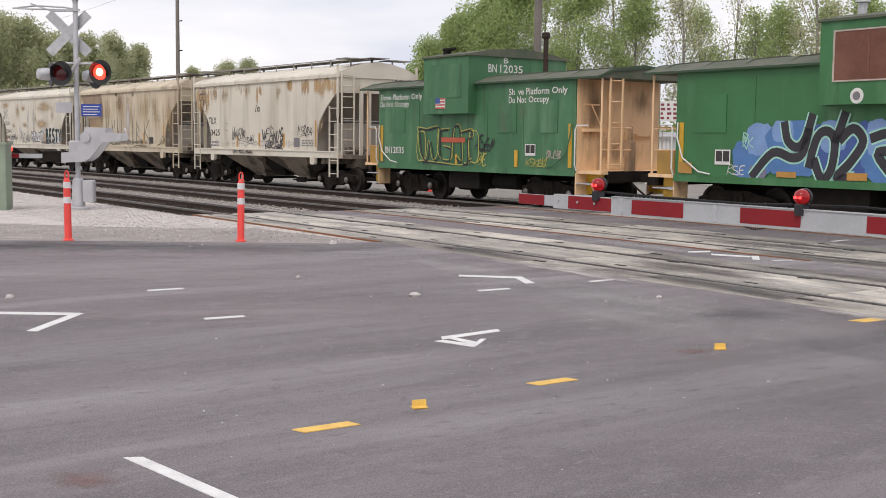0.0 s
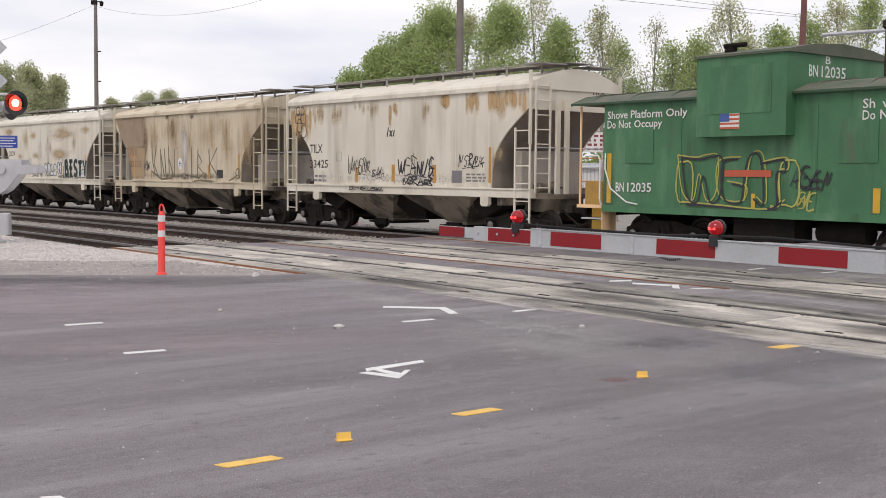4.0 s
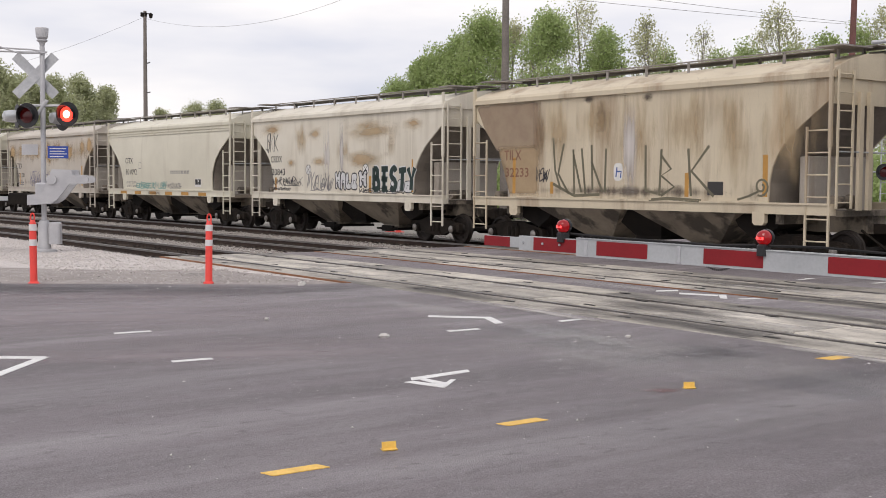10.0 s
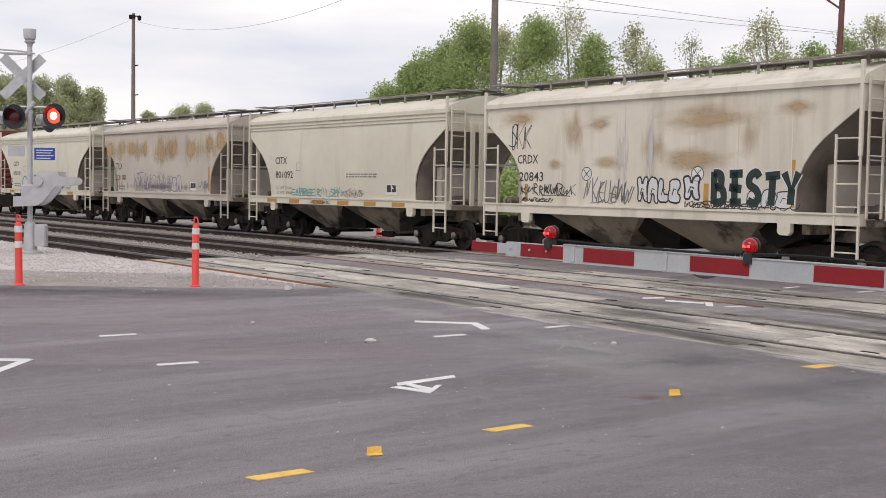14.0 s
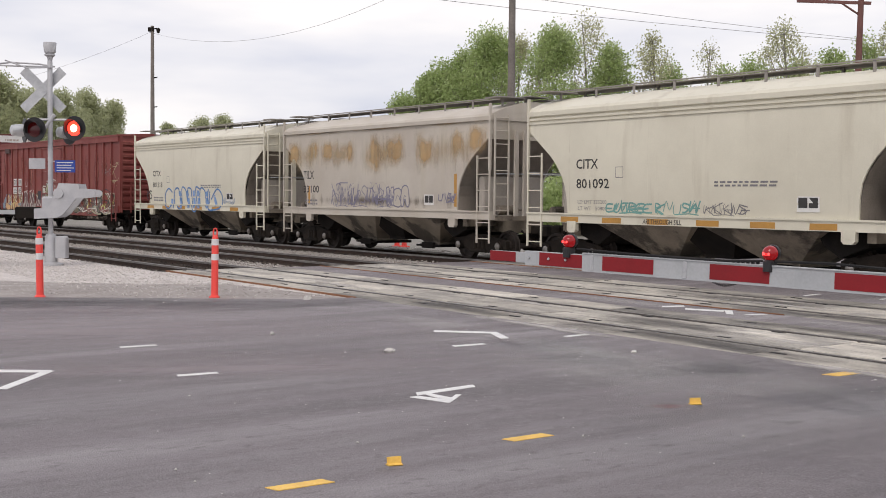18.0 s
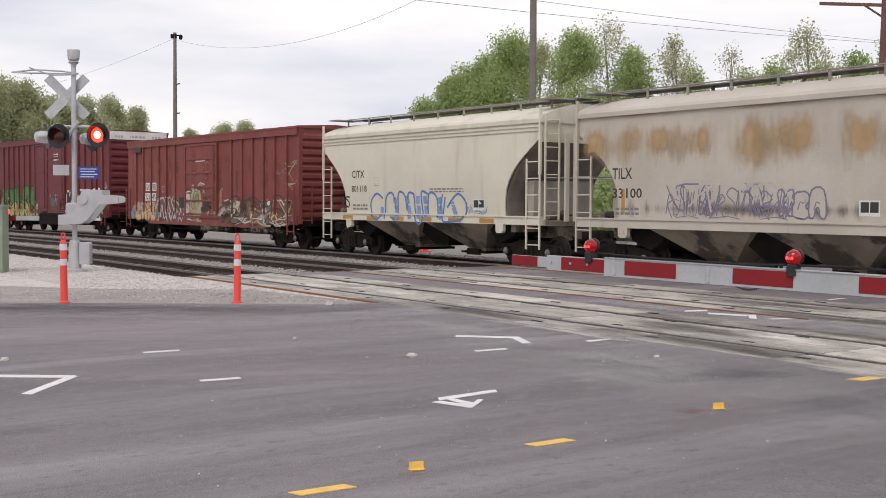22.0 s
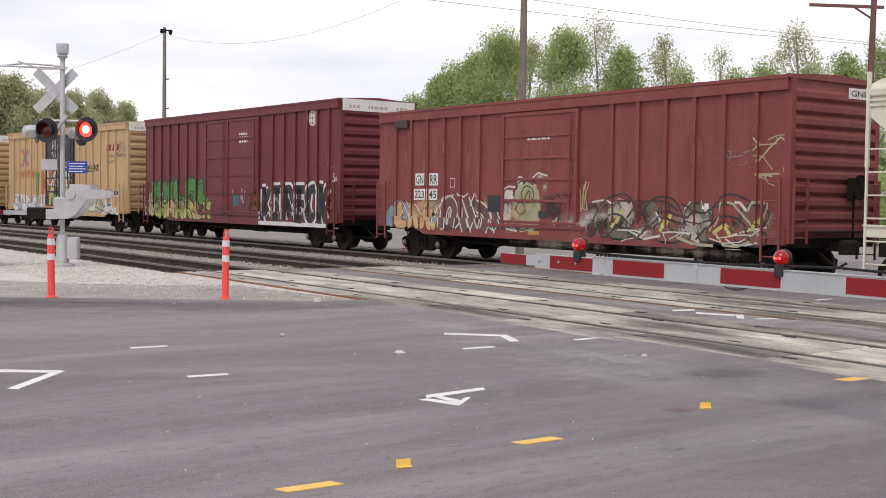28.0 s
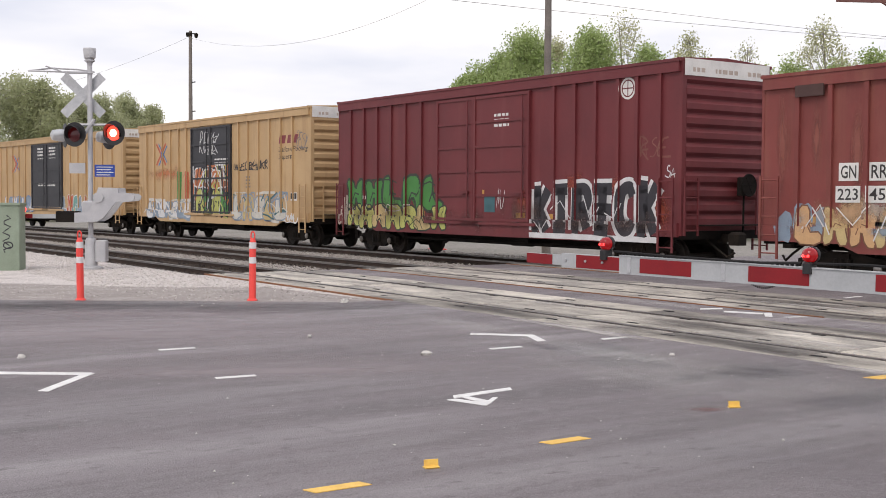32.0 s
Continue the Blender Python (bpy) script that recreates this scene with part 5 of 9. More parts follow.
SIGNS = [[[(0, 0), (0.3, 1), (0.5, 0.2), (0.8, 0.95)]], [[(0.1, 1), (0.2, 0)], [(0.9, 1), (0.2, 0.5), (1, 0)]], [[(0.9, 0.9), (0.3, 1), (0.1, 0.7), (0.8, 0.4), (0.6, 0.05), (0, 0.1)]],
         [[(0.1, 0), (0.2, 1.05), (0.8, 0.8), (0.2, 0.5), (0.9, -0.1)]], [[(0, 0.9), (0.2, 0.05), (0.6, 0.1), (0.9, 1)]], [[(0, 0), (0.4, 1.1), (0.8, 0)], [(0.1, 0.35), (1.0, 0.45)]],
         [[(0.8, 0.9), (0.2, 0.85), (0.1, 0.05), (0.9, 0.1)], [(0.1, 0.5), (0.7, 0.5)]], [[(0, 1.1), (0.1, 0.1), (0.5, 0.8), (0.6, 0.0), (1.0, 1.0)]]]


def scrawl(car, seed, x0, x1, z0, z1, n, material, surf, width=0.035, lift=0.002, label="illegible sprayed tag"):
    """A handstyle tag: slanted, jittered strokes that run into each other."""
    rng = random.Random(seed)
    cell, h = (x1 - x0) / n, z1 - z0
    slant = rng.uniform(0.05, 0.3) * h * 0.5
    for i in range(n):
        x, z, hh = x0 + i * cell, z0 + rng.uniform(0, 0.12) * h, h * rng.uniform(0.6, 0.9)
        bm = B()
        for line in rng.choice(SIGNS) + (rng.choice(SIGNS) if rng.random() < 0.5 else []):
            pts = [(x + cell * 1.1 * (u + rng.uniform(-0.2, 0.2)) + slant * v, z + hh * (v + rng.uniform(-0.08, 0.08))) for u, v in line]
            stroke(bm, rounded(pts, 3), width * (1.0 if rng.random() < 0.7 else 0.6), 0)
        drape(car, "graffiti_letter", bm, material, surf, lift + 0.00004 * i, label)
    if n > 3:
        u = rng.uniform(0.1, 0.5)
        line = [(x0 + (x1 - x0) * u, z0 - 0.02 * h), (x0 + (x1 - x0) * (u + 0.3), z0 + 0.05 * h), (x0 + (x1 - x0) * (u + 0.5), z0 - 0.03 * h)]
        drape(car, "graffiti_stroke", brush([line], width * 0.6), material, surf, lift + 0.0004, label)


def patches(car, cells, material, surf, lift=0.0007, label="soft-edged rust stain"):
    for x0, x1, z0, z1 in cells:
        drape(car, "rust_stain", rect(x0, x1, z0, z1), material, surf, lift, label)


def drips(car, seed, clusters, material, surf):
    """Narrow overlapping rust runs that hang from one height; clusters: x0, x1, lowest, top, count."""
    rng = random.Random(seed)
    for x0, x1, low, top, n in clusters:
        for i in range(n):
            w = rng.uniform(0.9, 1.6) * (x1 - x0) / n + 0.08
            x = x0 + (x1 - x0 - w) * (i / max(n - 1, 1)) if n > 1 else x0
            patches(car, ((x, x + w, low + rng.uniform(0, 0.45) * (top - low), top + rng.uniform(0, 0.06)),), material, surf, 0.0007 + 0.00008 * (i % 4))


def letter_blob(rng, x, z, w, h):
    """A fat throw-up letter: a rounded outline with a notch."""
    k = rng.randrange(4)
    base = {0: [(0.02, 0), (0.35, 0), (0.4, 0.35), (0.6, 0.35), (0.65, 0), (1, 0), (0.98, 0.6), (0.8, 1), (0.25, 1), (0.05, 0.7)],
            1: [(0, 0.05), (0.9, 0), (1, 0.3), (0.7, 0.42), (1, 0.7), (0.85, 1), (0.1, 0.96), (0.12, 0.6), (0.0, 0.4)],
            2: [(0.1, 0), (0.45, 0.05), (0.5, 0.5), (0.62, 0.02), (1, 0), (0.85, 0.5), (1, 1), (0.6, 0.95), (0.5, 0.62), (0.38, 1), (0, 0.95), (0.15, 0.5)],
            3: [(0, 0), (0.95, 0.02), (0.98, 0.32), (0.45, 0.34), (0.48, 1), (0.1, 0.98), (0.02, 0.6)]}[k]
    pts = []
    n = len(base)
    for i in range(n):
        a, b = base[i], base[(i + 1) % n]
        for q in (0.25, 0.75):
            pts.append((x + w * (a[0] + (b[0] - a[0]) * q), z + h * (a[1] + (b[1] - a[1]) * q) + rng.uniform(-0.02, 0.02) * h))
    return pts


def piece(car, seed, x0, x1, z0, z1, n, fills, line, surf, width=0.05, overlap=1.12, glow=None, label="graffiti piece"):
    """A row of fat letters with outlines; fills are used in turn, a second fill covers the lower half."""
    rng = random.Random(seed)
    cell = (x1 - x0) / n
    for i in range(n):
        pts = letter_blob(rng, x0 + cell * i, z0 + rng.uniform(0, 0.08) * (z1 - z0), cell * overlap, (z1 - z0) * rng.uniform(0.86, 0.98))
        if glow:
            drape(car, "graffiti_edge", brush([pts + pts[:2]], width * 2.6), glow, surf, 0.0012 + 0.0004 * i, "pale outer edge of a graffiti letter")
        drape(car, "graffiti_letter", shape(pts), fills[i % len(fills)], surf, 0.002 + 0.0004 * i, "filled graffiti letter")
        drape(car, "graffiti_outline", brush([pts + pts[:2]], width), line, surf, 0.0023 + 0.0004 * i, "graffiti letter outline")
        x, z, w, h = x0 + cell * i, z0, cell, z1 - z0
        drape(car, "graffiti_stroke", brush([[(x + w * 0.35, z + h * 0.3), (x + w * 0.5, z + h * 0.55), (x + w * 0.72, z + h * 0.5)]], width * 0.7), line, surf, 0.0027 + 0.0004 * i)


def wild(car, seed, x0, x1, z0, z1, palette, n, surf, width=(0.04, 0.13), lift=0.004):
    """Tangled angular strokes and fills, colour by colour."""
    rng = random.Random(seed)
    for c, colour in enumerate(palette):
        for i in range(n):
            bm = B()
            x, z = rng.uniform(x0, x1), rng.uniform(z0, z1)
            w, h = rng.uniform(0.15, 0.55), rng.uniform(0.2, 0.6) * (z1 - z0)
            a = rng.choice((1.2, 1.45, 1.75, 0.5, 2.6, 0.1))
            p = [(x, z)]
            for k in range(rng.randrange(2, 5)):
                a += rng.uniform(-0.9, 0.9)
                q = (p[-1][0] + math.cos(a) * w, p[-1][1] + math.sin(a) * h)
                p.append((min(max(q[0], x0), x1), min(max(q[1], z0), z1)))
            if rng.random() < 0.5 and len(p) > 2:
                p = [tuple((p[j][t] * (1 - s) + p[j + 1][t] * s) for t in (0, 1)) for j in range(len(p) - 1) for s in (0.0, 0.3, 0.7)] + [p[-1]]
            stroke(bm, p, rng.uniform(*width), 0)
            drape(car, "graffiti_stroke", bm, colour, surf, lift + 0.0006 * c + 0.00002 * i)


GLYPHS = {"K": [[(0.22, 0.02), (0.22, 0.98)], [(0.88, 0.98), (0.38, 0.52), (0.90, 0.02)], [(0.04, 0.06), (0.42, 0.06)], [(0.04, 0.94), (0.42, 0.94)]],
          "I": [[(0.5, 0.02), (0.5, 0.98)], [(0.14, 0.06), (0.86, 0.06)], [(0.14, 0.94), (0.86, 0.94)]],
          "R": [[(0.24, 0.02), (0.24, 0.98)], [(0.2, 0.94), (0.70, 0.92), (0.84, 0.74), (0.70, 0.56), (0.3, 0.5)], [(0.46, 0.5), (0.70, 0.3), (0.90, 0.04)], [(0.05, 0.06), (0.42, 0.06)]],
          "E": [[(0.45, 0.02), (0.45, 0.98)], [(0.10, 0.93), (0.96, 0.93)], [(0.10, 0.52), (0.90, 0.48)], [(0.14, 0.06), (0.86, 0.06)]],
          "C": [[(0.90, 0.80), (0.70, 0.96), (0.36, 0.90), (0.20, 0.62), (0.20, 0.34), (0.40, 0.07), (0.74, 0.07), (0.92, 0.26)]],
          "B": [[(0.2, 0.02), (0.2, 0.98)], [(0.2, 0.94), (0.68, 0.90), (0.70, 0.62), (0.3, 0.52)], [(0.3, 0.52), (0.82, 0.46), (0.84, 0.14), (0.2, 0.06)]],
          "S": [[(0.88, 0.82), (0.62, 0.97), (0.24, 0.86), (0.24, 0.62), (0.72, 0.44), (0.82, 0.2), (0.52, 0.04), (0.12, 0.14)]],
          "T": [[(0.04, 0.90), (0.96, 0.94)], [(0.52, 0.92), (0.46, 0.04)]],
          "Y": [[(0.06, 0.96), (0.5, 0.48), (0.94, 0.98)], [(0.5, 0.5), (0.46, 0.04)]]}


def rounded(pts, n=5):
    """The same line with its bends rounded (Catmull-Rom)."""
    if len(pts) < 4:
        return pts
    p = [pts[0]] + list(pts) + [pts[-1]]
    out = []
    for i in range(1, len(p) - 2):
        for k in range(n):
            t = k / n
            out.append(tuple(0.5 * (2 * p[i][a] + (p[i + 1][a] - p[i - 1][a]) * t + (2 * p[i - 1][a] - 5 * p[i][a] + 4 * p[i + 1][a] - p[i + 2][a]) * t * t
                                    + (3 * p[i][a] - p[i - 1][a] - 3 * p[i + 1][a] + p[i + 2][a]) * t ** 3) for a in (0, 1)))
    return out + [pts[-1]]


def sprayed(car, word, x0, x1, z0, z1, layers, surf, seed=1, label="sprayed block letter"):
    """Hand-drawn letters side by side; layers: (stroke width, paint), the widest first."""
    rng = random.Random(seed)
    cell = (x1 - x0) / len(word)
    for i, ch in enumerate(word):
        x, z, h = x0 + cell * (i + 0.08), z0 + rng.uniform(0, 0.05) * (z1 - z0), (z1 - z0) * rng.uniform(0.93, 1.0)
        lines = [rounded([(x + cell * 0.84 * (u + rng.uniform(-0.03, 0.03)), z + h * (v + rng.uniform(-0.015, 0.015))) for u, v in line]) for line in GLYPHS[ch]]
        for k, (width, paint) in enumerate(layers):
            drape(car, "graffiti_letter", brush(lines, width), paint, surf, 0.0014 + 0.0014 * k + 0.00012 * i, label)


def drawn(car, lines, width, material, surf, lift, label):
    """Long hand-drawn strokes, each a part of its own."""
    for k, line in enumerate(lines):
        drape(car, "graffiti_stroke", brush([rounded(line)], width), material, surf, lift + 0.00003 * k, label)


def data_box(car, x0, x1, z0, z1, surf, border="white_paint"):
    drape(car, "data_panel", rect(x0, x1, z0, z1), border, surf, 0.0015, "white-bordered data panel")
    m = (x1 - x0) * 0.07
    drape(car, "data_field", rect(x0 + m, (x0 + x1) / 2 - m * 0.4, z0 + m * 2.2, z1 - m), "letter_black", surf, 0.003)
    drape(car, "data_field", rect((x0 + x1) / 2 + m * 0.4, x1 - m, z0 + m * 2.2, z1 - m), "letter_black", surf, 0.003)


def small_print(car, x0, x1, z0, z1, rows, material, surf, seed=1):
    rng = random.Random(seed)
    dz = (z1 - z0) / rows
    for r in range(rows):
        x = x0
        while x < x1:
            w = rng.uniform(0.08, 0.22)
            drape(car, "small_print", rect(x, min(x + w, x1), z0 + r * dz, z0 + (r + 0.55) * dz), material, surf, 0.0015, "bar of small stencilled print")
            x += w + 0.05


def stripes(car, cells, material, surf, label="faded conspicuity patch"):
    for x0, x1, z0, z1 in cells:
        drape(car, "reflector_patch", rect(x0, x1, z0, z1), material, surf, 0.001, label)


OLD = "spray_ochre"
# first hopper
words(h1, "reporting_mark", "TILX", -4.43, -3.72, 2.36, 2.63, "letter_black", HOP, 0.012)
words(h1, "car_number", "33425", -4.43, -3.41, 1.90, 2.15, "letter_black", HOP, 0.012)
small_print(h1, -4.35, -3.5, 1.48, 1.74, 2, "spray_grey", HOP)
drape(h1, "emblem", brush([[(-0.34, 2.80), (-0.27, 3.06)], [(-0.22, 2.80), (-0.08, 2.98)], [(-0.21, 2.98), (-0.10, 2.80)], [(-0.04, 2.80), (0.01, 2.98)]], 0.05), "letter_black", HOP, 0.002, "small dark company emblem")
for sd, a, b, c, d, n, w in ((1, -2.31, -1.21, 1.70, 2.26, 6, 0.03), (2, -1.09, -0.50, 1.61, 1.95, 4, 0.03), (3, 0.21, 1.82, 1.66, 2.28, 6, 0.055), (4, 0.4, 1.8, 1.43, 1.68, 6, 0.04),
                             (5, 2.87, 3.88, 1.90, 2.33, 5, 0.03), (6, -2.16, -0.47, 1.24, 1.37, 9, 0.022)):
    scrawl(h1, sd, a, b, c, d, n, "spray_black", HOP, w)
for k, (x, z, w, h) in enumerate(((-5.2, 3.0, 0.3, 0.45), (-4.95, 2.85, 0.3, 0.42), (-5.3, 3.3, 0.35, 0.3), (-5.0, 3.28, 0.32, 0.34), (-5.25, 3.55, 0.22, 0.28), (-4.98, 3.55, 0.2, 0.26))):
    ring = blob_outline(x, z, w, h, 400 + k, 18, 0.12)
    drape(h1, "graffiti_loop", brush([ring + ring[:1]], 0.028), "spray_black", HOP, 0.002, "looped black sprayed tag")
stripes(h1, ((-1.93, -1.80, 1.48, 1.92), (-0.11, 0.04, 1.52, 2.0), (1.78, 1.93, 1.5, 1.99), (4.1, 4.2, 1.52, 2.44)), OLD, HOP)
drape(h1, "data_panel", rect(2.61, 3.03, 1.51, 1.84), "spray_grey", HOP, 0.0015, "dark data panel")
small_print(h1, 3.2, 4.0, 1.55, 1.8, 3, "spray_grey", HOP, 2)
drape(h1, "frame_mark", brush([[(-2.94, 2.11), (-2.67, 2.11), (-2.67, 2.38), (-2.94, 2.38), (-2.94, 2.11)]], 0.015), "spray_grey", HOP)
drips(h1, 11, ((4.0, 5.55, 3.0, 3.97, 9), (3.1, 3.75, 3.0, 3.95, 5), (-0.30, -0.10, 2.9, 3.74, 2), (-0.12, 0.22, 3.15, 3.8, 3), (-5.65, -4.3, 2.5, 3.97, 8), (2.05, 2.55, 3.4, 3.9, 3)), "rust_patch", HOP)
drips(h1, 12, ((-4.4, -3.6, 3.0, 3.9, 5), (1.2, 1.7, 2.9, 3.8, 3), (-2.1, -0.7, 3.2, 3.9, 6), (-3.3, -2.6, 2.8, 3.85, 4), (4.15, 4.7, 1.5, 2.6, 3)), "rust_faint", HOP)
patches(h1, ((-5.0, 5.0, 1.42, 1.8),), "dust_soft", HOP, 0.0004, "pale road dust low on the side")
words(h1, "end_mark", "TILX\n33425", -0.1, 0.5, 3.6, 3.95, "letter_black", ([], [], lambda x, z: 0.0), 0.012).matrix_basis = pose(5.724, 0.62, 0, 0, 0, 90)
# second hopper
words(h2, "reporting_mark", "TILX", -4.45, -3.75, 2.36, 2.62, "spray_brown", HOP, 0.012)
words(h2, "car_number", "32233", -4.4, -3.45, 1.92, 2.16, "spray_brown", HOP, 0.012)
drape(h2, "rust_field", shape([(-5.7, 3.88), (-3.0, 3.88), (-3.05, 2.6), (-4.75, 2.6), (-5.3, 3.2)]), "brown_field", HOP, 0.0005, "brown stained panel")
drape(h2, "rust_field", shape([(-4.75, 2.75), (-3.0, 2.75), (-3.05, 1.42), (-4.2, 1.42), (-4.3, 2.1)]), "tan_field", HOP, 0.0009, "tan stained panel")
drape(h2, "pale_run", shape([(-0.10, 1.42), (-0.17, 2.6), (-0.1, 3.84), (0.48, 3.84), (0.54, 2.4), (0.42, 1.42)]), "chalk_soft", HOP, 0.0011, "pale chalky run down the side")
tall = [[(-2.5, 2.9), (-2.42, 2.1), (-2.2, 1.6)], [(-2.1, 2.75), (-2.3, 2.0), (-1.9, 1.5)], [(-1.75, 2.6), (-1.7, 1.5)], [(-1.75, 2.5), (-1.45, 1.55)], [(-1.45, 2.62), (-1.3, 1.5)], [(-1.1, 2.7), (-1.05, 1.6)],
        [(-1.1, 2.3), (-0.7, 1.55)], [(-0.6, 2.6), (-0.62, 1.55)], [(-2.5, 1.75), (-1.7, 1.46), (-0.8, 1.5)], [(0.7, 2.65), (0.72, 1.6), (1.1, 1.55)], [(1.2, 2.55), (1.15, 1.5)], [(1.2, 2.4), (1.5, 2.1), (1.2, 1.95), (1.6, 1.7), (1.2, 1.5)],
        [(2.0, 2.55), (2.1, 1.5)], [(2.6, 2.6), (2.1, 2.05), (2.75, 1.5)], [(0.9, 1.40), (1.4, 1.44), (2.4, 1.40)]]
drape(h2, "graffiti_tag", brush(tall[:9], 0.07), "spray_moss", HOP, 0.002, "faded brushed letters")
drape(h2, "graffiti_tag", brush(tall[9:], 0.07), "spray_moss", HOP, 0.002, "faded brushed letters")
drape(h2, "graffiti_tag", brush([[(3.4, 1.44), (3.7, 1.52), (3.95, 1.62)] + [(4.02 + 0.2 * (1 - k / 26) * math.cos(k * 0.5 - 2), 1.72 + 0.2 * (1 - k / 26) * math.sin(k * 0.5 - 2)) for k in range(20)]], 0.05), "spray_moss", HOP, 0.002, "faded spiral tag")
drape(h2, "emblem", shape(blob_outline(-0.33, 1.83, 0.3, 0.42, 5, 20, 0.0)), "white_paint", HOP, 0.002, "white round emblem")
drape(h2, "emblem_mark", brush([[(-0.25, 1.92), (-0.22, 2.15)], [(-0.22, 2.05), (-0.08, 2.05), (-0.1, 1.9)]], 0.04), "spray_deep", HOP, 0.003)
drape(h2, "data_panel", rect(2.57, 3.01, 1.53, 1.82), "letter_black", HOP, 0.0015, "dark data panel")
scrawl(h2, 21, -3.2, -2.7, 1.75, 2.2, 3, "spray_black", HOP, 0.03)
stripes(h2, ((-4.1, -3.98, 1.49, 2.43), (-2.6, -2.48, 1.5, 1.8), (1.91, 2.03, 1.48, 2.01), (4.05, 4.18, 1.51, 2.38)), OLD, HOP)
patches(h2, ((-3.3, -2.75, 2.2, 3.9), (-0.95, -0.6, 3.0, 3.75)), "dirt_brown", HOP)
patches(h2, [(-3.4 + k * 1.4, -1.4 + k * 1.4 + 0.4 * math.sin(k * 3), 2.0 + 0.6 * math.sin(k * 2.1), 4.1) for k in range(6)], "rust_faint", HOP)
patches(h2, ((-1.6, -0.9, 3.68, 3.9), (0.5, 0.95, 3.62, 3.88), (-5.0, 5.0, 1.42, 1.75)), "dirt_soft", HOP)
patches(h2, ((2.6, 4.1, 1.5, 3.86),), "rust_faint", HOP, 0.0009)
# third hopper
words(h3, "reporting_mark", "CRDX", -4.40, -3.60, 2.42, 2.65, "letter_black", HOP, 0.012)
words(h3, "car_number", "20843", -4.33, -3.39, 1.97, 2.21, "letter_black", HOP, 0.012)
scrawl(h3, 31, -4.26, -2.2, 1.62, 1.92, 9, "spray_black", HOP, 0.03)
scrawl(h3, 32, -4.2, -3.0, 1.46, 1.58, 8, "spray_black", HOP, 0.025)
scrawl(h3, 33, -4.75, -3.9, 2.75, 3.48, 3, "spray_black", HOP, 0.03)
scrawl(h3, 34, -1.89, -0.35, 1.47, 2.1, 7, "spray_grey", HOP, 0.035)
for x in (-1.82, 1.66):
    drape(h3, "round_mark", shape([(x + 0.17 * math.cos(a), 2.16 + 0.16 * math.sin(a)) for a in np.linspace(0, math.tau, 20, endpoint=False)]), "white_paint", HOP, 0.001, "white crossed roundel")
    drape(h3, "round_mark", brush([[(x + 0.17 * math.cos(a), 2.16 + 0.16 * math.sin(a)) for a in np.linspace(0, math.tau, 21)], [(x - 0.1, 2.06), (x + 0.1, 2.26)], [(x - 0.1, 2.26), (x + 0.1, 2.06)]], 0.02), "spray_black", HOP, 0.002)
piece(h3, 35, -0.15, 1.15, 1.5, 2.1, 4, ["spray_white"], "spray_black", HOP, 0.04)
piece(h3, 36, 1.24, 1.7, 1.58, 2.12, 1, ["spray_white"], "spray_black", HOP, 0.05)
sprayed(h3, "BESTY", 2.0, 4.36, 1.48, 2.2, ((0.235, "spray_white"), (0.175, "spray_bottle")), HOP, 36, "dark green sprayed letter with a white edge")
piece(h3, 37, 3.0, 4.1, 1.45, 1.85, 3, ["spray_white"], "spray_black", HOP, 0.025)
scrawl(h3, 38, 1.3, 4.3, 1.42, 1.58, 12, "spray_black", HOP, 0.025)
stripes(h3, ((-4.1, -3.98, 1.46, 1.9), (1.84, 1.98, 1.44, 1.95), (4.12, 4.2, 1.48, 2.44)), OLD, HOP)
patches(h3, ((0.2, 3.5, 2.9, 3.75), (0.1, 2.9, 2.05, 2.85), (-2.0, -0.8, 3.05, 3.6), (-1.9, -0.5, 2.2, 2.65), (-5.2, -3.4, 3.3, 3.8), (3.6, 4.8, 3.2, 3.8), (-3.4, -2.6, 2.2, 2.6)), "rust_smear", HOP)
patches(h3, ((-3.0, -1.6, 2.6, 3.8), (2.6, 3.4, 2.3, 3.6), (-0.2, 0.9, 2.3, 3.2)), "rust_faint", HOP)
drape(h3, "pale_run", shape([(0.1, 1.6), (0.12, 2.6), (0.08, 3.84), (0.42, 3.84), (0.4, 2.6), (0.36, 1.6)]), "chalk_soft", HOP, 0.0012, "pale chalky run down the side")
drape(h3, "pale_run", shape([(-0.9, 1.42), (-0.95, 2.6), (-0.85, 3.84), (-0.35, 3.84), (-0.5, 2.4), (-0.55, 1.42)]), "chalk_soft", HOP, 0.0011, "pale chalky run down the side")
# fourth hopper
words(h4, "reporting_mark", "CITX", -3.83, -3.05, 2.49, 2.73, "letter_black", HOPC, 0.012)
words(h4, "car_number", "801092", -3.83, -2.67, 2.01, 2.25, "letter_black", HOPC, 0.012)
words(h4, "load_limit", "LD LMT 333200", -3.8, -2.78, 1.64, 1.73, "spray_grey", HOPC)
words(h4, "load_limit", "LT WT   50800", -3.8, -2.78, 1.48, 1.57, "spray_grey", HOPC)
small_print(h4, 0.6, 2.3, 2.05, 2.2, 2, "spray_grey", HOPC, 4)
scrawl(h4, 41, -2.82, -1.3, 1.43, 1.76, 6, "spray_teal2", HOPC, 0.04)
scrawl(h4, 42, -1.2, 0.15, 1.43, 1.76, 5, "spray_teal2", HOPC, 0.04)
scrawl(h4, 43, 0.3, 1.5, 1.43, 1.7, 5, "spray_grey", HOPC, 0.025)
words(h4, "sill_words", "ARI THROUGH SILL", -1.53, -0.33, 1.19, 1.30, "letter_black", HOPC, 0.01, lift=0.004)
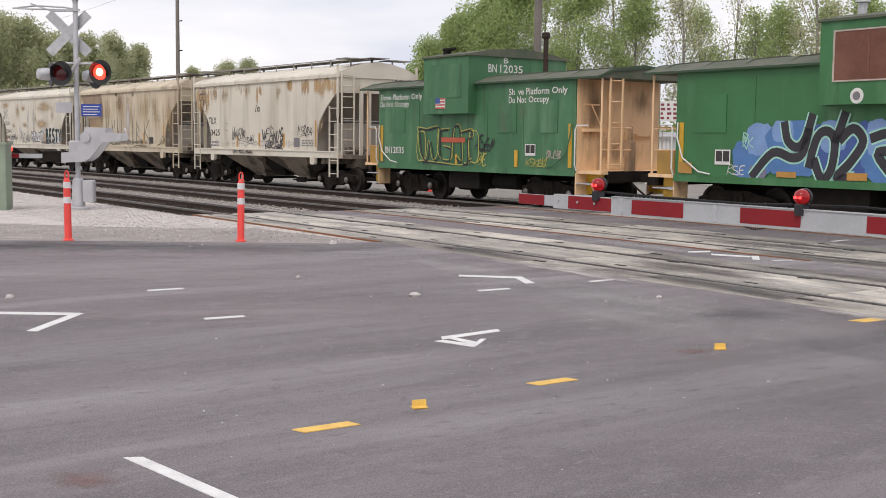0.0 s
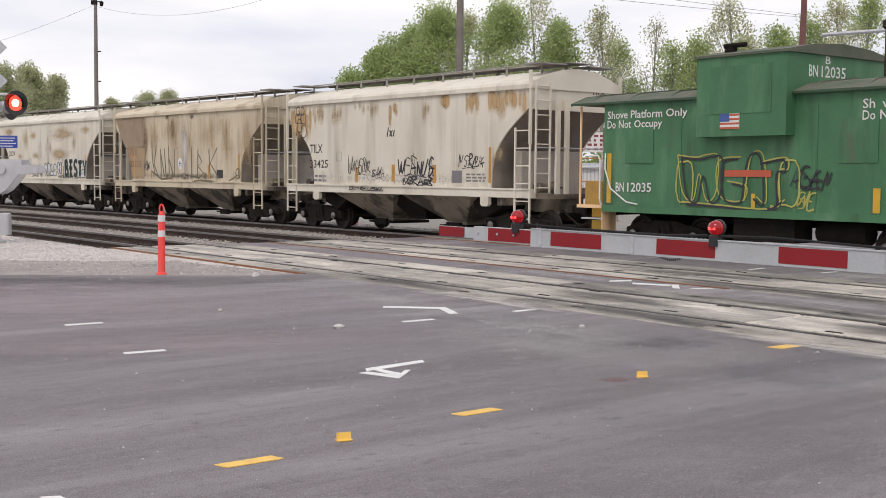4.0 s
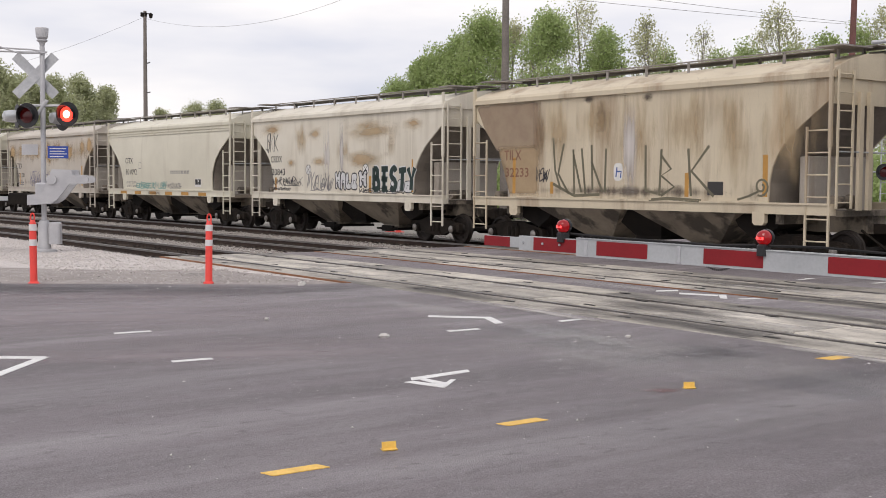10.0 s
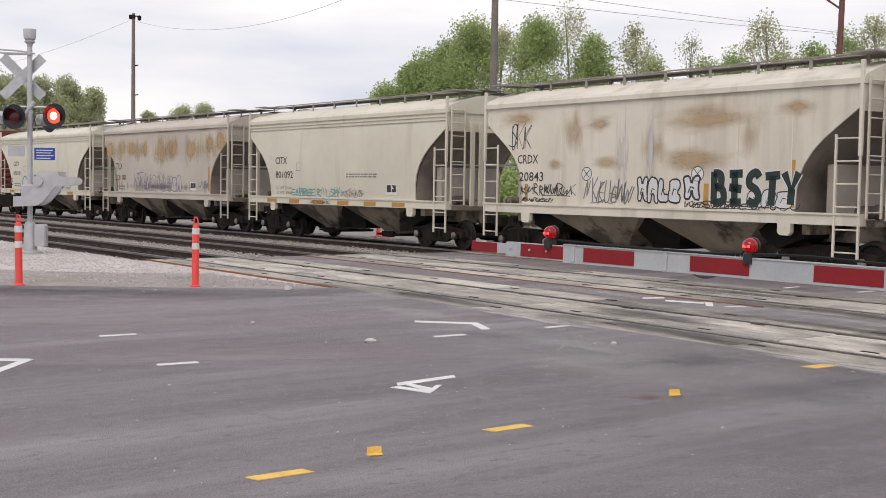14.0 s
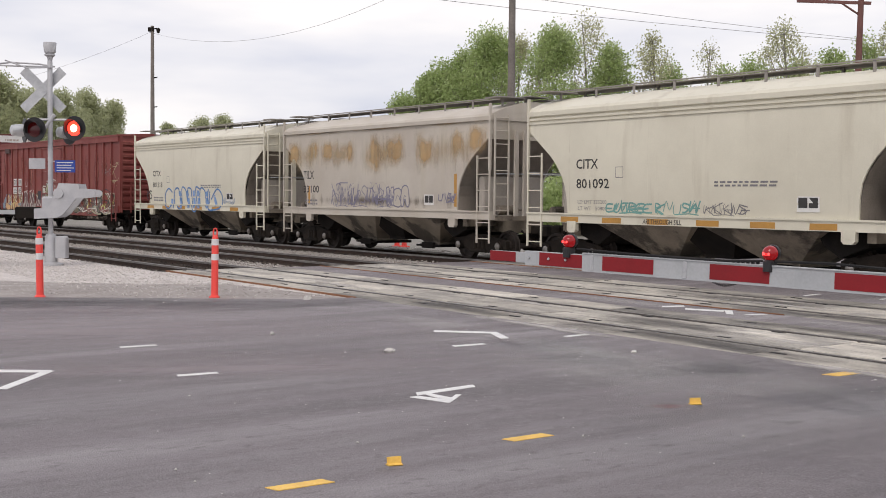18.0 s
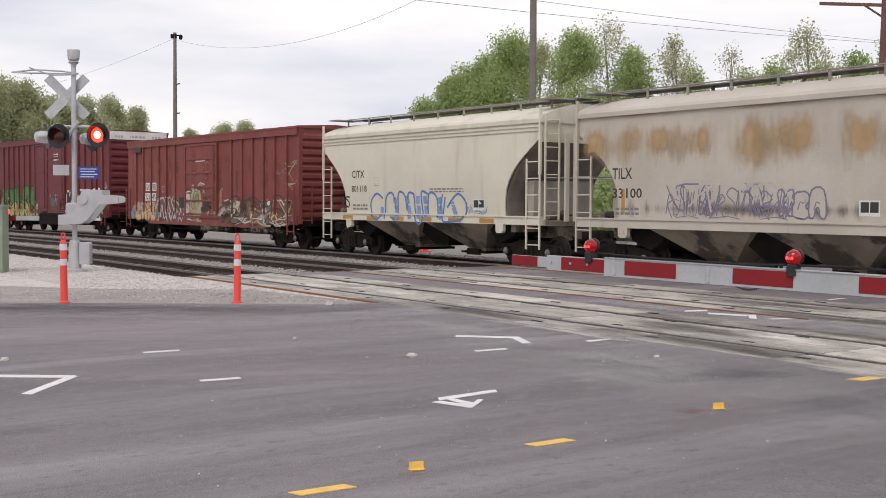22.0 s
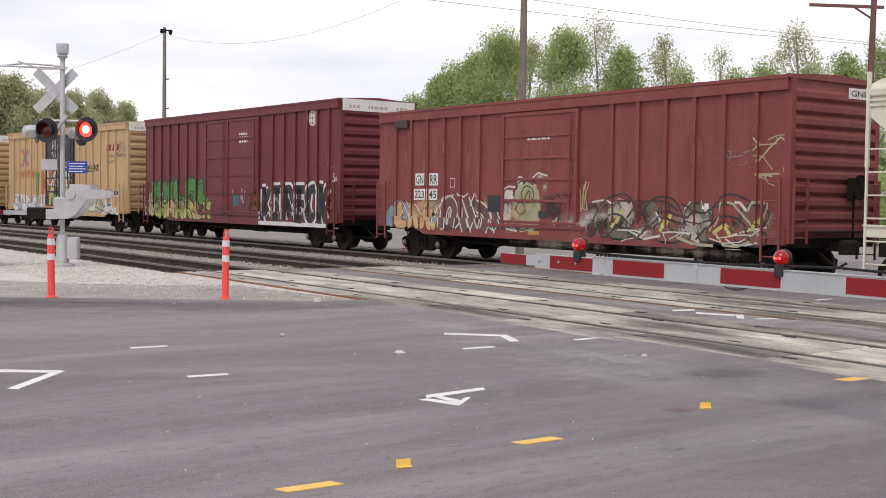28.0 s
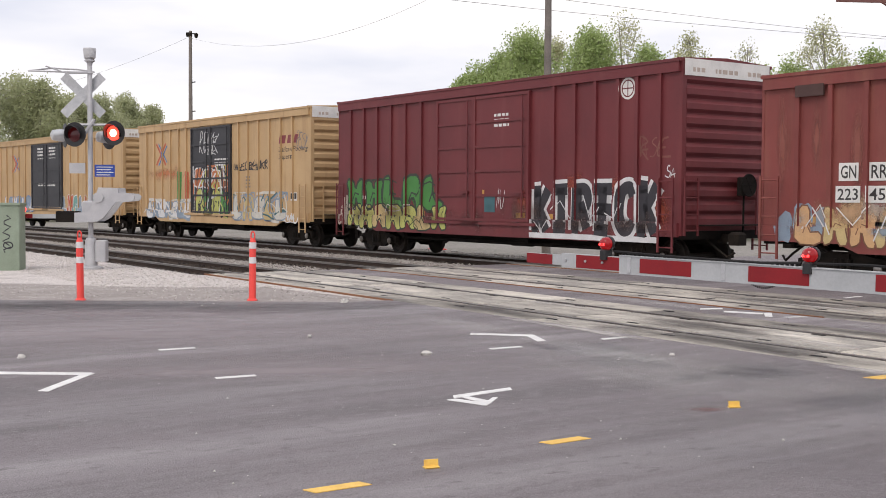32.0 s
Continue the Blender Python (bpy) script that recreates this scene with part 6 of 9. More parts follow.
# sixth hopper
words(h6, "reporting_mark", "CITX", -3.81, -3.03, 2.53, 2.77, "letter_black", HOPC, 0.012)
words(h6, "car_number", "801118", -3.84, -2.90, 2.07, 2.28, "letter_black", HOPC, 0.012)
small_print(h6, -3.8, -2.9, 1.5, 1.72, 2, "spray_grey", HOPC, 5)
small_print(h6, 0.64, 2.34, 2.05, 2.2, 2, "spray_grey", HOPC, 6)
loops = [[(-1.95, 1.86), (-2.3, 2.02), (-2.66, 1.75), (-2.62, 1.36), (-2.3, 1.2), (-1.95, 1.42)], [(-1.85, 1.22), (-1.75, 1.9), (-1.35, 2.0), (-1.2, 1.24), (-1.5, 1.3)], [(-1.1, 1.2), (-1.05, 2.02), (-0.7, 1.96), (-0.6, 1.5), (-0.5, 2.02), (-0.2, 2.0)],
         [(-0.2, 2.0), (-0.1, 1.2), (0.25, 1.2), (0.2, 2.04), (0.55, 2.0)], [(0.5, 1.22), (0.6, 2.0), (1.0, 1.9), (1.05, 1.3), (1.3, 2.0)], [(1.42, 1.9), (1.3, 1.24), (1.75, 1.2), (2.3, 1.3), (2.46, 1.7), (2.05, 2.0), (1.5, 1.6)]]
drawn(h6, loops, 0.065, "spray_blue", HOPC, 0.003, "blue outline of a fat letter")
drawn(h6, [[(-2.05, 1.3), (-2.0, 1.62)], [(-1.28, 1.9), (-1.12, 1.24)], [(-0.58, 1.95), (-0.42, 1.24)], [(0.0, 1.95), (0.06, 1.25)], [(0.38, 1.95), (0.46, 1.25)], [(1.12, 1.9), (1.22, 1.25)], [(1.75, 1.75), (1.95, 1.35)]], 0.19, "spray_sky", HOPC, 0.0042, "pale blue shade of a fat letter")
scrawl(h6, 62, -4.5, -4.05, 1.55, 1.95, 2, "spray_black", HOPC, 0.05)
scrawl(h6, 63, 2.4, 3.4, 1.43, 1.7, 5, "spray_blue", HOPC, 0.02)
for h in (h4, h6):
    data_box(h, 2.76, 3.31, 1.53, 1.86, HOPC)
    drape(h, "frame_mark", brush([[(-2.44, 2.27), (-2.2, 2.27), (-2.2, 2.52), (-2.44, 2.52), (-2.44, 2.27)]], 0.018), "spray_grey", HOPC)
    stripes(h, [(-4.4 + k * 1.5, -3.75 + k * 1.5, 1.18, 1.31) for k in range(6)], "spray_ochre", HOPC, "yellow sill reflector")
# fifth hopper
words(h5, "reporting_mark", "TILX", -4.43, -3.74, 2.34, 2.61, "letter_black", HOP, 0.012)
words(h5, "car_number", "33100", -4.41, -3.40, 1.88, 2.12, "letter_black", HOP, 0.012)
small_print(h5, -4.3, -3.5, 1.48, 1.7, 2, "spray_grey", HOP, 7)
for sd, a, b, n in ((51, -2.6, -1.2, 7), (52, -1.6, 0.2, 7), (53, -0.2, 1.3, 5)):
    scrawl(h5, sd, a, b, 1.45, 2.15, n, "spray_violet", HOP, 0.03)
    wild(h5, sd + 300, a, b, 1.5, 2.2, ["spray_violet", "hopper_rusty"], 4, HOP, (0.02, 0.05), 0.002)
piece(h5, 54, 0.6, 1.8, 1.45, 2.1, 3, ["hopper_rusty"], "spray_violet", HOP, 0.04)
scrawl(h5, 55, 3.3, 4.1, 1.62, 1.95, 4, "spray_violet", HOP, 0.035)
data_box(h5, 2.61, 3.08, 1.53, 1.84, HOP)
stripes(h5, ((4.05, 4.18, 1.5, 2.43), (-4.1, -3.98, 1.5, 2.1)), OLD, HOP)
patches(h5, ((-5.65, -4.5, 2.75, 3.65), (-4.3, -3.3, 2.7, 3.75), (-3.4, -2.2, 2.75, 3.7), (-2.3, -1.1, 2.7, 3.65), (-0.55, 0.45, 2.35, 3.85), (0.1, 1.9, 2.6, 3.7), (2.0, 3.25, 2.6, 3.65), (3.7, 4.6, 2.75, 3.75), (4.5, 5.65, 2.8, 3.9)), "rust_patch", HOP, 0.0012)
patches(h5, ((-5.68, -1.5, 3.78, 3.98), (-2.0, 2.2, 3.78, 3.98), (1.5, 5.68, 3.76, 3.98)), "rust_smear", HOP, 0.0016)
patches(h5, ((-5.6, -3.2, 2.5, 3.7), (-3.4, -0.9, 2.6, 3.65), (-1.0, 2.0, 2.4, 3.75), (1.8, 5.5, 2.4, 3.8)), "rust_faint", HOP, 0.0013)
patches(h5, ((-5.0, 5.0, 1.42, 1.85),), "dirt_soft", HOP)

# red boxcar
GNS = box_surf([s - GN_MID for s in (-125.49, -124.66, -123.80, -122.96, -122.16, -121.27, -115.98, -115.11, -114.22, -113.35, -112.50, -111.61)], [(-1.6, 1.45)], 4.39)
for body, x0, x1, z0, z1 in (("GN", -5.85, -5.38, 2.18, 2.54), ("RR", -5.13, -4.66, 2.18, 2.54), ("223", -5.92, -5.33, 1.75, 2.08), ("45", -5.17, -4.70, 1.75, 2.08)):
    drape(gn, "number_plate", rect(x0, x1, z0, z1), "white_paint", GNS, 0.012, "white stencil plate")
    words(gn, "number_letters", body, x0 + 0.05, x1 - 0.05, z0 + 0.05, z1 - 0.05, "letter_black", GNS, 0.01, lift=0.014)
drape(gn, "frame_mark", brush([[(-4.08, 2.13), (-3.86, 2.13), (-3.86, 2.38), (-4.08, 2.38), (-4.08, 2.13)]], 0.02), "white_paint", GNS)
piece(gn, 81, -6.9, -4.3, 0.84, 1.74, 4, ["spray_peach", "spray_buff"], "spray_brown", GNS, 0.035)
for k in range(5):
    drape(gn, "graffiti_fill", shape(blob_outline(-7.45 + 0.25 * k, 0.84 + 0.1 * (k % 3), 0.5, 0.75, 171 + k, 20, 0.3)), ("spray_slate", "over_slate")[k % 2], GNS, 0.0011 + 0.0002 * k, "blue-grey sprayed fill")
    drape(gn, "graffiti_fill", shape(blob_outline(-4.5 + 0.53 * k, 0.84, 0.8, 1.0, 176 + k, 22, 0.25)), "spray_dkbrown", GNS, 0.0012 + 0.0002 * k, "dark brown sprayed fill")
fat = [[(-4.42, 0.95), (-4.35, 1.45), (-4.1, 1.72), (-3.85, 1.5), (-3.95, 1.0)], [(-3.62, 1.72), (-3.4, 1.3), (-3.22, 0.92)], [(-3.3, 1.78), (-2.98, 1.25), (-2.82, 0.92)], [(-2.75, 1.62), (-2.42, 1.45), (-2.3, 1.2), (-2.4, 0.92)], [(-2.1, 1.8), (-1.95, 1.3), (-1.75, 0.95)]]
drawn(gn, fat, 0.36, "spray_pale", GNS, 0.0050, "pale edge of a fat letter")
drawn(gn, fat, 0.26, "spray_mauve", GNS, 0.0056, "brown-mauve sprayed letter")
drawn(gn, [[(-4.15, 1.05), (-4.1, 1.4), (-4.0, 1.5)], [(-3.7, 0.95), (-3.5, 1.1), (-3.45, 1.55)], [(-2.65, 0.95), (-2.55, 1.25), (-2.7, 1.35)]], 0.07, "spray_palebrown", GNS, 0.0062, "pale brown inner line")
drawn(gn, [[(-4.6, 1.55), (-4.3, 1.85), (-3.9, 1.9)], [(-3.75, 1.95), (-3.4, 1.85), (-3.2, 1.95)], [(-3.1, 1.6), (-2.9, 1.95), (-2.7, 1.75)], [(-3.0, 0.9), (-2.85, 1.15)], [(-2.15, 1.05), (-1.9, 0.92), (-1.7, 1.15)]], 0.05, "spray_pale", GNS, 0.0064, "pale angular graffiti stroke")
drawn(gn, [[(-6.7, 1.2), (-6.3, 1.7), (-6.0, 1.1)], [(-5.9, 1.65), (-5.5, 1.3), (-5.1, 1.7)], [(-6.5, 1.65), (-6.2, 1.25)], [(-4.95, 1.0), (-4.7, 1.55)]], 0.03, "spray_white", GNS, 0.006, "thin white highlight line")
# pale figure and its haze on the door
for x, z, w, h, paint in ((-1.6, 1.2, 1.3, 1.0, "over_pale"), (-1.2, 0.85, 1.5, 1.6, "over_sand"), (0.0, 1.0, 1.2, 1.0, "over_dark"), (-1.1, 0.9, 1.15, 1.38, "spray_celadon"), (-0.35, 2.22, 0.75, 0.34, "over_pale"), (-0.95, 2.15, 0.25, 0.28, "spray_pale"), (-1.5, 1.72, 0.42, 0.34, "spray_pale"),
                          (-1.55, 1.2, 0.4, 0.42, "spray_palebrown"), (-0.02, 1.95, 0.4, 0.42, "over_pale")):
    drape(gn, "graffiti_fill", shape(blob_outline(x, z, w, h, int(w * 100), 24, 0.16)), paint, GNS, 0.002 + 0.0004 * h + 0.0001 * w, "faded pale sprayed fill")
drawn(gn, [[(-0.78, 1.95), (-0.6, 2.15), (-0.35, 2.1), (-0.25, 1.9), (-0.4, 1.74), (-0.65, 1.76), (-0.78, 1.95)], [(-0.6, 1.8), (-0.5, 2.0), (-0.4, 2.0), (-0.42, 1.82)], [(-1.0, 1.55), (-0.85, 1.72), (-0.65, 1.68), (-0.6, 1.5), (-0.8, 1.4), (-1.0, 1.55)], [(-1.12, 1.9), (-0.9, 2.22), (-0.5, 2.32), (-0.1, 2.2)],
           [(0.15, 1.75), (0.25, 1.9), (0.4, 1.8)], [(0.5, 1.7), (0.7, 1.95), (0.85, 1.7), (0.65, 1.6)], [(-0.95, 1.05), (-0.7, 0.98), (-0.4, 1.05)]], 0.035, "spray_dkgreen", GNS, 0.0065, "thin dark graffiti line")
drawn(gn, [[(-1.5, 1.4), (-1.35, 1.0), (-0.9, 0.95)], [(-0.4, 2.3), (-0.1, 2.5), (0.3, 2.42)], [(0.5, 1.2), (0.7, 1.35), (0.55, 1.05)], [(-1.55, 2.05), (-1.3, 2.15), (-1.0, 2.12)]], 0.045, "spray_pale", GNS, 0.006, "pale graffiti line")
drape(gn, "data_plate", rect(-0.05, 0.35, 1.32, 1.5), "letter_black", GNS, 0.0075, "small dark stencil plate")
stripes(gn, ((-0.45, 0.0, 0.88, 0.98), (2.1, 2.6, 0.95, 1.06), (-2.5, -2.05, 1.18, 1.28), (-7.3, -7.0, 1.15, 1.3)), "spray_ochre", GNS)
patches(gn, ((-1.6, 3.2, 0.5, 0.84), (2.6, 7.6, 0.5, 0.84)), "dirt_soft", GNS, 0.004, "soft dark patch along and below the sill")
for k in range(7):
    drape(gn, "graffiti_fill", shape(blob_outline(1.7 + k * 0.8, 0.82, 0.95, 1.05, 184 + k, 22, 0.3)), ("box_stain", "spray_palebrown", "spray_moss")[k % 3], GNS, 0.002 + 0.0003 * k, "faded sprayed fill")
sweeps = [[(1.85, 1.1), (2.3, 1.75), (3.1, 1.95), (3.55, 1.5)], [(2.0, 0.9), (2.6, 1.45), (3.1, 1.35), (3.3, 0.95)], [(3.4, 1.2), (4.0, 1.85), (4.7, 1.8), (5.1, 1.1)], [(3.6, 0.95), (4.2, 1.45), (4.9, 1.3)], [(4.9, 1.75), (5.6, 1.55), (6.3, 1.98), (7.3, 1.6)],
          [(5.4, 0.95), (6.0, 1.45), (6.6, 1.4), (6.95, 0.95)], [(2.5, 0.9), (2.9, 1.2), (3.6, 1.05)]]
piece(gn, 86, 1.75, 7.3, 0.84, 1.8, 7, ["box_stain", "spray_moss", "box_red"], "spray_dkgreen", GNS, 0.05)
wild(gn, 185, 1.8, 7.3, 0.84, 1.8, ["spray_pale", "spray_brown", "spray_khaki", "spray_dkbrown"], 8, GNS, (0.025, 0.07), 0.005)
drawn(gn, sweeps, 0.045, "spray_black", GNS, 0.006, "black sweeping graffiti outline")
drawn(gn, [[(2.7, 1.15), (3.0, 1.6)], [(4.3, 1.1), (4.6, 1.55)], [(5.9, 1.1), (6.2, 1.3), (6.4, 1.05)], [(6.9, 1.2), (7.2, 1.5)]], 0.10, "spray_lime", GNS, 0.005, "dull yellow graffiti fill")
rng = random.Random(77)
for k in range(34):
    x, z, w, h = rng.uniform(-7.4, 6.6), rng.uniform(0.84, 1.3), rng.uniform(0.6, 1.5), rng.uniform(0.35, 0.8)
    patches(gn, ((x, x + w, z, z + h),), rng.choice(("over_pale", "over_pale", "over_dark", "over_peach" if x < 0 else "over_dark", "over_slate" if x < -4 else "over_pale")), GNS, 0.0035 + 0.00003 * k, "soft oversprayed paint")
wild(gn, 187, 1.8, 7.3, 0.8, 1.1, ["spray_pale"], 9, GNS, (0.02, 0.035), 0.008)
wild(gn, 188, 6.9, 7.7, 2.45, 3.2, ["spray_sand"], 7, GNS, (0.02, 0.04), 0.006)
wild(gn, 189, 6.2, 6.8, 2.6, 2.9, ["spray_grey"], 5, GNS, (0.015, 0.025), 0.006)
wild(gn, 190, 7.0, 7.6, 2.0, 2.4, ["spray_sand"], 5, GNS, (0.02, 0.035), 0.006)
scrawl(gn, 90, 1.45, 1.75, 1.5, 2.3, 2, "spray_sand", GNS, 0.03)
data_box(gn, 5.5, 5.94, 1.34, 1.62, GNS)
drape(gn, "small_plate", rect(5.49, 5.69, 1.63, 1.76), "white_paint", GNS, 0.004)
small_print(gn, -0.55, 0.35, 3.36, 3.44, 1, "white_paint", GNS, 8)
small_print(gn, -1.3, -0.6, 2.86, 2.92, 1, "white_paint", GNS, 9)
drape(gn, "scuff", rect(-2.3, -1.7, 1.45, 1.9), "spray_black", GNS, 0.006, "dark scuffed plate")
stripes(gn, ((-6.7, -6.3, 1.28, 1.46), (-3.9, -3.5, 1.28, 1.46), (2.2, 2.8, 1.28, 1.46), (4.6, 5.0, 1.28, 1.44), (6.9, 7.4, 1.28, 1.46)), "spray_ochre", GNS, "orange reflector")
patches(gn, [(-7.6 + k * 0.95, -6.9 + k * 0.95 + 0.3 * math.sin(k * 5), 1.9 + 0.6 * math.sin(k * 2.7), 4.0) for k in range(16)], "box_fade", GNS, 0.0008, "faded vertical weather streak")
part("vent_plate", box(B(), -6.92, -6.2, -1.60, -1.56, 3.92, 4.16), "spray_dkbrown", gn, "dark plate under the eave")
part("end_plate", box(B(), 7.885, 7.895, 0.35, 1.3, 4.05, 4.28), "white_paint", gn, "white end plate")
words(gn, "end_plate_letters", "GNRR", 0.42, 1.24, 4.1, 4.23, "letter_black", ([], [], lambda x, z: 0.0), 0.012).matrix_basis = pose(7.898, 0, 0, 0, 0, 90)
# maroon boxcar
BNS = box_surf([s - BN_MID for s in (-143.6, -142.75, -141.9, -141.05, -140.2, -139.3, -132.99, -132.16, -131.37, -130.54, -129.88, -129.11)], [(-1.97, -0.07), (-0.07, 2.48)], 5.02)
for k, (x, z, w, h) in enumerate(((1.6, 1.0, 1.2, 1.2), (3.6, 1.7, 1.2, 0.9), (6.9, 0.9, 1.0, 1.4), (5.3, 1.8, 1.0, 0.7))):
    drape(bn, "orange_haze", shape(blob_outline(x, z, w, h, 90 + k, 24, 0.3)), "over_red", BNS, 0.001, "faint orange overspray")
sprayed(bn, "KIRECK", 2.54, 7.38, 0.94, 2.14, ((0.52, "spray_white"), (0.31, "spray_black")), BNS, 91, "black block graffiti letter with a white edge")
drawn(bn, [[(3.35, 1.5), (3.7, 1.75), (4.1, 1.3)], [(4.6, 1.9), (4.9, 1.2), (5.2, 1.6)], [(5.4, 1.45), (5.8, 1.3), (6.0, 1.7)], [(2.7, 1.2), (3.0, 0.95), (3.3, 1.3)]], 0.03, "spray_white", BNS, 0.0065, "thin white highlight line")
drape(bn, "graffiti_base", rect(2.5, 7.35, 0.76, 0.90), "spray_white", BNS, 0.003, "white base bar")
piece(bn, 92, -7.5, -1.7, 1.35, 2.5, 5, ["spray_green"], "spray_dkgreen", BNS, 0.09, 1.1, label="green top of the piece")
piece(bn, 93, -7.4, -1.5, 0.80, 1.65, 7, ["spray_lime", "spray_lime", "spray_buff"], "spray_dkgreen", BNS, 0.05, 1.12)
wild(bn, 193, -7.5, -1.8, 1.5, 2.4, ["spray_dkgreen"], 6, BNS, (0.03, 0.06), 0.007)
wild(bn, 194, -7.5, -1.6, 0.8, 1.6, ["spray_dkgreen", "spray_pale"], 5, BNS, (0.02, 0.05), 0.007)
scrawl(bn, 94, -7.9, -7.3, 0.9, 1.9, 3, "spray_palebrown", BNS, 0.08)
drape(bn, "emblem_ring", shape([(6.2 + 0.27 * math.cos(a), 4.5 + 0.27 * math.sin(a)) for a in np.linspace(0, math.tau, 24, endpoint=False)]), "white_paint", BNS, 0.002, "white round emblem")
drape(bn, "emblem_cross", brush([[(6.2 - 0.2, 4.5), (6.2 + 0.2, 4.5)], [(6.2, 4.3), (6.2, 4.7)], [(6.2 + 0.2 * math.cos(a), 4.5 + 0.2 * math.sin(a)) for a in np.linspace(0, math.tau, 21)]], 0.03), "box_maroon", BNS, 0.004)
small_print(bn, 0.89, 1.57, 3.81, 4.24, 3, "white_paint", BNS, 10)
small_print(bn, -6.96, -5.8, 1.77, 1.98, 1, "white_paint", BNS, 11)
small_print(bn, -6.96, -5.7, 1.36, 1.55, 1, "white_paint", BNS, 12)
scrawl(bn, 95, 7.5, 7.8, 2.3, 2.6, 2, "spray_white", BNS, 0.03)
scrawl(bn, 96, 6.6, 7.6, 2.75, 3.4, 3, "box_stain", BNS, 0.05)
scrawl(bn, 97, 1.0, 1.4, 1.5, 2.2, 2, "spray_white", BNS, 0.025)
drape(bn, "small_plate", rect(0.45, 0.95, 1.42, 1.9), "spray_teal", BNS, 0.004, "grey-green plate on the door")
drape(bn, "small_plate", rect(0.35, 0.45, 1.85, 2.05), "spray_ochre", BNS, 0.004)
stripes(bn, ((-7.3, -6.8, 1.28, 1.46), (-3.2, -2.7, 1.27, 1.42), (3.0, 3.5, 1.27, 1.40), (6.6, 7.25, 1.0, 1.22), (1.9, 2.3, 1.28, 1.42)), "spray_ochre", BNS, "orange reflector")
for car, hl, top in ((bn, 7.95, 5.02), (tx, 7.95, 5.04), (ty, 10.2, 5.04)):
    plate = part("end_placard", box(B(), hl + 0.085, hl + 0.095, -1.46, 1.46, top - 0.34, top + 0.05), "white_paint", car, "white end board with faded print")
    bm = B()
    rng = random.Random(3)
    y = -1.2
    while y < 1.1:
        w = rng.uniform(0.06, 0.16)
        box(bm, hl + 0.096, hl + 0.098, y, y + w, top - 0.25, top - 0.15)
        y += w + 0.05 + (0.3 if rng.random() < 0.2 else 0)
    part("board_print", bm, "spray_palebrown", plate)
patches(bn, [(-7.8 + k * 2.1, -5.0 + k * 2.1, 0.80, 1.7 + 0.3 * math.sin(k * 2)) for k in range(7)], "dirt_film", BNS, 0.011, "thin road grime over the paint")
